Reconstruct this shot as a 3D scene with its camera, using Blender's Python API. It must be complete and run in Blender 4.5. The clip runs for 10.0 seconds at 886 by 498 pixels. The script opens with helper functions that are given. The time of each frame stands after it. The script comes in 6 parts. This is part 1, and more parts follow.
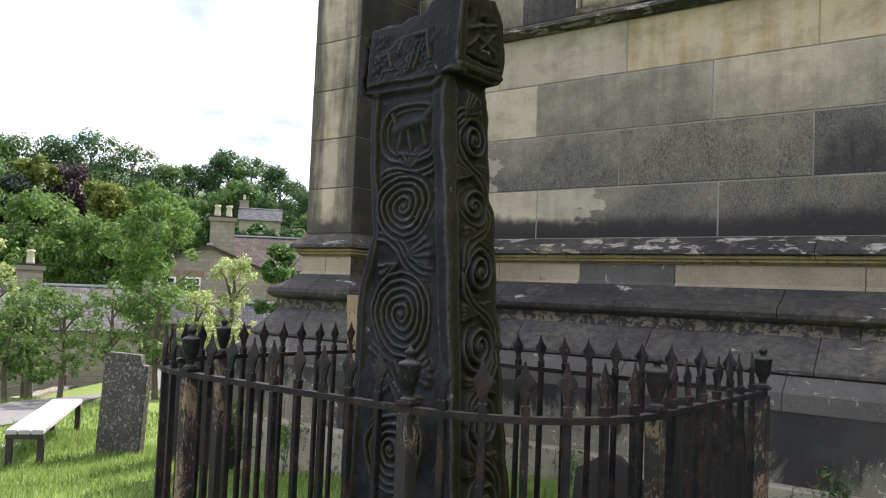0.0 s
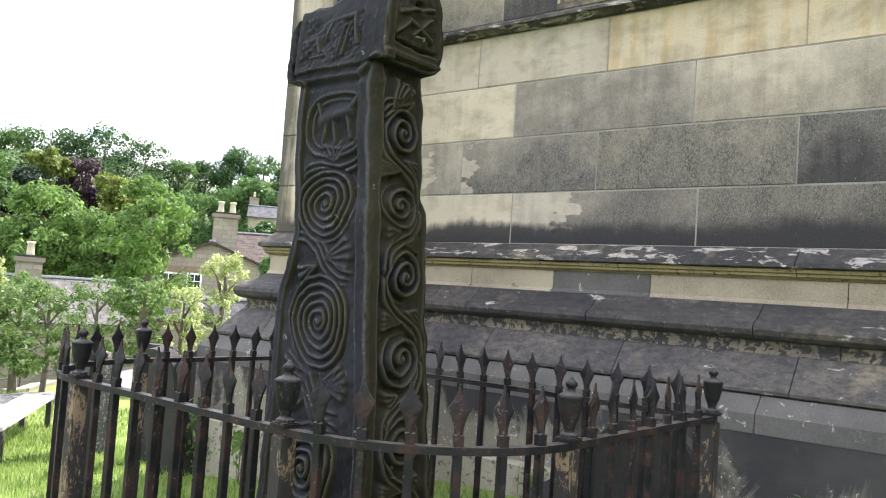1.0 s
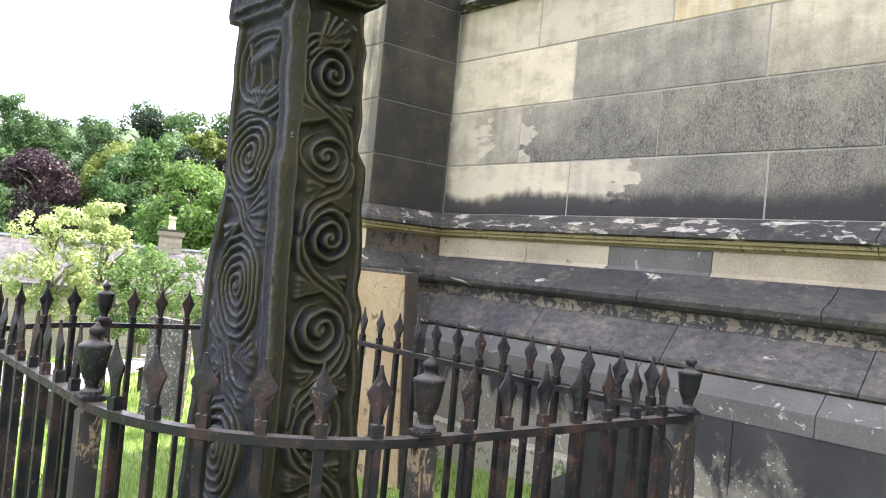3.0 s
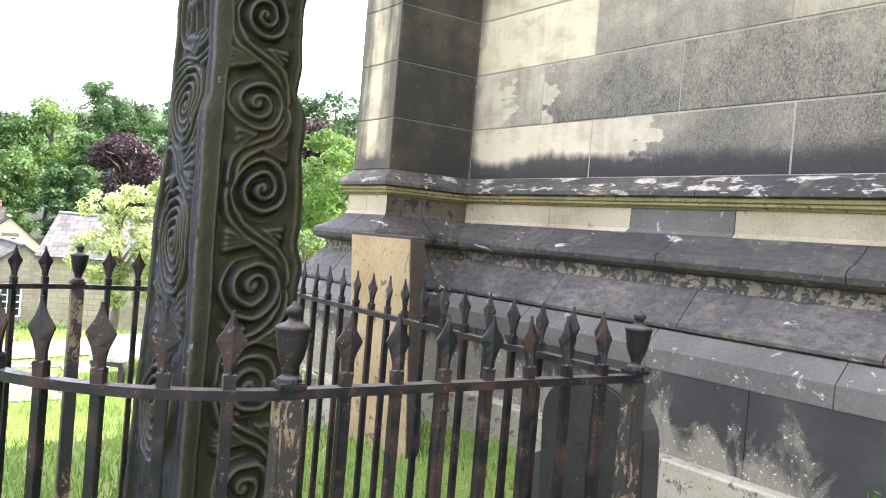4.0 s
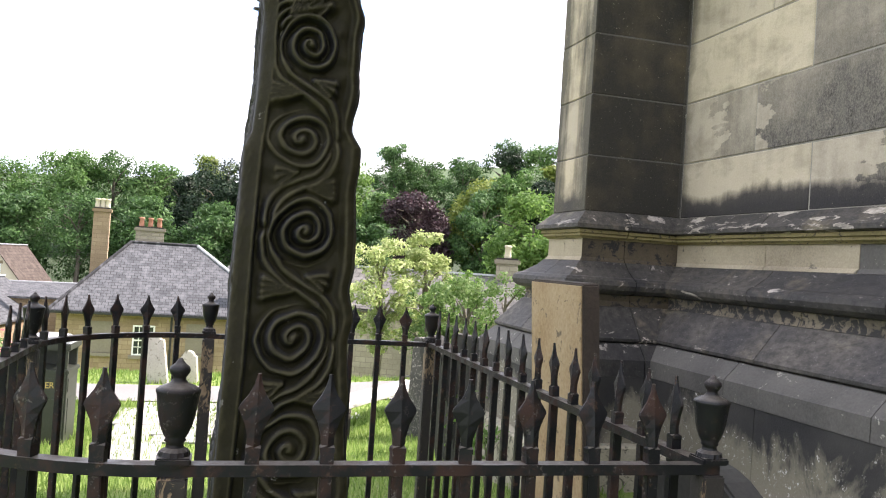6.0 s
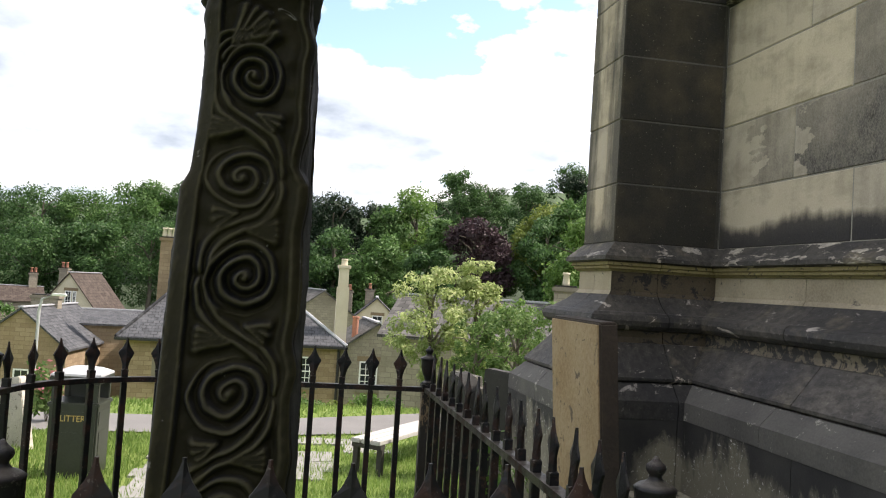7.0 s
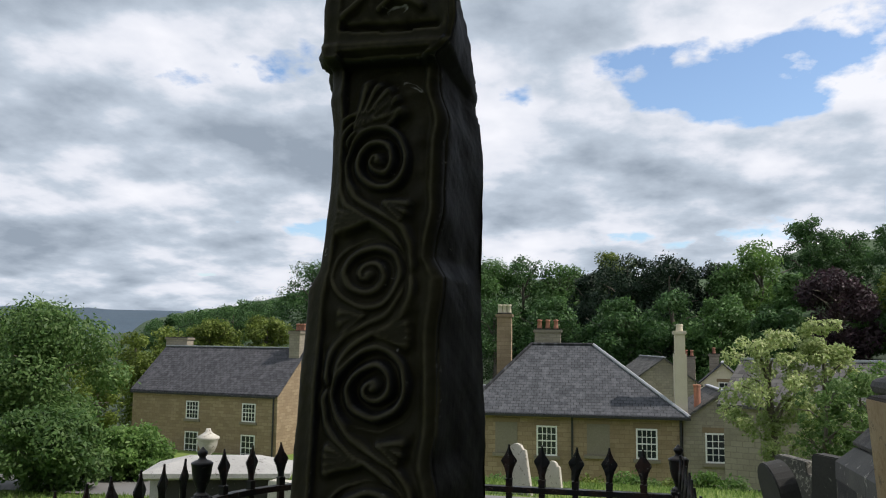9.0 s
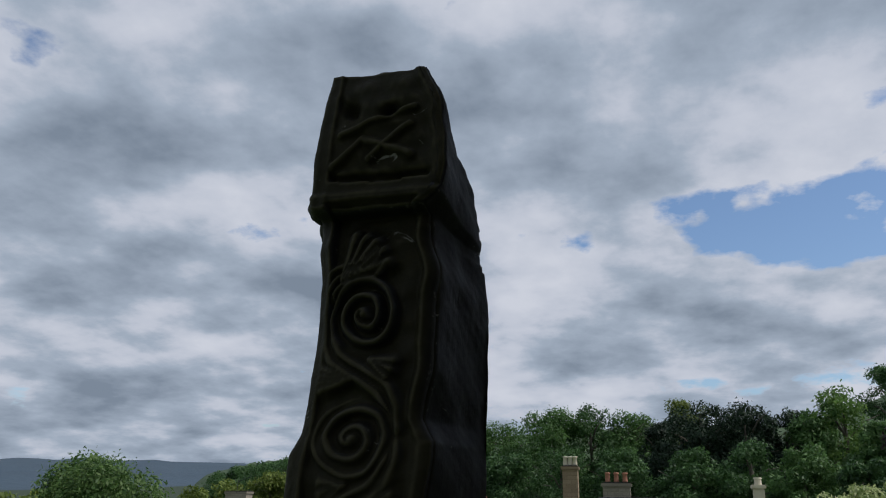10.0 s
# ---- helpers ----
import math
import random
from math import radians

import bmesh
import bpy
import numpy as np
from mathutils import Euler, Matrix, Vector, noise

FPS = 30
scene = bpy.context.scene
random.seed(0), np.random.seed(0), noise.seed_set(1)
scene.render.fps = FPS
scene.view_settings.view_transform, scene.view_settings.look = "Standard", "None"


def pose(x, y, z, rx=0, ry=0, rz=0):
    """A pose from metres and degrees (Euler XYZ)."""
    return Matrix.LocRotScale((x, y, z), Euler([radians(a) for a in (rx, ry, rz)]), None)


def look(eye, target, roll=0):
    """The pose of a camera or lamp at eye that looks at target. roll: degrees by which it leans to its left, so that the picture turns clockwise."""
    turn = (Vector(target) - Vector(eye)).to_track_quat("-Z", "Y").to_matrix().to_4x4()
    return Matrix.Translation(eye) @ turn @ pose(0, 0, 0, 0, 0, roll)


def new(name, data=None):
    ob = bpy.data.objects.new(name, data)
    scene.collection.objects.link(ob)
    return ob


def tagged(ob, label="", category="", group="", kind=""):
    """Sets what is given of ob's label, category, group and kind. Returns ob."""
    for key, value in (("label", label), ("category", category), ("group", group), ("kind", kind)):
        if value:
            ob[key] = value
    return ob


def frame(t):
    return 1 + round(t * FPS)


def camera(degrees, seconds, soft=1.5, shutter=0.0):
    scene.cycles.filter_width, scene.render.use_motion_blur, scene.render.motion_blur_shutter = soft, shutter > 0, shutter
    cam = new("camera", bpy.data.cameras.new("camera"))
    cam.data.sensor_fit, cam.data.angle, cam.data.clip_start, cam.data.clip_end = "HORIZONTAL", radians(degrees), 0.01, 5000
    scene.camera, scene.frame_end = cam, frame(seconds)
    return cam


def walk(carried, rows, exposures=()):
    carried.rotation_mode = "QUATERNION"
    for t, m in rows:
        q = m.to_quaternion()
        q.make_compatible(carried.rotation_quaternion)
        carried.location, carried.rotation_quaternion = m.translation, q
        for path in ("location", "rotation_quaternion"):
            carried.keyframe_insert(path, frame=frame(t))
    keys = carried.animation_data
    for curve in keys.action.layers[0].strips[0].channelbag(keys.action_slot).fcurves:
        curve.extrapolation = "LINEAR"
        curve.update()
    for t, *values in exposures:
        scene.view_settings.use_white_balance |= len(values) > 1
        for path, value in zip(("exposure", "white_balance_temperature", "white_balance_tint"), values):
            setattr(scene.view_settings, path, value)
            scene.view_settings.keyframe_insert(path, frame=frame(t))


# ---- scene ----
cam = camera(56.5, 10.0, soft=1.1)
METRES, EYE, TILT, LEAN, TURN = 4.0, 1.6, 0.0, 0.0, 38.6
ROWS = [
    (0.0, 0.0, 0.0, 0.0, -0.13, 3.03, -2.37),
    (0.5, 0.0355, 0.0365, 0.0034, -0.64, 1.81, -2.99),
    (1.0, 0.0875, 0.0736, 0.0098, 0.66, 3.15, -3.93),
    (1.5, 0.133, 0.095, 0.0207, 4.91, 4.71, -5.27),
    (2.0, 0.1712, 0.1321, 0.0131, 5.42, 3.33, -5.98),
    (2.5, 0.2136, 0.1699, 0.0141, 7.41, 2.38, -5.79),
    (4.0, 0.3708, 0.2744, -0.0021, 16.28, -0.89, -4.75),
    (4.5, 0.4, 0.3211, 0.0016, 18.35, -0.8, -5.04),
    (5.0, 0.4268, 0.3585, 0.0027, 25.98, -0.63, -4.3),
    (6.5, 0.5016, 0.4885, 0.0144, 37.86, 1.96, -3.87),
    (7.0, 0.5097, 0.5351, 0.0266, 40.52, 2.56, -3.64),
    (7.5, 0.5172, 0.5769, 0.028, 49.66, 3.14, -3.15),
    (8.0, 0.5305, 0.628, 0.0398, 60.76, 3.59, -3.11),
    (8.5, 0.5293, 0.6602, 0.0444, 64.79, 4.25, -1.92),
    (9.0, 0.509, 0.6927, 0.0523, 64.0, 6.36, -0.69),
    (9.5, 0.4961, 0.7149, 0.0596, 64.14, 13.37, -0.4),
    (10.0, 0.4949, 0.7472, 0.0636, 68.44, 16.53, -0.73),
]
walk(cam, [(t, pose(0, 0, EYE, TILT, LEAN, TURN) @ pose(METRES * x, METRES * y, METRES * z, 90 + pitch, roll, yaw)) for t, x, y, z, yaw, pitch, roll in ROWS],
     [(0.0, 0.88, 6450, 21), (0.5, 1.32, 6450, 21), (1.0, 1.68, 6450, 21), (1.5, 1.6, 6450, 22), (2.0, 1.55, 6450, 22), (2.5, 1.86, 6400, 24), (4.0, 2.42, 6400, 24), (4.5, 2.4, 6400, 24), (5.2, 2.42, 6450, 24), (6.5, 0.85, 6800, 20), (7.0, 0.66, 6850, 18), (7.5, 0.3, 6850, 17), (8.0, -0.1, 6600, 15), (8.5, -0.2, 6500, 15), (9.0, -0.3, 6400, 14), (9.5, -0.6, 6250, 14), (10.0, -0.9, 6050, 14)])

# ---- light ----
SUN = Vector((-0.06, 0.80, 0.95)).normalized()
world = bpy.data.worlds.new("sky")
scene.world = world
world.use_nodes = True
wn, wl = world.node_tree.nodes, world.node_tree.links
wn.clear()
w_out = wn.new("ShaderNodeOutputWorld")
w_bg = wn.new("ShaderNodeBackground")
w_sky = wn.new("ShaderNodeTexSky")
w_sky.sky_type, w_sky.sun_disc = "NISHITA", False
w_sky.sun_elevation = math.asin(SUN.z)
w_sky.sun_rotation = math.atan2(SUN.x, SUN.y)
w_tc = wn.new("ShaderNodeTexCoord")
w_sep = wn.new("ShaderNodeSeparateXYZ")
wl.new(w_tc.outputs["Generated"], w_sep.inputs[0])


def w_math(op, a, b=None):
    n = wn.new("ShaderNodeMath")
    n.operation = op
    for i, v in enumerate((a, b)):
        if v is None:
            continue
        if isinstance(v, (int, float)):
            n.inputs[i].default_value = v
        else:
            wl.new(v, n.inputs[i])
    return n.outputs[0]


w_h = w_math("ADD", w_math("MAXIMUM", w_sep.outputs[2], 0.0), 0.25)
w_comb = wn.new("ShaderNodeCombineXYZ")
wl.new(w_math("DIVIDE", w_sep.outputs[0], w_h), w_comb.inputs[0])
wl.new(w_math("DIVIDE", w_sep.outputs[1], w_h), w_comb.inputs[1])


def w_noise(scale, detail, rough, shift):
    m = wn.new("ShaderNodeMapping")
    m.inputs["Location"].default_value = shift
    wl.new(w_comb.outputs[0], m.inputs[0])
    n = wn.new("ShaderNodeTexNoise")
    n.inputs["Scale"].default_value, n.inputs["Detail"].default_value = scale, detail
    n.inputs["Roughness"].default_value = rough
    wl.new(m.outputs[0], n.inputs["Vector"])
    return n.outputs["Fac"]


def w_ramp(fac, stops):
    r = wn.new("ShaderNodeValToRGB")
    e = r.color_ramp.elements
    while len(e) < len(stops):
        e.new(0.5)
    for el, (p, c) in zip(e, stops):
        el.position, el.color = p, (*c, 1)
    wl.new(fac, r.inputs[0])
    return r.outputs[0]


def w_mix(fac, a, b):
    m = wn.new("ShaderNodeMix")
    m.data_type = "RGBA"
    wl.new(fac, m.inputs[0])
    wl.new(a, m.inputs[6])
    wl.new(b, m.inputs[7])
    return m.outputs[2]


w_gap = wn.new("ShaderNodeVectorMath")      # the sky clears towards the west
w_gap.operation = "DOT_PRODUCT"
wl.new(w_tc.outputs["Generated"], w_gap.inputs[0])
w_gap.inputs[1].default_value = (-0.94, 0.24, 0.25)
w_open = w_math("MULTIPLY", w_math("MAXIMUM", w_math("SUBTRACT", w_gap.outputs["Value"], 0.88), 0.0), 0.34)
def w_billow(scale, shift):
    """Rounded heaps, 1 in their middle."""
    m = wn.new("ShaderNodeMapping")
    m.inputs["Location"].default_value = shift
    wl.new(w_comb.outputs[0], m.inputs[0])
    warp = wn.new("ShaderNodeVectorMath")
    warp.operation = "ADD"
    wl.new(m.outputs[0], warp.inputs[0])
    n = wn.new("ShaderNodeTexNoise")
    n.inputs["Scale"].default_value, n.inputs["Detail"].default_value = scale * 1.3, 4
    wl.new(m.outputs[0], n.inputs["Vector"])
    k = wn.new("ShaderNodeVectorMath")
    k.operation = "SCALE"
    k.inputs["Scale"].default_value = 0.9 / scale
    wl.new(n.outputs["Color"], k.inputs[0])
    wl.new(k.outputs[0], warp.inputs[1])
    v = wn.new("ShaderNodeTexVoronoi")
    v.feature = "SMOOTH_F1"
    v.inputs["Scale"].default_value, v.inputs["Smoothness"].default_value = scale, 0.4
    wl.new(warp.outputs[0], v.inputs["Vector"])
    return w_math("SUBTRACT", 1.0, v.outputs["Distance"])


w_heap = w_math("ADD", w_billow(3.2, (1.3, 0.4, 0)), w_math("MULTIPLY", w_billow(8.0, (0.2, 2.4, 0)), 0.5))
w_thick = w_math("ADD", w_math("MULTIPLY", w_math("SUBTRACT", w_heap, 0.88), 0.16), w_math("ADD", w_math("SUBTRACT", w_noise(1.75, 9, 0.56, (3.1, 1.7, 0)), w_open), 0.118))     # how deep the cloud is
w_cover = w_ramp(w_thick, [(0.43, (0, 0, 0)), (0.475, (1, 1, 1))])
w_lump = w_math("ADD", w_math("MULTIPLY", w_math("SUBTRACT", w_noise(2.6, 6, 0.5, (5.3, 8.4, 2)), 0.5), 0.55), w_math("SUBTRACT", w_thick, w_math("MULTIPLY", w_math("SUBTRACT", w_heap, 0.88), 0.30)))
w_shade = w_ramp(w_lump, [(0.46, (11.4, 11.7, 12.0)), (0.56, (9.7, 10.2, 10.8)), (0.64, (6.7, 7.7, 8.6)), (0.80, (3.8, 4.6, 5.4))])
w_blue = wn.new("ShaderNodeMix")
w_blue.data_type, w_blue.blend_type = "RGBA", "MULTIPLY"
w_blue.inputs[0].default_value = 1.0
wl.new(w_sky.outputs[0], w_blue.inputs[6])
w_blue.inputs[7].default_value = (1.9, 2.05, 2.1, 1)
wl.new(w_mix(w_cover, w_blue.outputs[2], w_shade), w_bg.inputs[0])
w_bg.inputs[1].default_value = 0.1
wl.new(w_bg.outputs[0], w_out.inputs[0])

sun_data = bpy.data.lights.new("sun", "SUN")
sun_data.energy, sun_data.angle, sun_data.color = 5.0, radians(1.0), (1.0, 0.95, 0.86)
sun = new("sun", sun_data)
sun.matrix_world = look(SUN * 50, (0, 0, 0))


# ---- materials ----
def rgba(c):
    return (*c, 1.0)


class Mat:
    """A node material with short helpers."""

    def __init__(self, name, rough=0.8, metal=0.0):
        self.m = bpy.data.materials.new(name)
        self.m.use_nodes = True
        self.n, self.l = self.m.node_tree.nodes, self.m.node_tree.links
        self.b = self.n["Principled BSDF"]
        self.b.inputs["Roughness"].default_value, self.b.inputs["Metallic"].default_value = rough, metal
        tc = self.n.new("ShaderNodeTexCoord")
        geo = self.n.new("ShaderNodeNewGeometry")
        self.obj, self.pos = tc.outputs["Object"], geo.outputs["Position"]
        self.island = geo.outputs["Random Per Island"]
        info = self.n.new("ShaderNodeObjectInfo")
        self.rand, self.tint, self.extent = info.outputs["Random"], info.outputs["Color"], info.outputs["Alpha"]

    def _in(self, sock, v):
        if isinstance(v, (int, float)):
            sock.default_value = v
        elif isinstance(v, tuple):
            sock.default_value = rgba(v) if len(sock.default_value) == 4 else v
        else:
            self.l.new(v, sock)

    def noise(self, scale, detail=5, rough=0.6, vec=None, stretch=None, dist=0.0):
        vec = vec or self.pos
        if stretch:
            mp = self.n.new("ShaderNodeMapping")
            mp.inputs["Scale"].default_value = stretch
            self.l.new(vec, mp.inputs[0])
            vec = mp.outputs[0]
        t = self.n.new("ShaderNodeTexNoise")
        t.inputs["Scale"].default_value, t.inputs["Detail"].default_value = scale, detail
        t.inputs["Roughness"].default_value, t.inputs["Distortion"].default_value = rough, dist
        self.l.new(vec, t.inputs["Vector"])
        return t.outputs["Fac"]

    def voronoi(self, scale, vec=None):
        t = self.n.new("ShaderNodeTexVoronoi")
        t.inputs["Scale"].default_value = scale
        self.l.new(vec or self.pos, t.inputs["Vector"])
        return t.outputs["Distance"]

    def ramp(self, fac, *stops):
        r = self.n.new("ShaderNodeValToRGB")
        e = r.color_ramp.elements
        while len(e) < len(stops):
            e.new(0.5)
        for el, (p, c) in zip(e, stops):
            el.position = p
            el.color = rgba(c) if isinstance(c, tuple) else (c, c, c, 1)
        self.l.new(fac, r.inputs[0])
        return r.outputs[0]

    def mix(self, fac, a, b, mode="MIX"):
        x = self.n.new("ShaderNodeMix")
        x.data_type, x.blend_type = "RGBA", mode
        self._in(x.inputs[0], fac), self._in(x.inputs[6], a), self._in(x.inputs[7], b)
        return x.outputs[2]

    def math(self, op, a, b=0.0):
        x = self.n.new("ShaderNodeMath")
        x.operation = op
        self._in(x.inputs[0], a), self._in(x.inputs[1], b)
        return x.outputs[0]

    def xyz(self, vec):
        s = self.n.new("ShaderNodeSeparateXYZ")
        self.l.new(vec, s.inputs[0])
        return s.outputs

    def colour(self, c):
        self._in(self.b.inputs["Base Color"], c)
        return self

    def rough(self, v):
        self._in(self.b.inputs["Roughness"], v)
        return self

    def bump(self, h, strength=0.4, dist=0.01):
        x = self.n.new("ShaderNodeBump")
        x.inputs["Strength"].default_value, x.inputs["Distance"].default_value = strength, dist
        self.l.new(h, x.inputs["Height"])
        self.l.new(x.outputs[0], self.b.inputs["Normal"])
        return self

    def leafy(self, amount=0.35):
        """Lets light through the leaf."""
        tr = self.n.new("ShaderNodeBsdfTranslucent")
        src = self.b.inputs["Base Color"]
        if src.is_linked:
            self.l.new(src.links[0].from_socket, tr.inputs[0])
        else:
            tr.inputs[0].default_value = src.default_value
        mx = self.n.new("ShaderNodeMixShader")
        mx.inputs[0].default_value = amount
        self.l.new(self.b.outputs[0], mx.inputs[1])
        self.l.new(tr.outputs[0], mx.inputs[2])
        self.l.new(mx.outputs[0], self.n["Material Output"].inputs[0])
        return self


def speckled(name, c1, c2, scale=4.0, rough=0.85, grain=60.0, bump=0.3, metal=0.0, dist=0.006, spots=None, spot_at=0.62):
    k = Mat(name, rough, metal)
    big = k.noise(scale, 6)
    fine = k.noise(grain, 4)
    col = k.mix(k.ramp(big, (0.36, 0.0), (0.64, 1.0)), c1, c2)
    col = k.mix(0.55, col, k.mix(fine, tuple(v * 0.6 for v in c1), tuple(min(1, v * 1.35) for v in c2)))
    if spots:
        s = k.noise(scale * 5, 5, 0.7, dist=0.6)
        col = k.mix(k.ramp(s, (spot_at, 0.0), (spot_at + 0.05, 1.0)), col, spots)
    k.colour(col).bump(k.math("ADD", fine, k.math("MULTIPLY", big, 1.2)), bump, dist)
    return k.m


def ashlar_material(name="sooty_sandstone"):
    """Cream sandstone; the object colour's red is the soot, green the rusty tint, blue the height of the soot at its foot."""
    k = Mat(name, 0.9)
    soot, rust, foot = k.xyz(k.tint)[:3]
    big = k.noise(1.3, 6, 0.62)
    streak = k.noise(9.0, 5, 0.6, stretch=(1.0, 1.0, 0.12))
    fine = k.noise(95, 4, 0.7)
    tool = k.noise(26, 3, 0.6, stretch=(1.0, 1.0, 0.45))
    cream = k.mix(k.noise(3.2, 5), (0.42, 0.368, 0.295), (0.56, 0.505, 0.42))
    cream = k.mix(k.math("MULTIPLY", rust, k.ramp(streak, (0.35, 0.1), (0.65, 0.9))), cream, (0.50, 0.35, 0.14))
    stain = k.math("ADD", k.math("MULTIPLY", k.noise(3.8, 7, 0.68, stretch=(0.7, 1.0, 1.3), dist=0.4), 0.7), k.math("MULTIPLY", streak, 0.3))
    cream = k.mix(k.ramp(stain, (0.46, 0.0), (0.64, 0.62)), cream, (0.20, 0.175, 0.135))
    peck = k.noise(150, 3, 0.6, stretch=(1.0, 1.0, 0.55))
    peck = k.math("ADD", k.math("MULTIPLY", peck, 0.6), k.math("MULTIPLY", k.noise(62, 4, 0.7, stretch=(1.0, 1.0, 0.6)), 0.4))
    grey = k.mix(k.ramp(peck, (0.38, 0.0), (0.62, 1.0)), (0.034, 0.032, 0.031), (0.22, 0.204, 0.182))
    grey = k.mix(k.ramp(streak, (0.35, 0.0), (0.7, 0.45)), grey, (0.24, 0.22, 0.19))
    black = k.mix(fine, (0.014, 0.0135, 0.017), (0.048, 0.045, 0.048))
    lx, ly, lz = k.xyz(k.obj)[:3]
    fall = k.math("MULTIPLY", k.math("SUBTRACT", 0.24, lz), k.math("MULTIPLY", soot, 1.1))
    a = k.math("ADD", k.math("ADD", k.math("SUBTRACT", k.math("MULTIPLY", soot, 1.9), 0.55), fall), k.math("ADD", k.math("MULTIPLY", k.math("SUBTRACT", big, 0.5), 1.3), k.math("MULTIPLY", k.math("SUBTRACT", streak, 0.5), 0.35)))
    # cleaned or spalled cream patches reaching in from one end
    blot = k.math("ADD", k.math("MULTIPLY", k.math("SUBTRACT", k.noise(5.5, 3, 0.6, stretch=(1.0, 1.0, 1.9)), 0.5), 1.2), k.math("SUBTRACT", k.extent, lx))
    patch = k.math("MULTIPLY", k.ramp(blot, (-0.08, 0.0), (0.22, 1.0)), k.math("GREATER_THAN", k.extent, 0.02))
    a = k.math("SUBTRACT", a, k.math("MULTIPLY", patch, 2.0))
    col = k.mix(k.ramp(a, (0.02, 0.0), (0.52, 1.0)), cream, grey)
    col = k.mix(k.math("MULTIPLY", k.ramp(a, (0.75, 0.0), (1.1, 0.9)), k.ramp(streak, (0.3, 0.5), (0.6, 1.0))), col, black)
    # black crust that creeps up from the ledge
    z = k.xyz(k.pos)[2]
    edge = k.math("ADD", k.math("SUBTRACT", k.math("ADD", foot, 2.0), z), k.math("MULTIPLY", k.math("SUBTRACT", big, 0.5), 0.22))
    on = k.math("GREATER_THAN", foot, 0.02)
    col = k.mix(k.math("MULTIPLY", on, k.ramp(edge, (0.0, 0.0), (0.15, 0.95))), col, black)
    # black crust along the drip, and a darkening towards the corner beside the buttress
    px, py = k.xyz(k.pos)[:2]
    rise = k.math("ADD", k.math("SUBTRACT", 2.28, z), k.math("ADD", k.math("MULTIPLY", k.math("SUBTRACT", big, 0.5), 0.30), k.math("MULTIPLY", k.math("SUBTRACT", streak, 0.5), 0.15)))
    col = k.mix(k.math("MULTIPLY", k.math("GREATER_THAN", z, 2.03), k.ramp(rise, (-0.06, 0.0), (0.08, 0.9))), col, black)
    nook = k.math("ADD", k.math("SUBTRACT", -5.08, px), k.math("MULTIPLY", k.math("SUBTRACT", big, 0.5), 0.35))
    nook = k.math("MULTIPLY", k.ramp(nook, (-0.1, 0.0), (0.1, 0.75)), k.math("GREATER_THAN", py, 5.9))
    col = k.mix(nook, col, (0.045, 0.042, 0.036))
    # the buttress: soot streaks down both sides of its front
    off = k.math("ADD", k.math("ABSOLUTE", k.math("ADD", px, 5.49)), k.math("ADD", k.math("MULTIPLY", k.math("SUBTRACT", streak, 0.5), 0.45), k.math("MULTIPLY", k.math("SUBTRACT", big, 0.5), 0.35)))
    front = k.math("LESS_THAN", py, 5.25)
    col = k.mix(k.math("MULTIPLY", front, k.ramp(off, (0.03, 0.0), (0.19, 0.92))), col, k.mix(fine, (0.03, 0.029, 0.026), (0.13, 0.12, 0.095)))
    # its east flank: soot, with the shade of that side put into the colour
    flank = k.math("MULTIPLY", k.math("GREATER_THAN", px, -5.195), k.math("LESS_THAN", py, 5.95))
    soot_shade = k.mix(k.ramp(k.noise(2.4, 5, 0.6), (0.45, 0.0), (0.72, 1.0)), k.mix(fine, (0.010, 0.0095, 0.0085), (0.036, 0.033, 0.027)), (0.075, 0.061, 0.040))
    col = k.mix(k.math("MULTIPLY", flank, 0.93), col, soot_shade)
    pale = k.ramp(k.noise(46, 3, 0.75), (0.665, 0.0), (0.72, 0.45))
    col = k.mix(pale, col, (0.48, 0.44, 0.37))
    col = k.mix(0.55, col, k.mix(fine, (0.02, 0.018, 0.015), (0.78, 0.74, 0.66)), "SOFT_LIGHT")
    col = k.mix(1.0, col, k.mix(k.rand, (0.86, 0.86, 0.88), (1.1, 1.08, 1.02)), "MULTIPLY")
    k.colour(col).bump(k.math("ADD", k.math("MULTIPLY", fine, 0.5), k.math("ADD", tool, peck)), 0.6, 0.005)
    return k.m


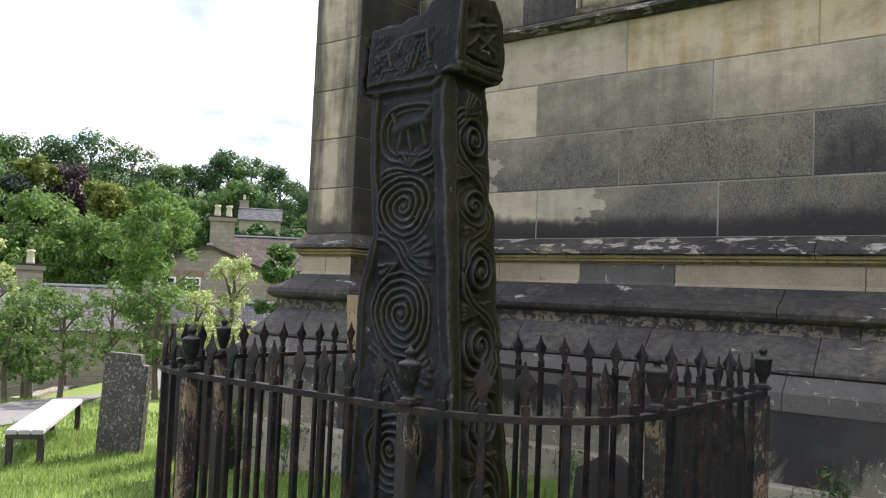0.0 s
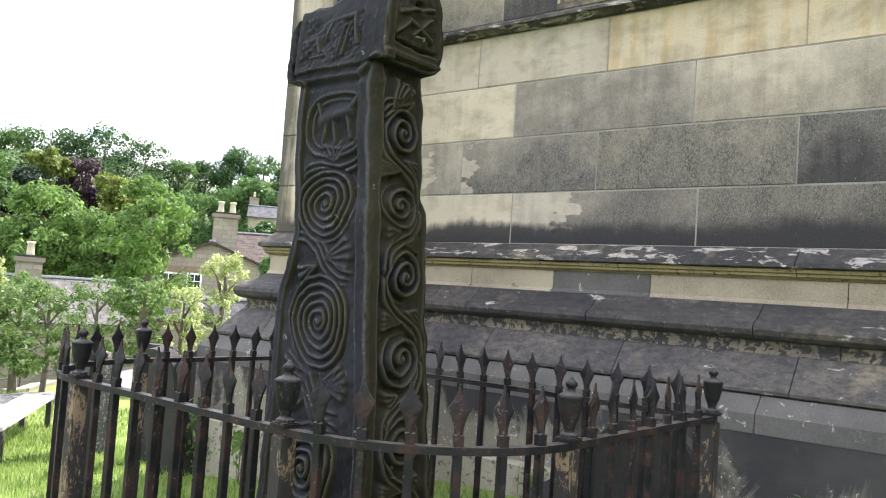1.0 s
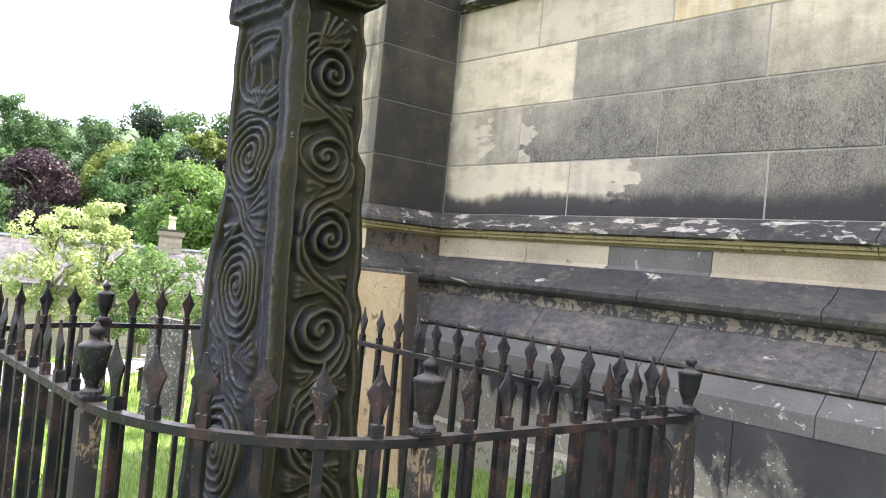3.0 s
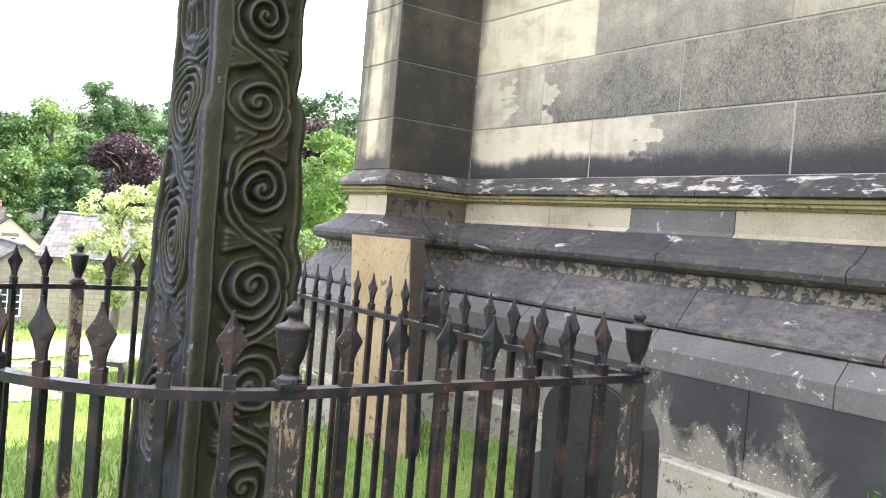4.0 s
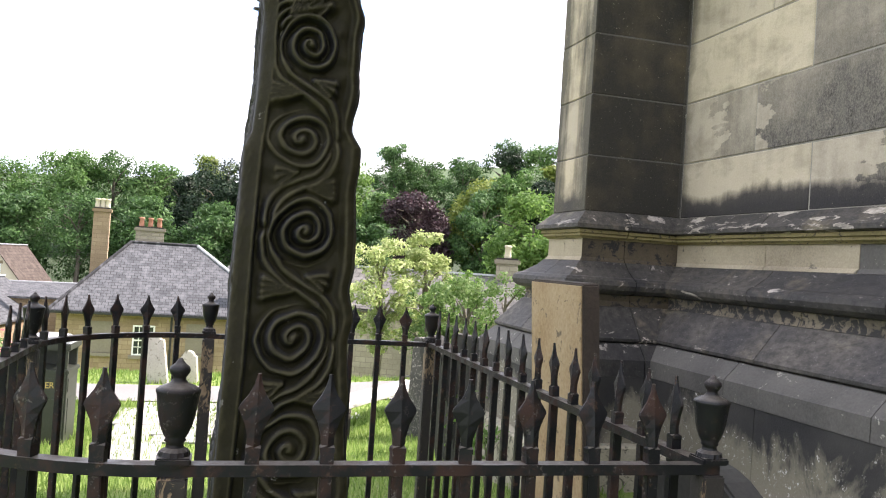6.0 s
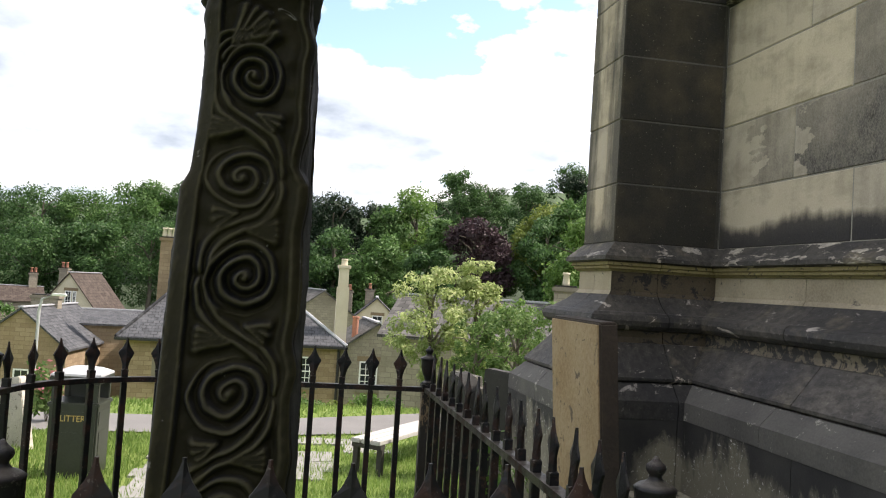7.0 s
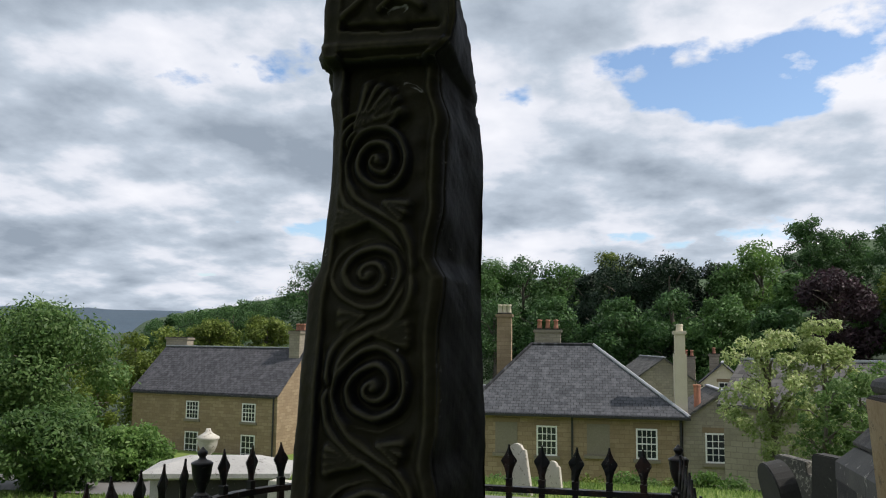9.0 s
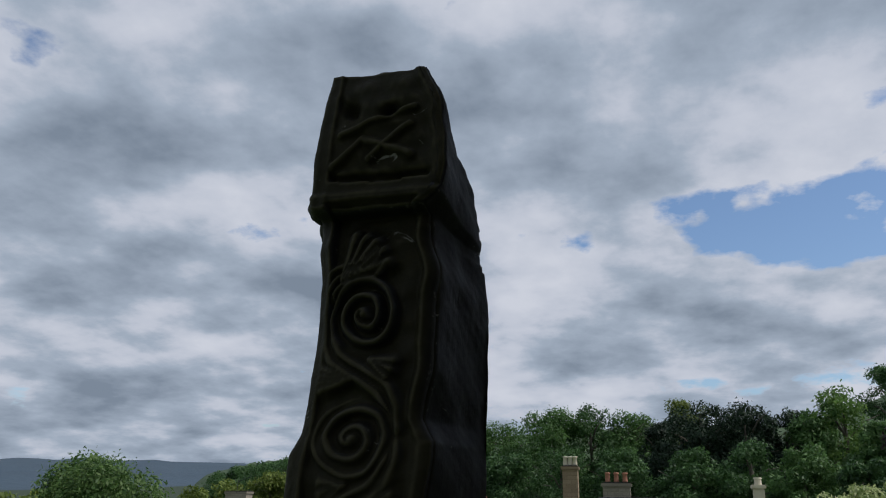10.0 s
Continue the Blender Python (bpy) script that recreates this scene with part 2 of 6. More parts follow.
def sooty_ledge_material(name, lichen=0.62, lift=1.0, scale=7.0):
    """Near black weathered sandstone with pale flaked crusts."""
    k = Mat(name, 0.85)
    big = k.noise(1.6, 6, 0.6)
    fine = k.noise(80, 4, 0.7)
    flake = k.noise(scale, 6, 0.62, stretch=(0.45, 1.0, 1.6), dist=0.5)
    col = k.mix(k.ramp(big, (0.35, 0.0), (0.7, 1.0)), tuple(v * lift for v in (0.026, 0.0255, 0.028)), tuple(v * lift for v in (0.10, 0.092, 0.082)))
    col = k.mix(k.ramp(k.noise(2.3, 4), (0.58, 0.0), (0.72, 0.7)), col, (0.26, 0.225, 0.16))
    col = k.mix(k.ramp(flake, (lichen, 0.0), (lichen + 0.03, 0.9)), col, (0.44, 0.41, 0.38))
    col = k.mix(k.ramp(k.noise(34, 5, 0.78), (0.62, 0.0), (0.67, 0.6)), col, (0.34, 0.33, 0.31))
    mottle = k.noise(24, 5, 0.7, stretch=(0.6, 1.0, 1.0))
    col = k.mix(0.5, col, k.mix(k.ramp(mottle, (0.36, 0.0), (0.64, 1.0)), (0.05, 0.05, 0.05), (0.82, 0.80, 0.76)), "OVERLAY")
    col = k.mix(0.6, col, k.mix(fine, (0.01, 0.01, 0.01), (0.6, 0.58, 0.54)), "SOFT_LIGHT")
    col = k.mix(1.0, col, k.mix(k.rand, (0.8, 0.8, 0.82), (1.15, 1.12, 1.05)), "MULTIPLY")
    k.colour(col).bump(k.math("ADD", k.math("MULTIPLY", fine, 0.5), k.math("ADD", flake, big)), 0.5, 0.01)
    k.rough(k.ramp(big, (0.3, 0.6), (0.7, 0.9)))
    return k.m


def cross_material():
    k = Mat("weathered_gritstone", 0.8)
    k.b.inputs["Specular IOR Level"].default_value = 0.14
    geo = k.n.new("ShaderNodeNewGeometry")
    nx = k.xyz(geo.outputs["Normal"])[0]
    big = k.noise(3.5, 6)
    fine = k.noise(120, 4, 0.7)
    dark = k.mix(k.ramp(big, (0.35, 0.0), (0.65, 1.0)), (0.0095, 0.0095, 0.0115), (0.036, 0.036, 0.041))
    algae = k.mix(k.noise(9, 5), (0.0075, 0.0068, 0.003), (0.036, 0.0315, 0.012))
    side = k.ramp(k.math("ADD", nx, k.math("MULTIPLY", k.math("SUBTRACT", big, 0.5), 0.9)), (0.25, 0.0), (0.65, 0.9))
    col = k.mix(side, dark, algae)
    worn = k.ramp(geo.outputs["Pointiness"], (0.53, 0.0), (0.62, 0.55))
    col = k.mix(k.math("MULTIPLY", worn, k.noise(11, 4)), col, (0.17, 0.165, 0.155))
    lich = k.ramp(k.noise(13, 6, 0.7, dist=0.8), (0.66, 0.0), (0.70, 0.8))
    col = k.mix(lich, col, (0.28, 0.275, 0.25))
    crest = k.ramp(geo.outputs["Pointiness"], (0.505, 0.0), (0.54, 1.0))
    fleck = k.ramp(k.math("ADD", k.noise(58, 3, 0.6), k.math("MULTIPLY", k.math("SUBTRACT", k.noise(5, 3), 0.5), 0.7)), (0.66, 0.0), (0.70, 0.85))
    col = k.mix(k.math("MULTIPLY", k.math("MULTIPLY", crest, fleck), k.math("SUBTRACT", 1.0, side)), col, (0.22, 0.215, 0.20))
    # carved ridge tops lightened in the colour, so the grooves between read as shaded
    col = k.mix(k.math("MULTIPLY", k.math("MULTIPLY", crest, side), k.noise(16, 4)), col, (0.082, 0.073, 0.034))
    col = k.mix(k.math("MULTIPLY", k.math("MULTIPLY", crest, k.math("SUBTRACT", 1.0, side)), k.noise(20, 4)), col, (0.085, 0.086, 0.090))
    col = k.mix(0.35, col, k.mix(fine, (0.0, 0.0, 0.0), (0.6, 0.6, 0.58)), "SOFT_LIGHT")
    k.colour(col).bump(k.math("ADD", fine, k.noise(30, 4)), 0.35, 0.004)
    k.rough(k.ramp(big, (0.3, 0.55), (0.7, 0.85)))
    return k.m


def iron_material(name="rusty_black_paint", rust=1.0):
    k = Mat(name, 0.5)
    k.b.inputs["Specular IOR Level"].default_value = 0.3
    big = k.noise(14, 6, 0.65)
    fine = k.noise(160, 4, 0.7)
    col = k.mix(k.ramp(big, (0.48, 0.0), (0.64, 0.15 + 0.75 * rust)), (0.0085, 0.0085, 0.0105), (0.045, 0.022, 0.016))
    col = k.mix(k.math("MULTIPLY", k.ramp(k.noise(22, 5, 0.7), (0.60, 0.0), (0.68, 0.6)), rust), col, (0.095, 0.052, 0.034))
    col = k.mix(k.math("MULTIPLY", k.ramp(k.noise(34, 5, 0.75), (0.68, 0.0), (0.72, 0.7)), rust), col, (0.24, 0.20, 0.15))
    geo = k.n.new("ShaderNodeNewGeometry")
    up = k.xyz(geo.outputs["Normal"])[2]
    dust = k.math("MULTIPLY", k.ramp(up, (0.5, 0.0), (0.9, 0.85)), k.ramp(k.noise(40, 5, 0.7), (0.3, 0.35), (0.6, 1.0)))
    col = k.mix(dust, col, (0.115, 0.10, 0.085))
    chip = k.ramp(k.noise(75, 4, 0.7), (0.60, 0.0), (0.66, 0.75))
    col = k.mix(k.math("MULTIPLY", chip, k.ramp(k.noise(7, 3), (0.45, 0.0), (0.62, 1.0))), col, (0.15, 0.135, 0.125))
    k.colour(col).bump(k.math("ADD", big, k.math("MULTIPLY", fine, 0.4)), 0.45, 0.003)
    k.rough(k.ramp(big, (0.4, 0.34), (0.65, 0.75)))
    return k.m


def flaking_post_material():
    """Posts: dark paint cracking away from rusty ochre primer on some of their faces."""
    k = Mat("flaking_post_paint", 0.6)
    flake = k.noise(38, 6, 0.75, stretch=(1, 1, 0.45), dist=1.4)
    face = k.noise(2.6, 2, 0.5)
    on = k.ramp(k.math("ADD", flake, k.math("MULTIPLY", k.math("SUBTRACT", face, 0.5), 1.0)), (0.54, 0.0), (0.58, 1.0))
    col = k.mix(on, k.mix(k.noise(40, 4), (0.012, 0.012, 0.014), (0.035, 0.026, 0.022)), k.mix(k.noise(30, 5), (0.13, 0.075, 0.04), (0.34, 0.25, 0.16)))
    k.colour(col).bump(flake, 0.5, 0.004)
    return k.m


def slate_material(name, c1, c2, row=0.28):
    """Courses of slates, each row and slate a little different."""
    k = Mat(name, 0.85)
    k.b.inputs["Specular IOR Level"].default_value = 0.2
    br = k.n.new("ShaderNodeTexBrick")
    br.inputs["Scale"].default_value = 1.0
    br.inputs["Brick Width"].default_value, br.inputs["Row Height"].default_value = row * 1.3, row
    br.inputs["Mortar Size"].default_value = 0.012
    uv = k.n.new("ShaderNodeUVMap")
    k.l.new(uv.outputs[0], br.inputs["Vector"])
    br.inputs["Color1"].default_value, br.inputs["Color2"].default_value = rgba(c1), rgba(c2)
    br.inputs["Mortar"].default_value = rgba(tuple(v * 0.4 for v in c1))
    st = k.noise(3.0, 6, 0.65, stretch=(1, 1, 0.22))
    col = k.mix(k.ramp(st, (0.48, 0.0), (0.68, 0.5)), br.outputs[0], tuple(v * 1.6 for v in c2))
    col = k.mix(k.ramp(k.noise(3.5, 4), (0.58, 0.0), (0.7, 0.5)), col, tuple(v * 0.5 for v in c1))
    k.colour(col).bump(br.outputs["Fac"], 0.4, -0.02)
    return k.m


def coursed_material(name, c1, c2, width=0.45, row=0.2):
    """Coursed house stone, far off."""
    k = Mat(name, 0.9)
    br = k.n.new("ShaderNodeTexBrick")
    br.inputs["Scale"].default_value = 1.0
    br.inputs["Brick Width"].default_value, br.inputs["Row Height"].default_value = width, row
    br.inputs["Mortar Size"].default_value, br.inputs["Bias"].default_value = 0.012, -0.1
    uv = k.n.new("ShaderNodeUVMap")
    k.l.new(uv.outputs[0], br.inputs["Vector"])
    br.inputs["Color1"].default_value, br.inputs["Color2"].default_value = rgba(c1), rgba(c2)
    br.inputs["Mortar"].default_value = rgba(tuple(v * 0.75 for v in c1))
    col = k.mix(k.ramp(k.noise(0.9, 6), (0.38, 0.0), (0.7, 0.6)), br.outputs[0], tuple(v * 0.55 for v in c1))
    col = k.mix(0.3, col, k.mix(k.noise(14, 5), tuple(v * 0.5 for v in c1), tuple(min(1, v * 1.4) for v in c2)))
    k.colour(col).bump(br.outputs["Fac"], 0.5, -0.02)
    return k.m


def leaf_material(name, c1, c2, amount=0.3):
    k = Mat(name, 0.55)
    k.b.inputs["Specular IOR Level"].default_value = 0.3
    col = k.mix(k.ramp(k.island, (0.0, 0.0), (0.8, 1.0)), tuple(v * 0.9 for v in c1), tuple(v * 1.1 for v in c2))
    # about one leaf in ten paler: gloss highlights put into the colour
    col = k.mix(k.ramp(k.island, (0.86, 0.0), (0.95, 0.6)), col, (c2[0] * 1.6, c2[1] * 1.35, c2[2] * 1.8))
    col = k.mix(k.ramp(k.noise(0.6, 4), (0.35, 0.0), (0.65, 0.7)), col, tuple(v * 0.6 for v in c1))
    k.colour(col).leafy(amount)
    return k.m


def grass_material():
    k = Mat("meadow_turf", 0.9)
    a, b = k.noise(0.55, 6), k.noise(26, 5, 0.7)
    col = k.mix(k.ramp(a, (0.35, 0.0), (0.65, 1.0)), (0.075, 0.150, 0.018), (0.20, 0.265, 0.045))
    col = k.mix(k.ramp(k.noise(2.2, 5, 0.7), (0.52, 0.0), (0.68, 0.8)), col, (0.21, 0.185, 0.075))
    col = k.mix(0.6, col, k.mix(b, (0.035, 0.075, 0.010), (0.24, 0.32, 0.06)))
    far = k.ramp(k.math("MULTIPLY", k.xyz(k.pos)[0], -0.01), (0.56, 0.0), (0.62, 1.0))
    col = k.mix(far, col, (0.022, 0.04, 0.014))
    k.colour(col).bump(b, 0.8, 0.03)
    return k.m


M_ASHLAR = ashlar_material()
M_LEDGE = sooty_ledge_material("sooty_weathering_stone")
M_SLOPE = sooty_ledge_material("grey_weathering_stone", 0.65, 1.55)
M_DRIP = sooty_ledge_material("flaking_drip_stone", 0.55, 1.0, 13.0)
M_OCHRE = speckled("ochre_stained_fillet", (0.13, 0.105, 0.04), (0.26, 0.215, 0.10), 5, spots=(0.05, 0.045, 0.03), spot_at=0.58)


def plinth_material():
    """Black sooted plinth with pale lime blooms that rise from its foot."""
    k = Mat("limey_black_plinth", 0.85)
    fine = k.noise(90, 4, 0.7)
    big = k.noise(1.5, 5)
    bloom = k.noise(2.6, 7, 0.68, stretch=(1.0, 1.0, 0.5), dist=0.6)
    z = k.xyz(k.pos)[2]
    col = k.mix(k.ramp(big, (0.35, 0.0), (0.68, 1.0)), (0.016, 0.0156, 0.0165), (0.050, 0.047, 0.043))
    w = k.math("ADD", k.math("ADD", k.math("MULTIPLY", k.math("SUBTRACT", bloom, 0.5), 1.8), k.math("MULTIPLY", k.math("SUBTRACT", k.noise(0.7, 3), 0.5), 1.4)), k.math("SUBTRACT", k.math("SUBTRACT", 0.74, z), k.math("MULTIPLY", k.math("MAXIMUM", k.math("ADD", k.xyz(k.pos)[0], 2.0), 0.0), 0.28)))
    col = k.mix(k.ramp(w, (0.0, 0.0), (0.22, 0.85)), col, k.mix(fine, (0.15, 0.135, 0.09), (0.29, 0.265, 0.205)))
    fleck = k.noise(38, 5, 0.75)
    col = k.mix(k.math("MULTIPLY", k.ramp(fleck, (0.60, 0.0), (0.64, 1.0)), k.ramp(w, (-0.15, 0.0), (0.1, 1.0))), col, (0.52, 0.50, 0.46))
    k.colour(col).bump(k.math("ADD", fine, bloom), 0.4, 0.006)
    return k.m


M_DIE = plinth_material()
M_BASE = speckled("pale_mossy_footing", (0.22, 0.20, 0.145), (0.36, 0.33, 0.25), 3, spots=(0.09, 0.085, 0.06), spot_at=0.56)
M_MORTAR = speckled("old_mortar", (0.12, 0.112, 0.096), (0.34, 0.32, 0.28), 3)
M_GREY = speckled("grey_lichened_ledge", (0.044, 0.042, 0.040), (0.125, 0.117, 0.104), 2.5, spots=(0.36, 0.34, 0.29), spot_at=0.62, grain=70, bump=0.5)
M_NECK = speckled("peeling_cream_stone", (0.055, 0.047, 0.035), (0.24, 0.20, 0.14), 2.8, spots=(0.034, 0.032, 0.030), spot_at=0.46, grain=70, bump=0.6)
M_FRIEZE = speckled("sooted_cream_frieze", (0.15, 0.122, 0.078), (0.41, 0.35, 0.25), 2.0, spots=(0.09, 0.08, 0.066), spot_at=0.63, grain=80)
# brown soot, darkened further for the shade of the buttress nook
M_FLANK = speckled("brown_soot_shaded_stone", (0.022, 0.018, 0.013), (0.10, 0.076, 0.046), 2.2, spots=(0.016, 0.015, 0.014), spot_at=0.54, grain=80)
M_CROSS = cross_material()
M_PINK = leaf_material("pink_petals", (0.55, 0.16, 0.20), (0.70, 0.30, 0.32), 0.3)
M_IRON = iron_material()
M_URN = iron_material("blue_black_paint", 0.25)
M_POST = flaking_post_material()
M_GRASS = grass_material()
M_BLADE = leaf_material("grass_blades", (0.14, 0.26, 0.048), (0.33, 0.43, 0.13), 0.5)
M_PATH = speckled("worn_tarmac", (0.12, 0.117, 0.115), (0.19, 0.183, 0.175), 1.2, grain=150, bump=0.3)
M_GRAVEL = speckled("worn_flagstone", (0.19, 0.187, 0.175), (0.29, 0.283, 0.265), 1.6, grain=120, bump=0.25, spots=(0.17, 0.175, 0.10), spot_at=0.60)
M_SLAB = speckled("ochre_lichened_slab", (0.22, 0.128, 0.045), (0.38, 0.29, 0.175), 2, spots=(0.12, 0.09, 0.055), spot_at=0.59, grain=40, bump=0.6)
# dark brown with the shade of the slab's east side in the colour
M_SLAB_EDGE = speckled("shaded_slab_edge", (0.018, 0.014, 0.012), (0.06, 0.042, 0.03), 5, grain=50, bump=0.6)
M_GRAVE = speckled("dark_headstone", (0.012, 0.0118, 0.011), (0.040, 0.038, 0.033), 3.5, spots=(0.16, 0.155, 0.13), spot_at=0.66)
M_GRAVE_B = speckled("mottled_headstone", (0.028, 0.028, 0.025), (0.08, 0.076, 0.064), 6, spots=(0.24, 0.23, 0.19), spot_at=0.55)
M_WHITE = speckled("pale_headstone", (0.36, 0.335, 0.28), (0.56, 0.53, 0.46), 3, spots=(0.20, 0.185, 0.15), spot_at=0.58)
M_TOMB = speckled("weathered_tomb_slab", (0.27, 0.265, 0.25), (0.44, 0.43, 0.405), 3, spots=(0.12, 0.115, 0.10), spot_at=0.60)
M_BENCH = speckled("bleached_timber", (0.34, 0.33, 0.31), (0.50, 0.485, 0.46), 6, grain=50, spots=(0.28, 0.27, 0.25), spot_at=0.6)
M_BENCH_LEG = speckled("dark_timber", (0.025, 0.023, 0.02), (0.06, 0.055, 0.045), 8)
M_BIN = speckled("dark_green_bin", (0.020, 0.024, 0.018), (0.035, 0.04, 0.03), 5, rough=0.45, bump=0.1)
M_GOLD = speckled("gold_paint", (0.50, 0.36, 0.10), (0.60, 0.45, 0.15), 9, rough=0.5)
M_HOUSE = coursed_material("buff_coursed_stone", (0.245, 0.173, 0.104), (0.38, 0.292, 0.188))
M_HOUSE_B = coursed_material("grey_rubble_stone", (0.24, 0.21, 0.16), (0.36, 0.32, 0.25), 0.35, 0.17)
M_PALE = speckled("cream_render", (0.52, 0.46, 0.34), (0.62, 0.56, 0.43), 2)
M_SLATE = slate_material("grey_slates", (0.055, 0.058, 0.064), (0.092, 0.095, 0.102), 0.2)
M_SLATE_D = slate_material("dark_slates", (0.050, 0.050, 0.056), (0.086, 0.085, 0.092), 0.2)
M_SLATE_S = slate_material("silvery_stone_slates", (0.062, 0.060, 0.057), (0.115, 0.111, 0.104))
M_TILE = slate_material("brown_tiles", (0.052, 0.040, 0.034), (0.082, 0.066, 0.056))
M_BRICK = speckled("red_clay", (0.30, 0.13, 0.085), (0.42, 0.20, 0.13), 6)
M_FRAME = speckled("white_gloss_paint", (0.74, 0.74, 0.72), (0.82, 0.82, 0.80), 8, rough=0.4, bump=0.1)
M_GUTTER = speckled("black_gutter_iron", (0.018, 0.018, 0.02), (0.03, 0.03, 0.032), 9, rough=0.5)
M_LEAD = speckled("lead_flashing", (0.30, 0.31, 0.33), (0.42, 0.43, 0.45), 3, rough=0.5)
M_BARK = speckled("grey_bark", (0.07, 0.06, 0.045), (0.15, 0.13, 0.10), 9, bump=0.7)
M_GLASS = Mat("dark_window_glass", 0.06).colour((0.025, 0.03, 0.035)).m
M_L_GREEN = leaf_material("fresh_leaves", (0.098, 0.205, 0.042), (0.190, 0.312, 0.080), 0.50)
M_L_DARK = leaf_material("dark_leaves", (0.040, 0.098, 0.030), (0.092, 0.185, 0.054), 0.37)
M_L_MID = leaf_material("wood_leaves", (0.066, 0.150, 0.038), (0.138, 0.255, 0.072), 0.40)
M_L_OLIVE = leaf_material("olive_leaves", (0.123, 0.181, 0.029), (0.217, 0.275, 0.058), 0.42)
M_L_PINE = leaf_material("pine_needles", (0.012, 0.030, 0.014), (0.030, 0.060, 0.026), 0.2)
M_L_COPPER = leaf_material("copper_leaves", (0.038, 0.024, 0.028), (0.075, 0.044, 0.050), 0.28)
M_L_PALE = leaf_material("variegated_leaves", (0.25, 0.35, 0.10), (0.57, 0.63, 0.31), 0.50)
M_L_SILVER = leaf_material("silvery_leaves", (0.062, 0.140, 0.033), (0.165, 0.26, 0.080), 0.45)
M_L_SHRUB = leaf_material("shrub_leaves", (0.085, 0.180, 0.040), (0.215, 0.310, 0.110), 0.47)


# ---- builders ----
def mesh_of(name, bm, material):
    me = bpy.data.meshes.new(name)
    bm.to_mesh(me)
    bm.free()
    me.materials.append(material)
    return me


def part(name, bm, material, parent=None, label=""):
    ob = new(name, mesh_of(name, bm, material))
    if parent:
        ob.parent = parent
    if label:
        ob["label"] = label
    return ob


def piece(name, me, parent, m=None):
    ob = new(name, me)
    ob.parent = parent
    if m is not None:
        ob.matrix_basis = m
    return ob


def thing(name, label, category, group="", kind="", at=(0, 0, 0), turn=0):
    ob = new(name)
    ob.matrix_basis = pose(*at, 0, 0, turn)
    return tagged(ob, label, category, group, kind)


def add_box(bm, x0, x1, y0, y1, z0, z1, bevel=0.0, m=None):
    r = bmesh.ops.create_cube(bm, size=1.0)
    vs = r["verts"]
    t = Matrix.Translation(((x0 + x1) / 2, (y0 + y1) / 2, (z0 + z1) / 2)) @ Matrix.Diagonal((x1 - x0, y1 - y0, z1 - z0, 1))
    bmesh.ops.transform(bm, matrix=t, verts=vs)
    if bevel:
        es = list({e for v in vs for e in v.link_edges})
        out = bmesh.ops.bevel(bm, geom=es, offset=bevel, segments=2, affect="EDGES", clamp_overlap=True)
        vs = list({v for f in out["faces"] for v in f.verts} | {v for v in vs if v.is_valid})
    if m is not None:
        bmesh.ops.transform(bm, matrix=m, verts=[v for v in vs if v.is_valid])


def box(x0, x1, y0, y1, z0, z1, bevel=0.0, m=None):
    bm = bmesh.new()
    add_box(bm, x0, x1, y0, y1, z0, z1, bevel, m)
    return bm


def prism(bm, outline, d0, d1, axis="y"):
    """A closed outline of pairs, drawn out from d0 to d1 along the axis."""
    def at(p, d):
        a, b = p
        return {"y": (a, d, b), "x": (d, a, b), "z": (a, b, d)}[axis]
    lo = [bm.verts.new(at(p, d0)) for p in outline]
    hi = [bm.verts.new(at(p, d1)) for p in outline]
    n = len(outline)
    for i in range(n):
        j = (i + 1) % n
        bm.faces.new((lo[i], lo[j], hi[j], hi[i]))
    bm.faces.new(list(reversed(lo)))
    bm.faces.new(hi)
    bmesh.ops.recalc_face_normals(bm, faces=bm.faces[:])


def lathe(bm, rows, sides=16, at=(0, 0, 0), flute=0.0):
    """Rows of radius and height, turned about the upright axis."""
    rings = []
    for r, z in rows:
        ring = []
        for i in range(sides):
            a = 2 * math.pi * i / sides
            rr = r * (1 - flute * (i % 2) * (1 if 0.02 < r else 0))
            ring.append(bm.verts.new((at[0] + rr * math.cos(a), at[1] + rr * math.sin(a), at[2] + z)))
        rings.append(ring)
    for lo, hi in zip(rings, rings[1:]):
        for i in range(sides):
            j = (i + 1) % sides
            bm.faces.new((lo[i], lo[j], hi[j], hi[i]))
    bm.faces.new(list(reversed(rings[0])))
    bm.faces.new(rings[-1])


def smooth(ob):
    for p in ob.data.polygons:
        p.use_smooth = True
    return ob


def tube(bm, pts, r0, r1, sides=6):
    """A tapered limb along points."""
    rings = []
    for i, p in enumerate(pts):
        p = Vector(p)
        d = (Vector(pts[min(i + 1, len(pts) - 1)]) - Vector(pts[max(i - 1, 0)])).normalized()
        u = d.orthogonal().normalized()
        v = d.cross(u)
        r = r0 + (r1 - r0) * i / (len(pts) - 1)
        rings.append([bm.verts.new(p + (u * math.cos(a) + v * math.sin(a)) * r) for a in [2 * math.pi * k / sides for k in range(sides)]])
    for lo, hi in zip(rings, rings[1:]):
        for i in range(sides):
            j = (i + 1) % sides
            bm.faces.new((lo[i], lo[j], hi[j], hi[i]))
    bm.faces.new(rings[-1])


# ---- ground ----
def step(a, b, v):
    t = np.clip((v - a) / (b - a), 0, 1)
    return t * t * (3 - 2 * t)


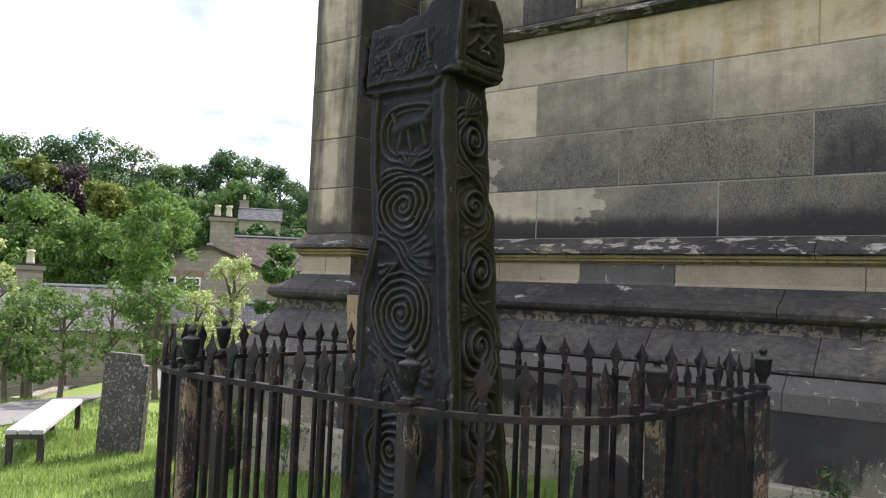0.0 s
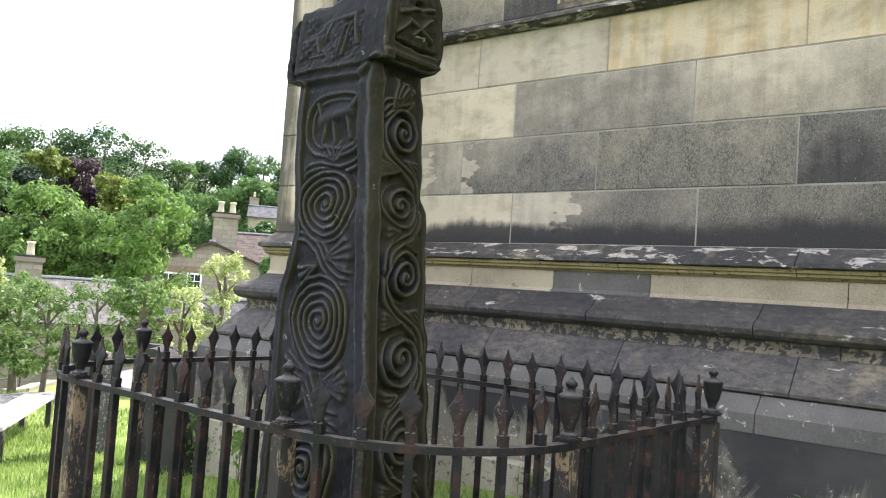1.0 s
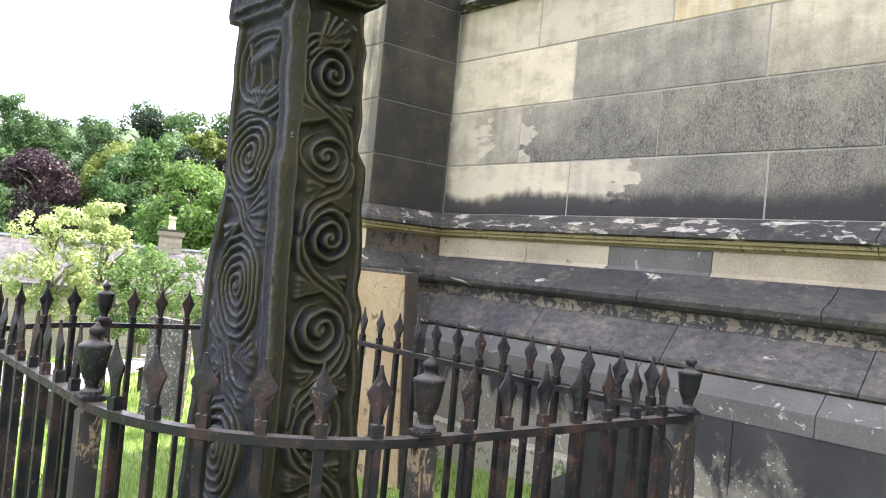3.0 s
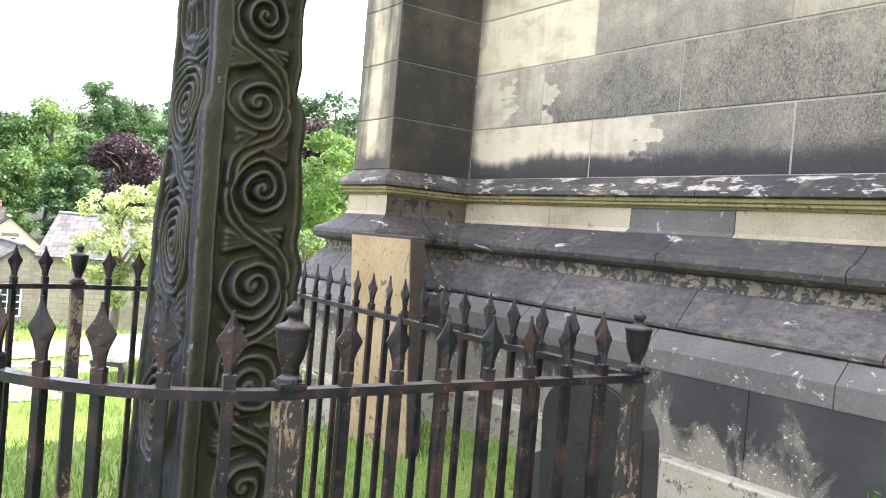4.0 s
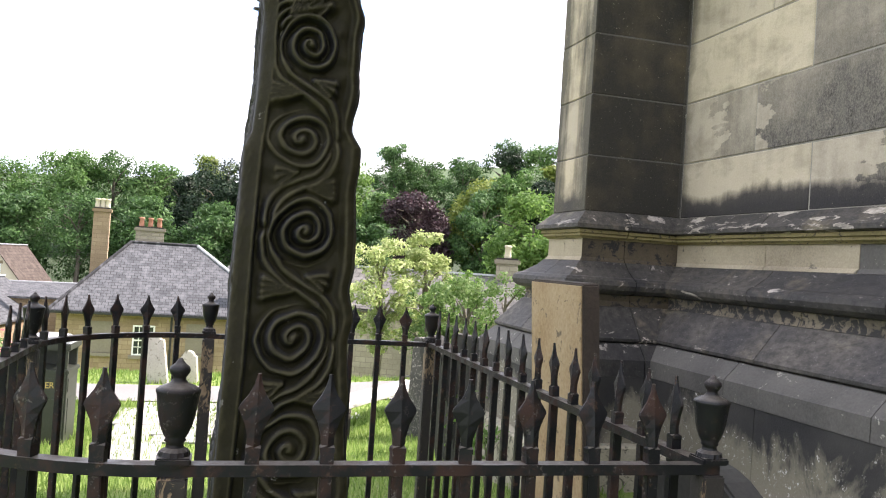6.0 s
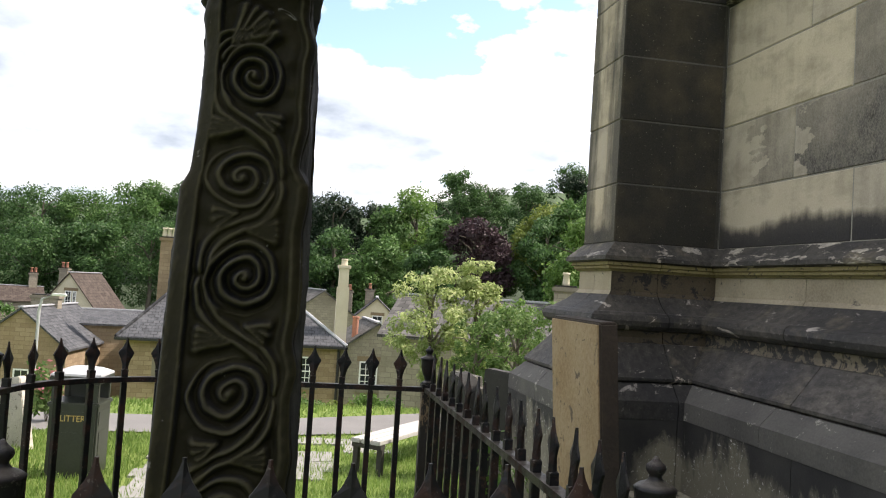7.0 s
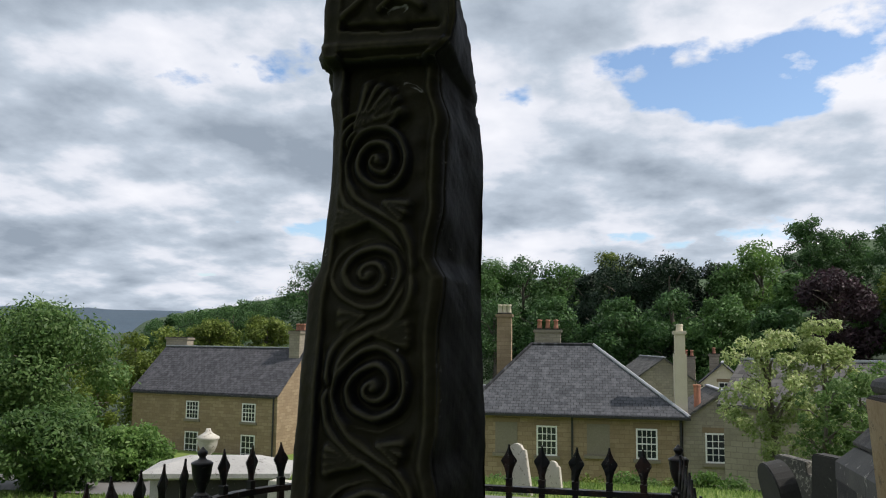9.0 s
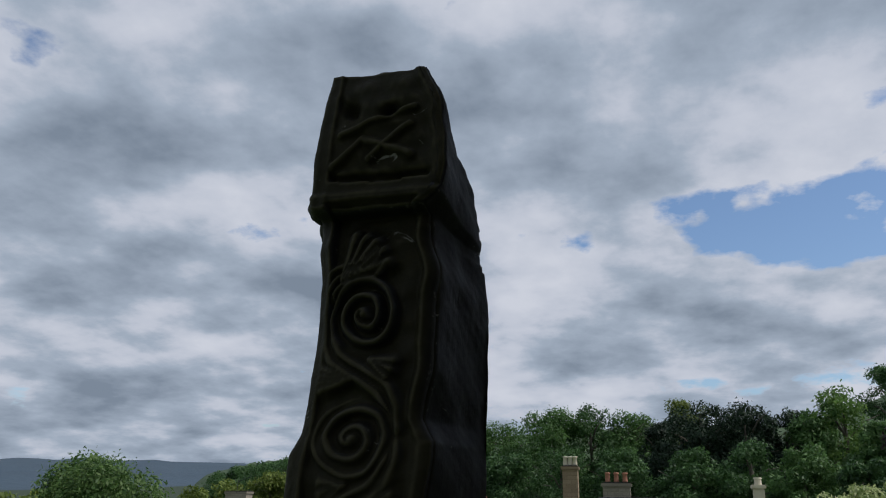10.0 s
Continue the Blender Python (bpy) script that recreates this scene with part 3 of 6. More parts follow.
def ground_z(x, y):
    """Height of the ground: a churchyard bank that falls away to the west, a valley, and wooded slopes beyond."""
    x, y = np.asarray(x, float), np.asarray(y, float)
    z = 0.12 - 0.42 * step(-3.0, -9.0, x) * 1.0 - 0.12 * step(-9.0, -13.0, x)
    z = z + 0.12 * step(3.5, 5.5, y) * step(-9.0, -4.5, x)
    far = (-1.35 * step(-13.0, -20.0, x) - 3.7 * step(-19.8, -33.0, x)) * (1 - 0.72 * step(3.0, 16.0, y + 0.1 * x))
    z = z + far
    d = np.hypot(x, y)
    az = np.degrees(np.arctan2(-x, y))
    wood = (1 - step(96.0, 128.0, az)) * step(-20.0, 10.0, az)
    z = z + wood * (step(58.0, 190.0, d) * 16.0 + step(180, 420, d) * 8.0)
    z = z + 24.0 * step(500.0, 1500.0, d) * (0.8 + 0.2 * np.sin(az * 0.21 + 1.0))
    return z


def gz(x, y):
    return float(ground_z(x, y))


def grid_mesh(name, xs, ys, fn, material, lift=0.0):
    gx, gy = np.meshgrid(xs, ys)
    zz = fn(gx, gy) + lift
    verts = np.stack([gx.ravel(), gy.ravel(), zz.ravel()], 1)
    w = len(xs)
    i = (np.arange(len(ys) - 1)[:, None] * w + np.arange(w - 1)[None, :]).ravel()
    faces = np.stack([i, i + 1, i + w + 1, i + w], 1)
    me = bpy.data.meshes.new(name)
    me.from_pydata(verts.tolist(), [], faces.tolist())
    me.materials.append(material)
    me.polygons.foreach_set("use_smooth", np.ones(len(faces), bool))
    return new(name, me)


def spread(near, far, n):
    """Even steps close by, wider ones towards the horizon."""
    t = np.linspace(-1, 1, n)
    return np.sign(t) * (near * np.abs(t) + (far - near) * np.abs(t) ** 5)


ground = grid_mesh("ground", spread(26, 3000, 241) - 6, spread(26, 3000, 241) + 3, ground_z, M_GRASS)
tagged(ground, "sunlit churchyard turf falling away to a valley", "ground", kind="structure")


def ribbon(name, lefts, rights, material, lift, steps=14):
    """A strip between two polylines, laid on the ground."""
    bm = bmesh.new()
    rows = []
    for (a, b), (c, d) in zip(zip(lefts, lefts[1:]), zip(rights, rights[1:])):
        for s in range(steps):
            t = s / steps
            p, q = Vector(a).lerp(Vector(b), t), Vector(c).lerp(Vector(d), t)
            rows.append([p.lerp(q, u / 6) for u in range(7)])
    rows.append([Vector(lefts[-1]).lerp(Vector(rights[-1]), u / 6) for u in range(7)])
    vs = [[bm.verts.new((p.x, p.y, gz(p.x, p.y) + lift)) for p in r] for r in rows]
    for r0, r1 in zip(vs, vs[1:]):
        for i in range(6):
            bm.faces.new((r0[i], r0[i + 1], r1[i + 1], r1[i]))
    bmesh.ops.recalc_face_normals(bm, faces=bm.faces[:])
    return smooth(part(name, bm, material))


path = ribbon("path", [(-9.6, -14), (-10.3, -4), (-10.5, 3.0), (-11.2, 5.2), (-13.4, 7.6), (-18, 11), (-24, 14)],
              [(-11.4, -14), (-12.0, -4), (-12.2, 3.2), (-13.4, 5.8), (-15.2, 8.6), (-19, 12.6), (-25, 16)], M_PATH, 0.02)
tagged(path, "worn grey tarmac path through the churchyard grass", "path", kind="structure")
FLAG_N, FLAG_S = [(-10.4, 4.9), (-9.4, 4.0), (-8.6, 3.3), (-7.6, 2.85), (-6.3, 2.45)], [(-10.4, 1.75), (-9.4, 1.7), (-8.6, 1.65), (-7.6, 1.6), (-6.3, 1.7)]


def on_flags(x, y):
    """True on the flagged patch between the path and the railing."""
    n = np.interp(x, [p[0] for p in FLAG_N], [p[1] for p in FLAG_N])
    s = np.interp(x, [p[0] for p in FLAG_S], [p[1] for p in FLAG_S])
    return (x > -10.4) & (x < -6.3) & (y > s) & (y < n)


flags = new("flagged_path")
tagged(flags, "pale worn flagstones with grass in their joints, joining the tarmac path", "path", kind="structure")


def flagstones():
    r = random.Random(21)
    x = -10.35
    while x < -6.5:
        w = r.uniform(0.42, 0.66)
        y = 1.6 + r.uniform(0, 0.3)
        while y < 4.8:
            d = r.uniform(0.45, 0.85)
            cx, cy = x + w / 2, y + d / 2
            if bool(on_flags(cx, cy)) and r.random() < 0.93:
                bm = bmesh.new()
                lo, hi = [], []
                for u, v in ((0, 0), (1, 0), (1, 1), (0, 1)):
                    px, py = x + w * u + (0.012 if u == 0 else -0.012) + r.uniform(-0.02, 0.02), y + d * v + (0.012 if v == 0 else -0.012) + r.uniform(-0.02, 0.02)
                    g = gz(px, py)
                    lo.append(bm.verts.new((px, py, g - 0.05)))
                    hi.append(bm.verts.new((px, py, g + 0.022 + r.uniform(-0.004, 0.004))))
                for i in range(4):
                    bm.faces.new((lo[i], lo[(i + 1) % 4], hi[(i + 1) % 4], hi[i]))
                bm.faces.new(hi)
                part("flagstone", bm, M_GRAVEL, flags)
            y += d
        x += w


flagstones()

# ---- the church ----
FACE, EAST, SOUTH, WEST = 5.98, -5.18, 5.19, -5.78      # wall face; the buttress's three faces
wall = new("wall_church")
tagged(wall, "soot-blackened cream sandstone church wall in large coursed blocks", "wall", kind="structure")
WIN0, WIN1, WINZ = -3.45, -0.95, 7.2                    # the window over the string course
for x0, x1, z0, z1 in ((WEST + 0.03, 9.0, -0.5, 3.95), (WEST + 0.03, WIN0, 3.95, WINZ), (WIN1, 9.0, 3.95, WINZ), (WEST + 0.03, 9.0, WINZ, 9.0)):
    part("core", box(x0, x1, FACE + 0.004, FACE + 0.8, z0, z1), M_MORTAR, wall)
part("buttress_core", box(WEST + 0.005, EAST - 0.005, SOUTH + 0.005, FACE + 0.4, -0.5, 9.0), M_GREY, wall)
part("west_core", box(WEST + 0.05, WEST + 0.85, FACE + 0.6, 16.0, -0.5, 9.0), M_MORTAR, wall)
part("east_core", box(8.2, 9.0, FACE + 0.8, 16.0, -0.5, 9.0), M_MORTAR, wall)
part("roof_slab", box(WEST, 9.0, FACE + 0.1, 16.0, 9.0, 9.3), M_LEAD, wall)


def block_mesh(w, d, h, c=0.006):
    """A dressed stone: front towards -y with chamfered arrises, its low front corner at the origin."""
    v = [(0, d, 0), (w, d, 0), (w, d, h), (0, d, h), (0, c, 0), (w, c, 0), (w, c, h), (0, c, h), (c, 0, c), (w - c, 0, c), (w - c, 0, h - c), (c, 0, h - c)]
    f = [(8, 9, 10, 11)]
    for i in range(4):
        j = (i + 1) % 4
        f += [(4 + i, 4 + j, 8 + j, 8 + i), (i, j, 4 + j, 4 + i)]
    me = bpy.data.meshes.new("block")
    me.from_pydata(v, [], f)
    me.materials.append(M_ASHLAR)
    return me


rng = random.Random(7)
J = 0.004


def stone(x0, x1, z0, z1, soot, rust=0.0, foot=0.0, extent=0.0, y=FACE, face="south"):
    off = rng.uniform(-0.003, 0.001)
    me = block_mesh(x1 - x0 - 2 * J, 0.2, z1 - z0 - 2 * J)
    if face == "south":
        m = pose(x0 + J, y + off, z0 + J)
    elif face == "east":            # x0, x1 run along y
        m = pose(y + off, x0 + J, z0 + J, 0, 0, 90)
    else:
        m = pose(y + off, x1 - J, z0 + J, 0, 0, -90)
    ob = piece("block", me, wall, m)
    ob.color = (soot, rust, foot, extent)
    return ob


# courses over the drip: joints and, for each block, soot, rust and crust height above 2 m
COURSES = [
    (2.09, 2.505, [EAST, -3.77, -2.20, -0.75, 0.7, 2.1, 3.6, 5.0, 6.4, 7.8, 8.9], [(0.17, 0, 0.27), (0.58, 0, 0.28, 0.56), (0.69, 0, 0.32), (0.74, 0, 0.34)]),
    (2.505, 2.965, [EAST, -4.32, -3.01, -1.545, -0.2, 1.2, 2.7, 4.1, 5.5, 7.0, 8.9], [(0.44, 0, 0, 0.45), (0.54, 0, 0, 0.10), (0.60, 0, 0), (0.72, 0, 0)]),
    (2.965, 3.42, [EAST, -3.80, -2.26, -0.70, 0.8, 2.2, 3.6, 5.0, 6.5, 8.9], [(0.22, 0.0, 0), (0.42, 0, 0), (0.40, 0.05, 0), (0.52, 0, 0)]),
    (3.42, 3.85, [EAST, -4.2, -2.965, -1.517, -0.2, 1.2, 2.7, 4.2, 5.8, 7.3, 8.9], [(0.14, 0.05, 0), (0.13, 0.05, 0), (0.25, 0.6, 0), (0.22, 0.5, 0), (0.24, 0.1, 0), (0.36, 0, 0)]),
]
z = 3.97
while z < 8.6:
    xs = [EAST]
    while xs[-1] < 7.6:
        xs.append(xs[-1] + rng.uniform(1.0, 1.6))
    xs.append(8.9)
    COURSES.append((z, z + 0.45, xs, [(rng.uniform(0.2, 0.6) + (0.25 if z < 4 else 0), rng.uniform(0, 0.25), 0) for _ in xs]))
    z += 0.45
for z0, z1, xs, looks in COURSES:
    for i, (a, b) in enumerate(zip(xs, xs[1:])):
        if z0 > 3.9 and z1 < WINZ + 0.2:
            cut = [(a, min(b, WIN0)), (max(a, WIN1), b)]
        else:
            cut = [(a, b)]
        for c, d in cut:
            if d - c > 0.06:
                stone(c, d, z0, z1, *looks[min(i, len(looks) - 1)])
# the buttress: each course one block to the south, two to the east, two to the west
z, n = 2.09, 0
while z < 8.6:
    h = 0.455 if n else 0.415
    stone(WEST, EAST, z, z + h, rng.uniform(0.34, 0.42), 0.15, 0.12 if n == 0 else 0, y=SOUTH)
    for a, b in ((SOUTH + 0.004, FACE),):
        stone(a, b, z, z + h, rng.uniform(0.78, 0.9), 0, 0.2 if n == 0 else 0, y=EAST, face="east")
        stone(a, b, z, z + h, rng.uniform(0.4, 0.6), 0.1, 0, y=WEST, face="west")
    z, n = z + h, n + 1

# mouldings: pairs of how far out and how high
DRIP = [(-0.12, 2.09), (0.0, 2.09), (0.10, 1.99), (0.102, 1.962), (0.07, 1.952), (-0.12, 1.952)]
FILLET = [(-0.12, 1.95), (0.066, 1.95), (0.068, 1.928), (0.05, 1.922), (0.055, 1.905), (0.03, 1.893), (0.026, 1.886), (-0.12, 1.886)]
FRIEZE = [(-0.12, 1.884), (0.012, 1.884), (0.015, 1.88), (0.015, 1.75), (0.035, 1.722), (-0.12, 1.722)]
WEATHER = [(-0.12, 1.72), (0.04, 1.72), (0.085, 1.672), (0.17, 1.612), (0.195, 1.606), (0.222, 1.585), (0.232, 1.553), (0.222, 1.52), (0.195, 1.498), (0.15, 1.487), (-0.12, 1.487)]
NECK = [(-0.12, 1.485), (0.145, 1.485), (0.135, 1.44), (0.15, 1.402), (-0.12, 1.402)]
SLOPE = [(-0.12, 1.40), (0.155, 1.40), (0.328, 1.185), (0.326, 1.166), (0.300, 1.152), (-0.12, 1.152)]
LEDGE = [(-0.12, 1.15), (0.318, 1.15), (0.418, 1.045), (0.42, 0.93), (-0.12, 0.93)]
DIE = [(-0.12, 0.928), (0.416, 0.928), (0.416, 0.47), (-0.12, 0.47)]
FOOTING = [(-0.12, 0.468), (0.50, 0.468), (0.515, 0.455), (0.52, -0.4), (-0.12, -0.4)]
STRING = [(-0.12, 3.965), (0.02, 3.965), (0.12, 3.91), (0.125, 3.885), (0.075, 3.87), (0.05, 3.855), (-0.12, 3.852)]


def moulded(name, profile, ends, material, soot=0.3, rust=0.0):
    """A moulded stone between two cuts; each cut gives the plan point for a distance out from the face."""
    bm = bmesh.new()
    rings = [[bm.verts.new((*cut(o), z)) for o, z in profile] for cut in ends]
    n = len(profile)
    for lo, hi in zip(rings, rings[1:]):
        for i in range(n):
            bm.faces.new((lo[i], lo[(i + 1) % n], hi[(i + 1) % n], hi[i]))
    bm.faces.new(rings[0])
    bm.faces.new(list(reversed(rings[-1])))
    bmesh.ops.recalc_face_normals(bm, faces=bm.faces[:])
    ob = part(name, bm, material, wall)
    ob.color = (soot, rust, 0.0, 0.0)
    return ob


def at_wall(x):
    return lambda o: (x, FACE - o)


def corner_in(o):
    return (EAST + o, FACE - o)


def corner_se(o):
    return (EAST + o, SOUTH - o)


def corner_sw(o):
    return (WEST - o, SOUTH - o)


def band(name, profile, joints, material, look_at=lambda i: (0.3, 0.0), wrap=True):
    cuts = [corner_in] + [at_wall(x) for x in joints] + [at_wall(8.9)]
    for i in range(len(cuts) - 1):
        a, b = cuts[i], cuts[i + 1]
        lo = a if i == 0 else (lambda o, f=a: (f(o)[0] + 0.003, f(o)[1]))
        hi = (lambda o, f=b: (f(o)[0] - 0.003, f(o)[1]))
        moulded(name, profile, [lo, hi], material(i) if callable(material) else material, *look_at(i))
    # east returns take darker stone: soot and the nook's shade in one colour
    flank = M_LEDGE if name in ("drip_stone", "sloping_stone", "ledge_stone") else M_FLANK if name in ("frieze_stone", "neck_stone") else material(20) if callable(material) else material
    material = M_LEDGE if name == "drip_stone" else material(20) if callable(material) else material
    if wrap:
        cut = lambda o: (EAST + o, 5.52)
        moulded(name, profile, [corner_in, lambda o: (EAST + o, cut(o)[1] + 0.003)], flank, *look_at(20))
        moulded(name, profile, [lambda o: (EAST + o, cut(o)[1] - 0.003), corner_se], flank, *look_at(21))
        moulded(name, profile, [corner_se, lambda o: (-5.48, SOUTH - o)], material, *look_at(21))
        moulded(name, profile, [lambda o: (-5.486, SOUTH - o), corner_sw, lambda o: (WEST - o, 6.6)], material, *look_at(22))
        moulded(name, profile, [lambda o: (WEST - o, 6.606), lambda o: (WEST - o, 16.0)], material, *look_at(23))


def every(start, gap, stop=8.5):
    xs = []
    while start < stop:
        xs.append(start)
        start += gap * rng.uniform(0.9, 1.1)
    return xs


band("drip_stone", DRIP, [-4.1, -2.75, -1.5] + every(-0.2, 1.25), M_DRIP)
band("fillet_stone", FILLET, [-4.1, -2.75, -1.5] + every(-0.2, 1.25), M_OCHRE)
band("frieze_stone", FRIEZE, [-4.12, -3.32, -2.51, -1.2] + every(0.1, 1.0), lambda i: M_GREY if i in (2, 6) else M_FRIEZE)
band("weathering_stone", WEATHER, [-4.0, -2.9, -1.7] + every(-0.5, 1.2), M_LEDGE)
band("neck_stone", NECK, [-3.6, -2.4, -1.2] + every(0.0, 1.2), M_NECK)
band("sloping_stone", SLOPE, [-3.757, -2.62, -1.435] + every(-0.25, 1.17), M_SLOPE)
band("ledge_stone", LEDGE, [-3.9, -2.75, -1.6] + every(-0.4, 1.1), M_GREY)
band("plinth_stone", DIE, [-3.6, -2.05, -0.6] + every(0.9, 1.4), M_DIE)
band("footing_stone", FOOTING, [-4.2, -3.2, -2.5, -1.5] + every(-0.6, 0.9), M_BASE)
band("string_stone", STRING, [-4.0, -2.9, -1.8] + every(-0.6, 1.2), M_DRIP, wrap=False)

# the traceried window over the string course, with its shafts and leaded panes
win = new("window_1")
tagged(win, "tall leaded church window with moulded stone jambs", "window", kind="structure")
part("sill", box(WIN0, WIN1, FACE - 0.02, FACE + 0.34, 3.966, 4.03, 0.01), M_LEDGE, win)
part("reveal", box(WIN0, WIN0 + 0.02, FACE, FACE + 0.5, 4.03, WINZ), M_FRIEZE, win)
part("reveal", box(WIN1 - 0.02, WIN1, FACE, FACE + 0.5, 4.03, WINZ), M_FRIEZE, win)
for x, y, r in ((WIN0 + 0.12, 0.10, 0.07), (WIN0 + 0.26, 0.18, 0.05), (WIN0 + 0.37, 0.24, 0.05), (WIN1 - 0.12, 0.10, 0.07), (WIN1 - 0.26, 0.18, 0.05), (WIN1 - 0.37, 0.24, 0.05), (-2.45, 0.28, 0.06), (-1.75, 0.28, 0.06)):
    bm = bmesh.new()
    lathe(bm, [(r * 1.5, 4.03), (r * 1.5, 4.10), (r, 4.16), (r, WINZ)], 12, (x, FACE + y, 0))
    smooth(part("shaft", bm, M_FRIEZE, win))
glass = part("pane", box(WIN0 + 0.02, WIN1 - 0.02, FACE + 0.30, FACE + 0.31, 4.03, WINZ), M_GLASS, win)
bm = bmesh.new()
for i in range(40):
    for s in (-1, 1):
        x = WIN0 + 0.1 + i * 0.16
        add_box(bm, -0.004, 0.004, -0.004, 0.004, 0, 3.6, 0.0, pose(x - (1.8 if s > 0 else -1.8) * 0.6, FACE + 0.294, 4.03, 0, s * 31, 0))
bmesh.ops.bisect_plane(bm, geom=bm.verts[:] + bm.edges[:] + bm.faces[:], plane_co=(WIN0 + 0.03, 0, 0), plane_no=(-1, 0, 0), clear_outer=True)
bmesh.ops.bisect_plane(bm, geom=bm.verts[:] + bm.edges[:] + bm.faces[:], plane_co=(WIN1 - 0.03, 0, 0), plane_no=(1, 0, 0), clear_outer=True)
part("lead_came", bm, M_LEAD, win)

# ---- the iron railing ----
RAIL_Z = 1.233
PX0, PX1, PY0, PY1, PR, PW = -3.45, -1.12, 1.972, 3.615, 0.567, 0.61
ARC, ARC_W = PR * math.pi / 2, PW * math.pi / 2


def rail_point(s):
    """Plan point and heading at the distance s along the railing, from the north-east post round by the south."""
    legs = [("l", (PX1, PY1), (PX1, PY0 + PR)), ("a", (PX1 - PR, PY0 + PR), 0, PR), ("l", (PX1 - PR, PY0), (PX0 + PW, PY0)),
            ("a", (PX0 + PW, PY0 + PW), -90, PW), ("l", (PX0, PY0 + PW), (PX0, PY1)), ("l", (PX0, PY1), (PX1, PY1))]
    for kind, a, b, *rr in legs:
        if kind == "l":
            d = math.dist(a, b)
            if s <= d + 1e-9:
                t = s / d
                return a[0] + (b[0] - a[0]) * t, a[1] + (b[1] - a[1]) * t, math.degrees(math.atan2(b[1] - a[1], b[0] - a[0]))
        else:
            d = rr[0] * math.pi / 2
            if s <= d + 1e-9:
                ang = radians(b - 90 * s / d)
                return a[0] + rr[0] * math.cos(ang), a[1] + rr[0] * math.sin(ang), math.degrees(ang) - 90
        s -= d
    return PX1, PY1, 0


LEGS = [PY1 - PY0 - PR, ARC, PX1 - PX0 - PR - PW, ARC_W, PY1 - PY0 - PW, PX1 - PX0]
COUNTS = [7, 6, 8, 6, 7, 16]
railing = thing("iron_railing", "rusty black wrought iron railing round a carved stone cross", "railing")


def spear_mesh():
    """A flat leaf-shaped spearhead with a ridge down its middle, standing on a square neck."""
    half = [(0.0125, 0.0), (0.0125, 0.020), (0.0135, 0.022), (0.0135, 0.030), (0.0115, 0.034), (0.0125, 0.050), (0.0195, 0.074), (0.0315, 0.098), (0.0300, 0.104), (0.0150, 0.125), (0.0075, 0.142), (0.0040, 0.155), (0.0035, 0.163)]
    bm = bmesh.new()
    rows = []
    for i, (w, h) in enumerate(half):
        t = 0.0115 if h < 0.05 else 0.0115 - 0.0075 * (h - 0.05) / 0.11
        e = t if h < 0.034 else t * 0.35
        rows.append([bm.verts.new(p) for p in ((-w, -e, h), (0, -t, h), (w, -e, h), (w, e, h), (0, t, h), (-w, e, h))])
    for a, b in zip(rows, rows[1:]):
        for i in range(6):
            j = (i + 1) % 6
            bm.faces.new((a[i], a[j], b[j], b[i]))
    bm.faces.new(rows[-1])
    bm.faces.new(list(reversed(rows[0])))
    return mesh_of("spearhead", bm, M_IRON)


def urn_mesh():
    bm = bmesh.new()
    add_box(bm, -0.030, 0.030, -0.030, 0.030, 0.0, 0.014, 0.003)
    lathe(bm, [(0.028, 0.014), (0.026, 0.022), (0.016, 0.028), (0.0145, 0.036), (0.019, 0.040), (0.017, 0.044), (0.022, 0.052), (0.0275, 0.066), (0.0325, 0.088), (0.0355, 0.112), (0.037, 0.122), (0.0385, 0.126), (0.0385, 0.130),
               (0.030, 0.136), (0.017, 0.141), (0.0115, 0.147), (0.0115, 0.152), (0.0165, 0.158), (0.0185, 0.164), (0.0165, 0.170), (0.010, 0.175), (0.0065, 0.179), (0.003, 0.185)], 28, flute=0.06)
    for f in bm.faces:
        f.smooth = len(f.verts) == 4 and f.calc_center_median().z > 0.03
    return mesh_of("urn_finial", bm, M_URN)


bar_me = mesh_of("bar", box(-0.0115, 0.0115, -0.0115, 0.0115, -0.35, RAIL_Z - 0.011, 0.002), M_IRON)
post_me = mesh_of("post", box(-0.026, 0.026, -0.026, 0.026, -0.4, RAIL_Z - 0.011, 0.004), M_POST)
spear_me, urn_me = spear_mesh(), urn_mesh()
s0 = 0.0
for leg, count in zip(LEGS, COUNTS):
    x, y, head = rail_point(s0 + (1e-6 if s0 else 0))
    post = piece("post", post_me, railing, pose(x, y, 0.0, 0, 0, head))
    piece("urn_finial", urn_me, post, pose(0, 0, RAIL_Z + 0.011))
    for i in range(count):
        x, y, head = rail_point(s0 + leg * (i + 1) / (count + 1))
        bar = piece("bar", bar_me, railing, pose(x, y, 0, 0, 0, head))
        piece("spearhead", spear_me, bar, pose(0, 0, RAIL_Z + 0.010, rng.gauss(0, 1.6), rng.gauss(0, 1.6), rng.gauss(0, 4)))
    s0 += leg
bm = bmesh.new()
ss, acc = [], 0.0
for leg, steps in zip(LEGS, (1, 14, 1, 14, 1, 1)):
    ss += [acc + leg * i / steps for i in range(steps)]
    acc += leg
hw, hh = 0.017, 0.0105
loop = []
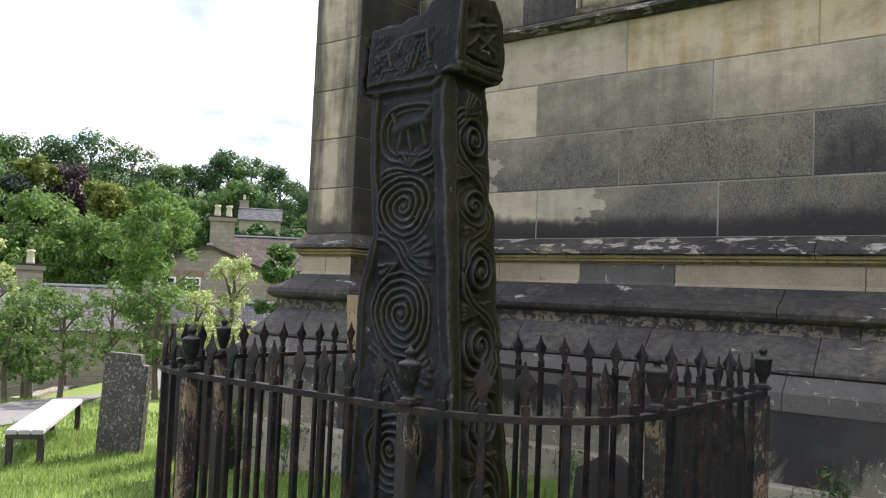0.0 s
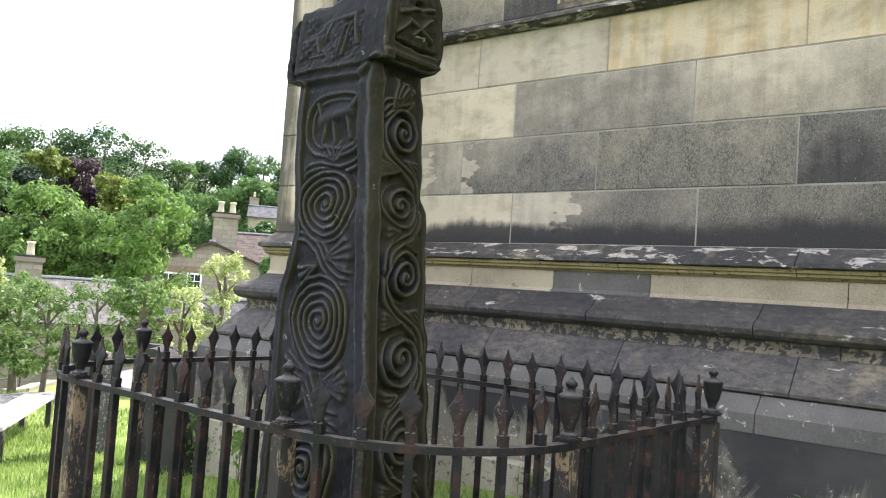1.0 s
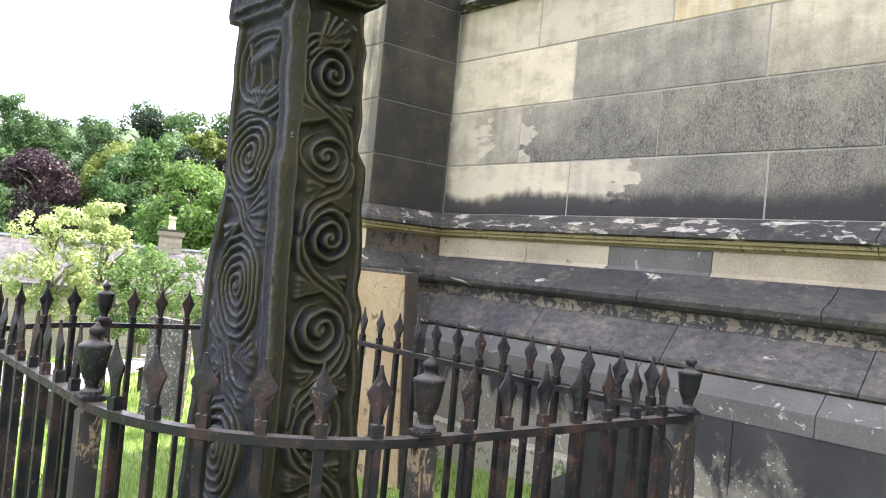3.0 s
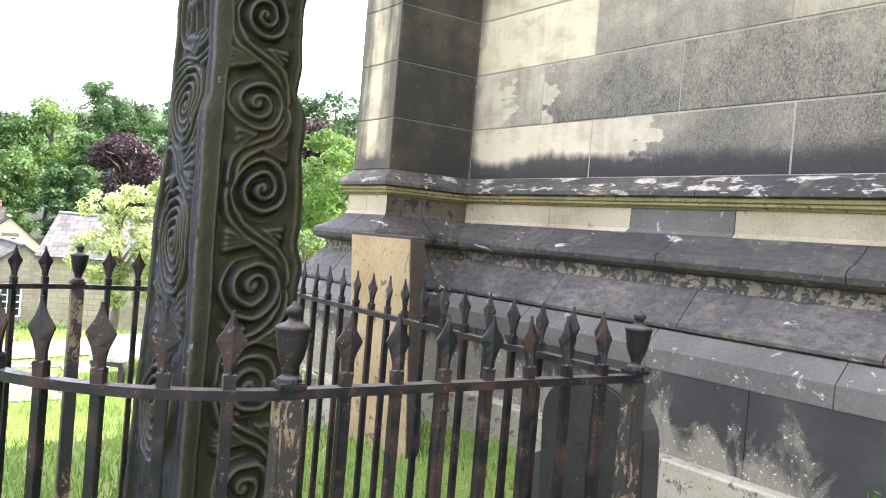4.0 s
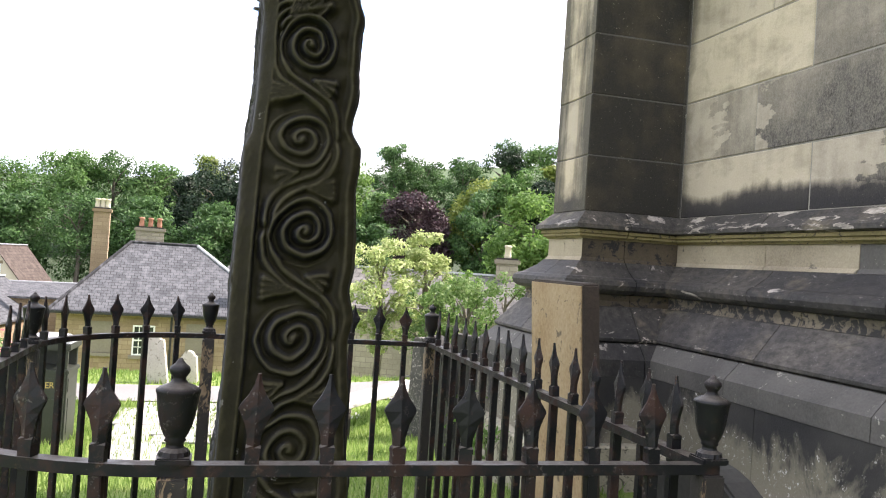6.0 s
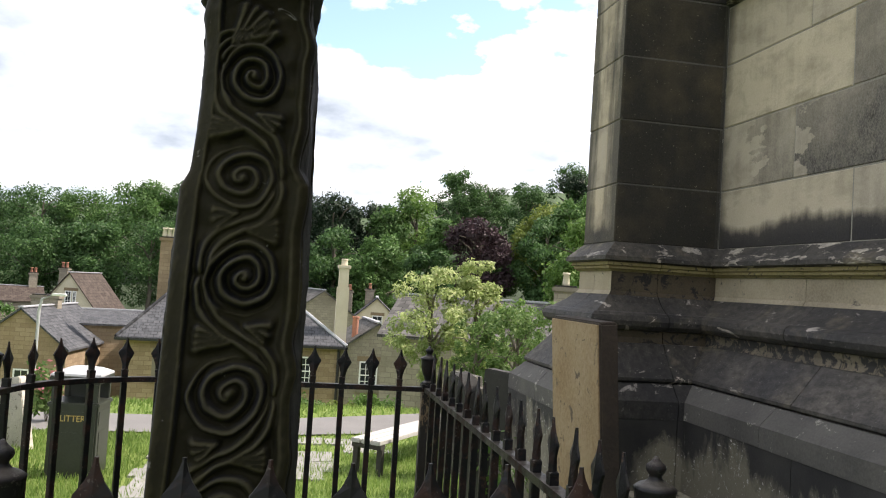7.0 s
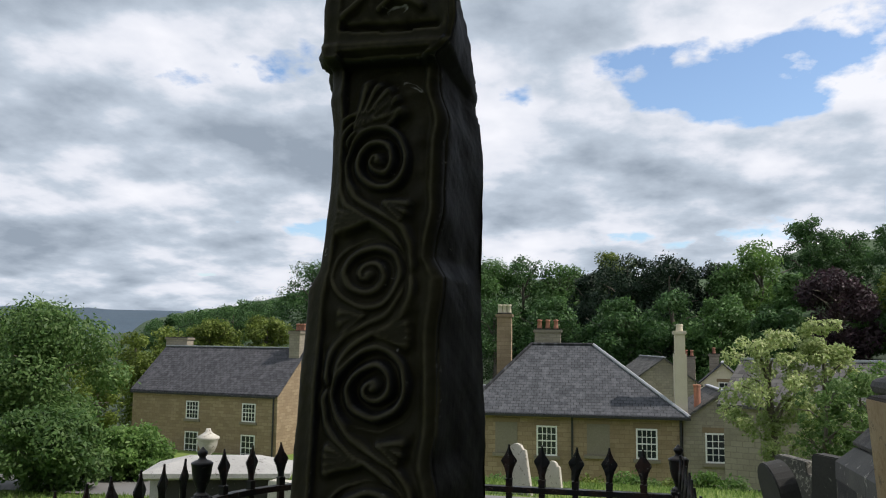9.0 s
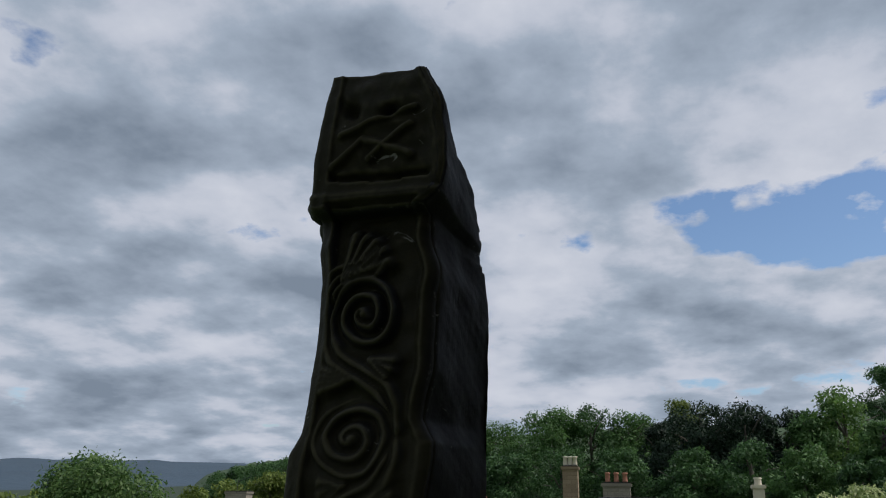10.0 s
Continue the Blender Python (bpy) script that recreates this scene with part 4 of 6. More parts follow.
for s in ss:
    x, y, head = rail_point(s)
    c = Vector(((PX0 + PX1) / 2, (PY0 + PY1) / 2, 0))
    n = Vector((-math.sin(radians(head)), math.cos(radians(head)), 0))
    if abs(x - PX1) < 1e-6 and abs(y - PY1) < 1e-6:
        n = Vector((-1, -1, 0))
    elif abs(x - PX0) < 1e-6 and abs(y - PY1) < 1e-6:
        n = Vector((1, -1, 0))
    elif n.dot(c - Vector((x, y, 0))) < 0:
        n = -n
    loop.append([bm.verts.new(Vector((x, y, RAIL_Z)) + n * a + Vector((0, 0, b))) for a, b in ((-hw, -hh), (hw, -hh), (hw, hh), (-hw, hh))])
for a, b in zip(loop, loop[1:] + loop[:1]):
    for i in range(4):
        bm.faces.new((a[i], a[(i + 1) % 4], b[(i + 1) % 4], b[i]))
bmesh.ops.recalc_face_normals(bm, faces=bm.faces[:])
part("rail", bm, M_IRON, railing)

# ---- the cross shaft ----
S_SP = [(-2.347, 1.963, 0.158, 0.033, 1), (-2.322, 1.500, 0.186, 0.034, 1), (-2.33, 0.93, 0.175, 0.034, 1)]
E_SP = [(2.822, 2.262, 0.092, 0.038, 1), (2.810, 1.972, 0.096, 0.040, -1), (2.832, 1.695, 0.104, 0.042, 1), (2.820, 1.376, 0.104, 0.042, -1), (2.83, 1.06, 0.104, 0.042, 1), (2.82, 0.74, 0.104, 0.042, -1)]


def ridge(d, w):
    return np.exp(-(d / w) ** 2)


def seg_dist(u, v, a, b):
    ax, ay = a
    bx, by = b
    t = np.clip(((u - ax) * (bx - ax) + (v - ay) * (by - ay)) / ((bx - ax) ** 2 + (by - ay) ** 2), 0, 1)
    return np.hypot(u - ax - t * (bx - ax), v - ay - t * (by - ay)), t


def coil(h, u, v, cu, cv, r, pitch, hand):
    """A worn rope-like spiral boss of radius r, a little off the round."""
    du, dv = u - cu, v - cv
    ang = np.arctan2(dv, du) * hand
    rad = np.hypot(du, dv) * (1 + 0.05 * np.sin(ang * 2 + cv * 9) + 0.03 * np.sin(ang * 3 + cu * 7))
    wave = 0.5 + 0.5 * np.cos(2 * np.pi * (rad / pitch - ang / (2 * np.pi)))
    inside = 1 - step(r * 0.93, r * 1.07, rad)
    core = ridge(rad, pitch * 0.55)
    return np.where(inside > 0, h * (1 - inside) + inside * np.maximum(wave * 0.92, core), h)


def strands(h, u, v, a, b, bow, n=3, gap=0.028, w=0.0115):
    """A bundle of stems that swings from a to b."""
    ax, ay = a
    bx, by = b
    L = math.dist(a, b)
    ux, uy = (bx - ax) / L, (by - ay) / L
    t = ((u - ax) * ux + (v - ay) * uy) / L
    off = (u - ax) * -uy + (v - ay) * ux - bow * np.sin(np.pi * 2 * t) - 0.0
    on = step(-0.08, 0.05, t) * (1 - step(0.95, 1.08, t))
    for i in range(n):
        h = np.maximum(h, ridge(off - (i - (n - 1) / 2) * gap, w) * on * 0.85)
    return h


def fan(h, u, v, at, ang, size, n=5, open_=70):
    """A spray of pointed leaves."""
    for i in range(n):
        a = radians(ang + open_ * (i / (n - 1) - 0.5))
        d, t = seg_dist(u, v, at, (at[0] + size * math.cos(a), at[1] + size * math.sin(a)))
        h = np.maximum(h, ridge(d, 0.010 + 0.007 * t) * 0.82)
    return h


def south_relief(x, zz):
    h = np.zeros_like(x)
    for (cu, cv, r, p, hand), (nu, nv, nr, _, _) in zip(S_SP, S_SP[1:]):
        h = strands(h, x, zz, (cu - r * 0.85, cv - r * 0.7), (nu + nr * 0.75, nv + nr * 0.95), 0.02, 3)
        h = fan(h, x, zz, (cu + 0.03, cv - r - 0.06), 12, 0.13, 4, 50)
        h = fan(h, x, zz, (cu - 0.02, cv - r - 0.09), 205, 0.10, 3, 40)
    h = strands(h, x, zz, (-2.46, 1.30), (-2.20, 1.14), 0.02, 3)
    h = fan(h, x, zz, (-2.24, 1.25), 30, 0.09, 4, 60)
    h = fan(h, x, zz, (-2.33, 2.14), 100, 0.07, 5, 110)
    h = strands(h, x, zz, (-2.50, 2.10), (-2.20, 2.13), 0.015, 2)
    for s in S_SP:
        h = coil(h, x, zz, *s)
    # the beast in its arched panel
    top = zz > 2.14
    ex, ez = (x + 2.345) / 0.165, (zz - 2.29) / 0.125
    q = (np.abs(ex) ** 3 + np.abs(ez) ** 3) ** (1 / 3)
    h = np.where(top, np.maximum(h, ridge((q - 1.0) * 0.15, 0.012) * 0.8), h)
    h = np.where(top, np.maximum(h, ridge((q - 0.80) * 0.15, 0.010) * 0.45), h)
    for a, b, w, k in [((-2.42, 2.31), (-2.26, 2.34), 0.034, 1.0), ((-2.27, 2.34), (-2.22, 2.385), 0.024, 1.0), ((-2.40, 2.30), (-2.41, 2.22), 0.015, 0.8), ((-2.36, 2.30), (-2.34, 2.22), 0.014, 0.8),
                       ((-2.28, 2.32), (-2.26, 2.23), 0.015, 0.8), ((-2.43, 2.32), (-2.455, 2.38), 0.012, 0.8), ((-2.40, 2.205), (-2.30, 2.19), 0.017, 0.9), ((-2.31, 2.17), (-2.24, 2.20), 0.014, 0.8)]:
        h = np.maximum(h, ridge(seg_dist(x, zz, a, b)[0], w) * k)
    # worn, lumpy carving on the head's panel, inside a raised border
    head = zz > 2.52
    lumps = 0.45 + 0.55 * jig(x, zz, 34, 41) + 0.25 * jig(x, zz, 70, 42)
    inner = step(-2.60, -2.57, x) * (1 - step(-2.235, -2.215, x)) * step(2.525, 2.545, zz) * (1 - step(2.72, 2.75, zz))
    h = np.where(head, 0.75 * (1 - inner) + inner * np.clip(lumps, 0, 0.8), h)
    for a, b, w in [((-2.40, 2.715), (-2.27, 2.735), 0.020), ((-2.40, 2.71), (-2.43, 2.66), 0.018), ((-2.27, 2.73), (-2.245, 2.60), 0.018), ((-2.32, 2.69), (-2.36, 2.58), 0.010), ((-2.29, 2.69), (-2.33, 2.57), 0.010), ((-2.49, 2.66), (-2.47, 2.60), 0.018), ((-2.52, 2.575), (-2.45, 2.58), 0.012)]:
        h = np.where(head, np.maximum(h, ridge(seg_dist(x, zz, a, b)[0], w)), h)
    h = np.where(head, h - 0.7 * ridge(np.hypot(x + 2.50, zz - 2.70), 0.022) - 0.4 * ridge(np.hypot(x + 2.45, zz - 2.63), 0.018), h)
    return h


def east_relief(y, zz):
    h = np.zeros_like(y)
    for (cu, cv, r, p, hand), (nu, nv, nr, _, nh) in zip(E_SP, E_SP[1:]):
        s = -1 if hand > 0 else 1       # the stem swings from this side of one coil to the other side of the next
        mid = (cv - r + nv + nr) / 2
        h = strands(h, y, zz, (cu + s * r * 1.03, cv), (nu - s * nr * 1.03, nv), 0.034 * s, 2, 0.031, 0.0150)
        h = fan(h, y, zz, (cu + s * 0.010, mid - 0.012), 0 if s > 0 else 180, 0.095, 4, 30)
        h = fan(h, y, zz, (nu - s * 0.030, mid + 0.030), 200 if s > 0 else -20, 0.060, 3, 44)
    h = strands(h, y, zz, (2.72, 2.33), (2.86, 2.41), 0.01, 3, 0.024, 0.009)
    h = fan(h, y, zz, (2.76, 2.35), 50, 0.12, 5, 60)
    for s in E_SP:
        h = coil(h, y, zz, *s)
    head = zz > 2.545
    # lumpy zigzag ribbons under two drilled eyes, over a plain lip
    zig = np.clip(0.35 + 0.28 * jig(y, zz, 24, 51), 0, 1)
    h = np.where(head, zig, h)
    for a, b, w in [((2.72, 2.64), (2.80, 2.71), 0.018), ((2.80, 2.71), (2.93, 2.66), 0.018), ((2.93, 2.74), (2.82, 2.66), 0.016), ((2.74, 2.73), (2.84, 2.76), 0.018), ((2.84, 2.76), (2.94, 2.79), 0.016)]:
        h = np.where(head, np.maximum(h, ridge(seg_dist(y, zz, a, b)[0], w) * 0.9), h)
    for cu, cz in ((2.765, 2.80), (2.875, 2.79)):
        h = np.where(head, h - 1.1 * ridge(np.hypot(y - cu, zz - cz), 0.020), h)
    h = np.where(head, h - 0.6 * ridge(zz - 2.612, 0.009) * (zz < 2.64), h)
    h = np.where(head & (zz < 2.60), np.maximum(h, 0.75), h)
    return h


def jig(u, v, w, seed):
    """Smooth cheap noise from a few tilted waves."""
    r = np.random.RandomState(seed)
    out = 0
    for k in range(7):
        a, b, c, p = r.normal(0, 1, 4)
        out = out + np.sin(w * (1 + 0.35 * k) * (a * u + b * v) + 6 * c) / (1 + 0.5 * k)
    return out / 3.0


def cross_shaft():
    """One upright stone: rings of a rounded, uneven rectangle, with the carving raised on its south and east sides."""
    nz, ns, ne, nn, nw = 560, 132, 96, 40, 34
    zs = np.linspace(-0.2, 2.97, nz)
    def knots(pairs):
        return np.interp(zs, [p[0] for p in pairs], [p[1] for p in pairs])
    west = knots([(-0.2, -2.62), (0.7, -2.59), (1.1, -2.585), (1.3, -2.595), (1.5, -2.595), (1.62, -2.585), (1.7, -2.558), (1.85, -2.527), (2.0, -2.542), (2.15, -2.576), (2.3, -2.588), (2.48, -2.58), (2.492, -2.672), (2.62, -2.682), (2.92, -2.68), (2.97, -2.65), (3.0, -2.64)])
    east = knots([(-0.2, -1.95), (0.7, -1.985), (1.1, -2.01), (1.3, -2.03), (1.5, -2.052), (1.7, -2.074), (1.85, -2.094), (2.0, -2.121), (2.15, -2.148), (2.3, -2.162), (2.48, -2.160), (2.525, -2.155), (2.535, -2.082), (2.575, -2.078), (2.59, -2.09), (2.8, -2.09), (3.0, -2.11)])
    bulge = knots([(-0.2, 0.0), (1.2, 0.004), (1.7, 0.018), (2.0, 0.034), (2.26, 0.058), (2.45, 0.05), (2.55, 0.0), (3.0, 0.0)])
    south = knots([(-0.2, 2.60), (0.7, 2.615), (1.1, 2.630), (1.3, 2.640), (1.5, 2.641), (1.7, 2.645), (1.85, 2.649), (2.0, 2.657), (2.15, 2.670), (2.3, 2.674), (2.47, 2.672), (2.53, 2.668), (2.75, 2.672), (2.97, 2.690)])
    nor_e = knots([(-0.2, 3.05), (0.7, 3.03), (1.1, 2.997), (1.5, 2.991), (1.9, 2.994), (1.965, 3.0), (2.015, 2.972), (2.15, 2.978), (2.3, 2.985), (2.45, 2.975), (2.53, 2.965), (2.57, 3.008), (2.66, 3.03), (2.75, 3.03), (2.84, 3.012), (2.9, 2.995), (2.97, 2.97)])
    nor_w = knots([(-0.2, 3.06), (0.7, 3.03), (1.6, 3.022), (2.0, 3.02), (2.3, 3.014), (2.45, 3.004), (2.6, 2.992), (2.75, 2.97), (3.0, 2.94)])
    south_e = knots([(-0.2, 2.60), (0.7, 2.615), (1.5, 2.632), (1.85, 2.640), (1.935, 2.642), (1.985, 2.664), (2.1, 2.671), (2.2, 2.673), (2.36, 2.675), (2.44, 2.664), (2.485, 2.672), (2.53, 2.670), (2.57, 2.664), (2.75, 2.672), (2.97, 2.700)])
    def wob(seed, amp, w=9):
        return amp * jig(zs, zs * 0.3, w, seed)
    west, east, nor_e, nor_w = west + wob(1, 0.006), east + wob(2, 0.006, 12), nor_e + wob(3, 0.013, 14), nor_w + wob(4, 0.008)
    rows = []
    for i, zc in enumerate(zs):
        pts = []
        x0, x1, y0, ys, ye, yw = west[i], east[i], south[i], south_e[i], nor_e[i], nor_w[i]
        for k in range(ns):
            pts.append((x0 + (x1 - x0) * k / ns, y0 + (ys - y0) * (k / ns) ** 3, 0, k / ns))
        for k in range(ne):
            pts.append((x1 + bulge[i] * (1 - (2 * k / ne - 1) ** 4), ys + (ye - ys) * k / ne, 1, k / ne))
        for k in range(nn):
            t = k / nn
            pts.append((x1 + (x0 - x1) * t, ye + (yw - ye) * t, 2, t))
        for k in range(nw):
            t = k / nw
            pts.append((x0, yw + (y0 - yw) * t, 3, t))
        rows.append(pts)
    P = np.array(rows)
    X, Y, F, T = P[..., 0].copy(), P[..., 1].copy(), P[..., 2], P[..., 3]
    Z = np.repeat(zs[:, None], X.shape[1], 1)
    # worn, broken top: lower to the west
    top = np.interp(X, [-2.69, -2.64, -2.60, -2.45, -2.37, -2.30, -2.265, -2.225, -2.19, -2.12, -2.04], [2.735, 2.765, 2.785, 2.775, 2.80, 2.805, 2.85, 2.865, 2.895, 2.908, 2.895]) + 0.010 * jig(X, Y, 14, 9)
    low = 2.50
    Zn = np.where(Z > low, low + (Z - low) * (top - low) / (2.97 - low), Z)
    cx, cy = (west + east)[:, None] / 2, (south + nor_e)[:, None] / 2
    # rounded arrises
    edge = np.minimum(T, 1 - T)
    length = np.where(F == 0, 0.5, np.where(F == 1, 0.36, np.where(F == 2, 0.5, 0.38)))
    near = edge * length
    rad = np.where((F == 2) | ((F == 1) & (T > 0.5)) | ((F == 3)), 0.030, 0.020)
    pull = np.where(near < rad, rad - np.sqrt(np.maximum(rad ** 2 - (rad - near) ** 2, 0)), 0) * 0.75
    nxv = np.where(F == 1, 1.0, np.where(F == 3, -1.0, 0.0))
    nyv = np.where(F == 0, -1.0, np.where(F == 2, 1.0, 0.0))
    fade = step(0.03, 0.055, near)
    # the stub of the west arm stands back from the panel, and the west side bellies out below it
    stub = (F == 0) & (Z > 2.485)
    Y = np.where(stub, Y + np.clip(-2.612 - X, 0, 1) * 1.1, Y)
    back = (F >= 2) & (Z > 2.47) & (X < -2.55)
    Y = np.where(back, np.minimum(Y, 2.94 - np.clip(-2.58 - X, 0, 1) * 0.7 - np.clip(Z - 2.52, 0, 1) * 0.10), Y)
    X = np.where(F == 3, X - 0.045 * ridge(Zn - 2.27, 0.07) * np.sin(np.pi * T), X)
    wear = np.clip(0.80 + 0.42 * jig(X + Y, Zn, 9, 61) + 0.30 * jig(X + Y, Zn, 31, 62), 0.28, 1.08)
    wx, wz = 0.0075 * jig(X + Y, Zn, 24, 31), 0.0075 * jig(X + Y, Zn, 24, 32)
    rs = south_relief(X + wx, Zn + wz)
    re = east_relief(Y + wx, Zn + wz)
    # plain margins beside the carving
    ms = step(0.035, 0.05, (X - west[:, None])) * step(0.055, 0.07, (east[:, None] - X))
    me_ = step(0.04, 0.055, (Y - south[:, None])) * step(0.018, 0.03, (nor_e[:, None] - Y))
    relief = np.where(F == 0, (rs - 0.65) * 0.030 * wear * ms + (1 - ms) * 0.004, np.where(F == 1, (re - 0.65) * 0.046 * wear * me_ + (1 - me_) * 0.006, 0.0))
    relief = relief * fade
    lip = 2.487 + 0.055 * step(-2.22, -2.12, X)     # a roll that turns up towards the arm
    under = (ridge(Zn - lip, 0.013) * 0.017 - ridge(Zn - lip + 0.030, 0.010) * 0.006) * (F == 0) * step(0.0, 0.03, near)
    rough = 0.0016 * jig(X * 1.3 + Y, Zn, 60, 21) + 0.0055 * jig(X + Y * 1.2, Zn, 15, 5)
    rough = rough + np.where(F >= 2, 0.006 * jig(X - 0.6 * Y, Zn, 9, 8), 0)
    d = relief + rough + under - pull
    X = X + nxv * d
    Y = Y + nyv * d
    n = X.shape[1]
    verts = np.stack([X.ravel(), Y.ravel(), Zn.ravel()], 1).tolist()
    i = (np.arange(nz - 1)[:, None] * n + np.arange(n)[None, :]).ravel()
    j = (np.arange(nz - 1)[:, None] * n + ((np.arange(n) + 1) % n)[None, :]).ravel()
    faces = np.stack([i, j, j + n, i + n], 1).tolist()
    # cap: rings shrinking to the middle
    base = (nz - 1) * n
    ring = list(range(base, base + n))
    mid = np.array(verts)[ring].mean(0)
    for f in (0.9, 0.7, 0.4):
        start = len(verts)
        for q in range(n):
            p = np.array(verts[base + q])
            c = mid + (p - mid) * f
            c[2] = p[2] + 0.018 * (1 - f) ** 0.5 + 0.010 * math.sin(c[0] * 55 + c[1] * 31)
            verts.append(c.tolist())
        faces += [(ring[q], ring[(q + 1) % n], start + (q + 1) % n, start + q) for q in range(n)]
        ring = list(range(start, start + n))
    faces.append(ring)
    me = bpy.data.meshes.new("stone_cross")
    me.from_pydata(verts, [], faces)
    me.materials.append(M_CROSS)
    me.polygons.foreach_set("use_smooth", np.ones(len(me.polygons), bool))
    return new("stone_cross", me)


tagged(cross_shaft(), "blackened carved stone cross shaft with spiral scrolls, standing inside iron railings", "cross")

# ---- stones and furniture of the churchyard ----
def headstone(name, label, at, turn, w, h, t, top="round", lean=0.0, tilt=0.0, material=None, group="headstones"):
    """An upright stone with an arched, shouldered, chamfered or straight head; its foot is sunk in the turf."""
    pts = [(-w / 2, -0.25), (w / 2, -0.25)]
    if top == "round":
        pts += [(w / 2, h - w * 0.35)] + [(w / 2 * math.cos(radians(a)), h - w * 0.35 + w * 0.35 * math.sin(radians(a))) for a in range(15, 180, 15)] + [(-w / 2, h - w * 0.35)]
    elif top == "chamfer":
        pts += [(w / 2, h - w * 0.22), (w / 2 - w * 0.16, h - w * 0.2), (w / 2 - w * 0.2, h), (-w / 2 + w * 0.06, h), (-w / 2, h - w * 0.05)]
    elif top == "shoulder":
        pts += [(w / 2, h - w * 0.35), (w * 0.36, h - w * 0.35)] + [(w * 0.36 * math.cos(radians(a)), h - w * 0.35 + w * 0.35 * math.sin(radians(a))) for a in range(20, 180, 20)] + [(-w * 0.36, h - w * 0.35), (-w / 2, h - w * 0.35)]
    elif top == "peak":
        pts += [(w / 2, h - w * 0.3), (w * 0.1, h), (-w * 0.1, h), (-w / 2, h - w * 0.3)]
    else:
        pts += [(w / 2, h - 0.012), (w / 2 - 0.012, h), (-w / 2 + 0.012, h), (-w / 2, h - 0.012)]
    bm = bmesh.new()
    prism(bm, pts, -t / 2, t / 2)
    bmesh.ops.bevel(bm, geom=[e for e in bm.edges if e.calc_face_angle(0) > 0.6 and max(v.co.z for v in e.verts) > 0], offset=0.008, segments=2, affect="EDGES")
    ob = part(name, bm, material or M_GRAVE)
    ob.matrix_basis = Matrix.Translation((at[0], at[1], gz(at[0], at[1]))) @ pose(0, 0, 0, 0, 0, turn) @ pose(0, 0, 0, lean, tilt, 0)
    return tagged(ob, label, "gravestone", group)


# body darkened for its shaded side; only the front plate is ochre
slab = headstone("leaning_slab", "ochre lichened upright stone slab leaning by the buttress", (-4.205, 4.72), 0, 0.78, 1.42, 0.10, "flat", 4, 0, M_SLAB_EDGE)
part("face", box(-0.375, 0.375, -0.058, -0.05, -0.2, 1.405, 0.003), M_SLAB, slab, "ochre lichened face")
headstone("headstone", "mottled black headstone with a chamfered corner", (-8.2, 4.87), 30, 0.50, 1.08, 0.11, "chamfer", 0, 3, M_GRAVE_B)
headstone("headstone", "dark headstone with a clipped top beside the railing", (-7.15, 4.96), 40, 0.40, 1.13, 0.12, "chamfer", 0, 3)
headstone("headstone", "dark headstone leaning far over", (-6.2, 4.62), 8, 0.46, 1.12, 0.13, "round", 13, 0)
headstone("headstone", "tall dark headstone close to the buttress", (-6.2, 5.0), 20, 0.55, 1.12, 0.11, "peak", 2, 0)
headstone("headstone", "sunken round-headed dark headstone beside the railing", (-1.50, 3.93), 0, 0.48, 1.02, 0.09, "round", 3, 0)
headstone("headstone", "low broken dark headstone behind the railing", (-2.3, 4.5), 10, 0.40, 0.50, 0.10, "peak", -6, 4)
headstone("headstone", "pale round-headed headstone in the grass", (-6.4, -1.6), 50, 0.40, 0.55, 0.10, "round", 0, 2, M_WHITE)
headstone("headstone", "white leaning headstone across the grass", (-9.3, 0.25), 65, 0.40, 0.74, 0.10, "flat", 0, -13, M_WHITE)
headstone("headstone", "pale upright stone slab beside the chest tomb", (-7.2, 0.42), 78, 0.30, 0.76, 0.12, "flat", 0, 1, M_WHITE)
headstone("headstone", "pale round-headed headstone with a straight foot in the grass", (-6.55, -2.08), 52, 0.34, 0.52, 0.10, "round", 0, -3, M_WHITE)
headstone("headstone", "bright white headstone beyond the path", (-12.5, 1.9), 72, 0.30, 0.74, 0.08, "shoulder", 0, -9, M_WHITE)
headstone("headstone", "bright white headstone beyond the path", (-12.7, 2.35), 72, 0.24, 0.48, 0.08, "shoulder", 0, -6, M_WHITE)


def bench():
    b = thing("bench", "bleached timber backless bench with dark square legs", "bench")
    b.matrix_basis = pose(-8.28, 3.9, gz(-8.4, 4.0) + 0.03, 0, 0, 53)
    for i in range(3):
        part("plank", box(-0.17 + i * 0.118, -0.06 + i * 0.118, -0.05, 2.2, 0.30, 0.345, 0.006), M_BENCH, b)
    for y in (0.0, 2.08):
        for x in (-0.17, 0.115):
            part("leg", box(x, x + 0.06, y, y + 0.06, -0.05, 0.25, 0.005), M_BENCH_LEG, b, "black square timber leg")
        part("bearer", box(-0.17, 0.175, y - 0.03, y + 0.07, 0.25, 0.30, 0.005), M_BENCH_LEG, b, "black end beam")
    return b


bench()


def letters(name, body, size, m, material, parent=None):
    cu = bpy.data.curves.new(name, "FONT")
    cu.body, cu.size, cu.extrude, cu.align_x = body, size, 0.002, "CENTER"
    tmp = bpy.data.objects.new(name, cu)
    scene.collection.objects.link(tmp)
    me = bpy.data.meshes.new_from_object(tmp.evaluated_get(bpy.context.evaluated_depsgraph_get()))
    bpy.data.objects.remove(tmp)
    me.materials.clear()
    me.materials.append(material)
    ob = new(name, me)
    ob.parent = parent
    ob.matrix_basis = m
    return ob


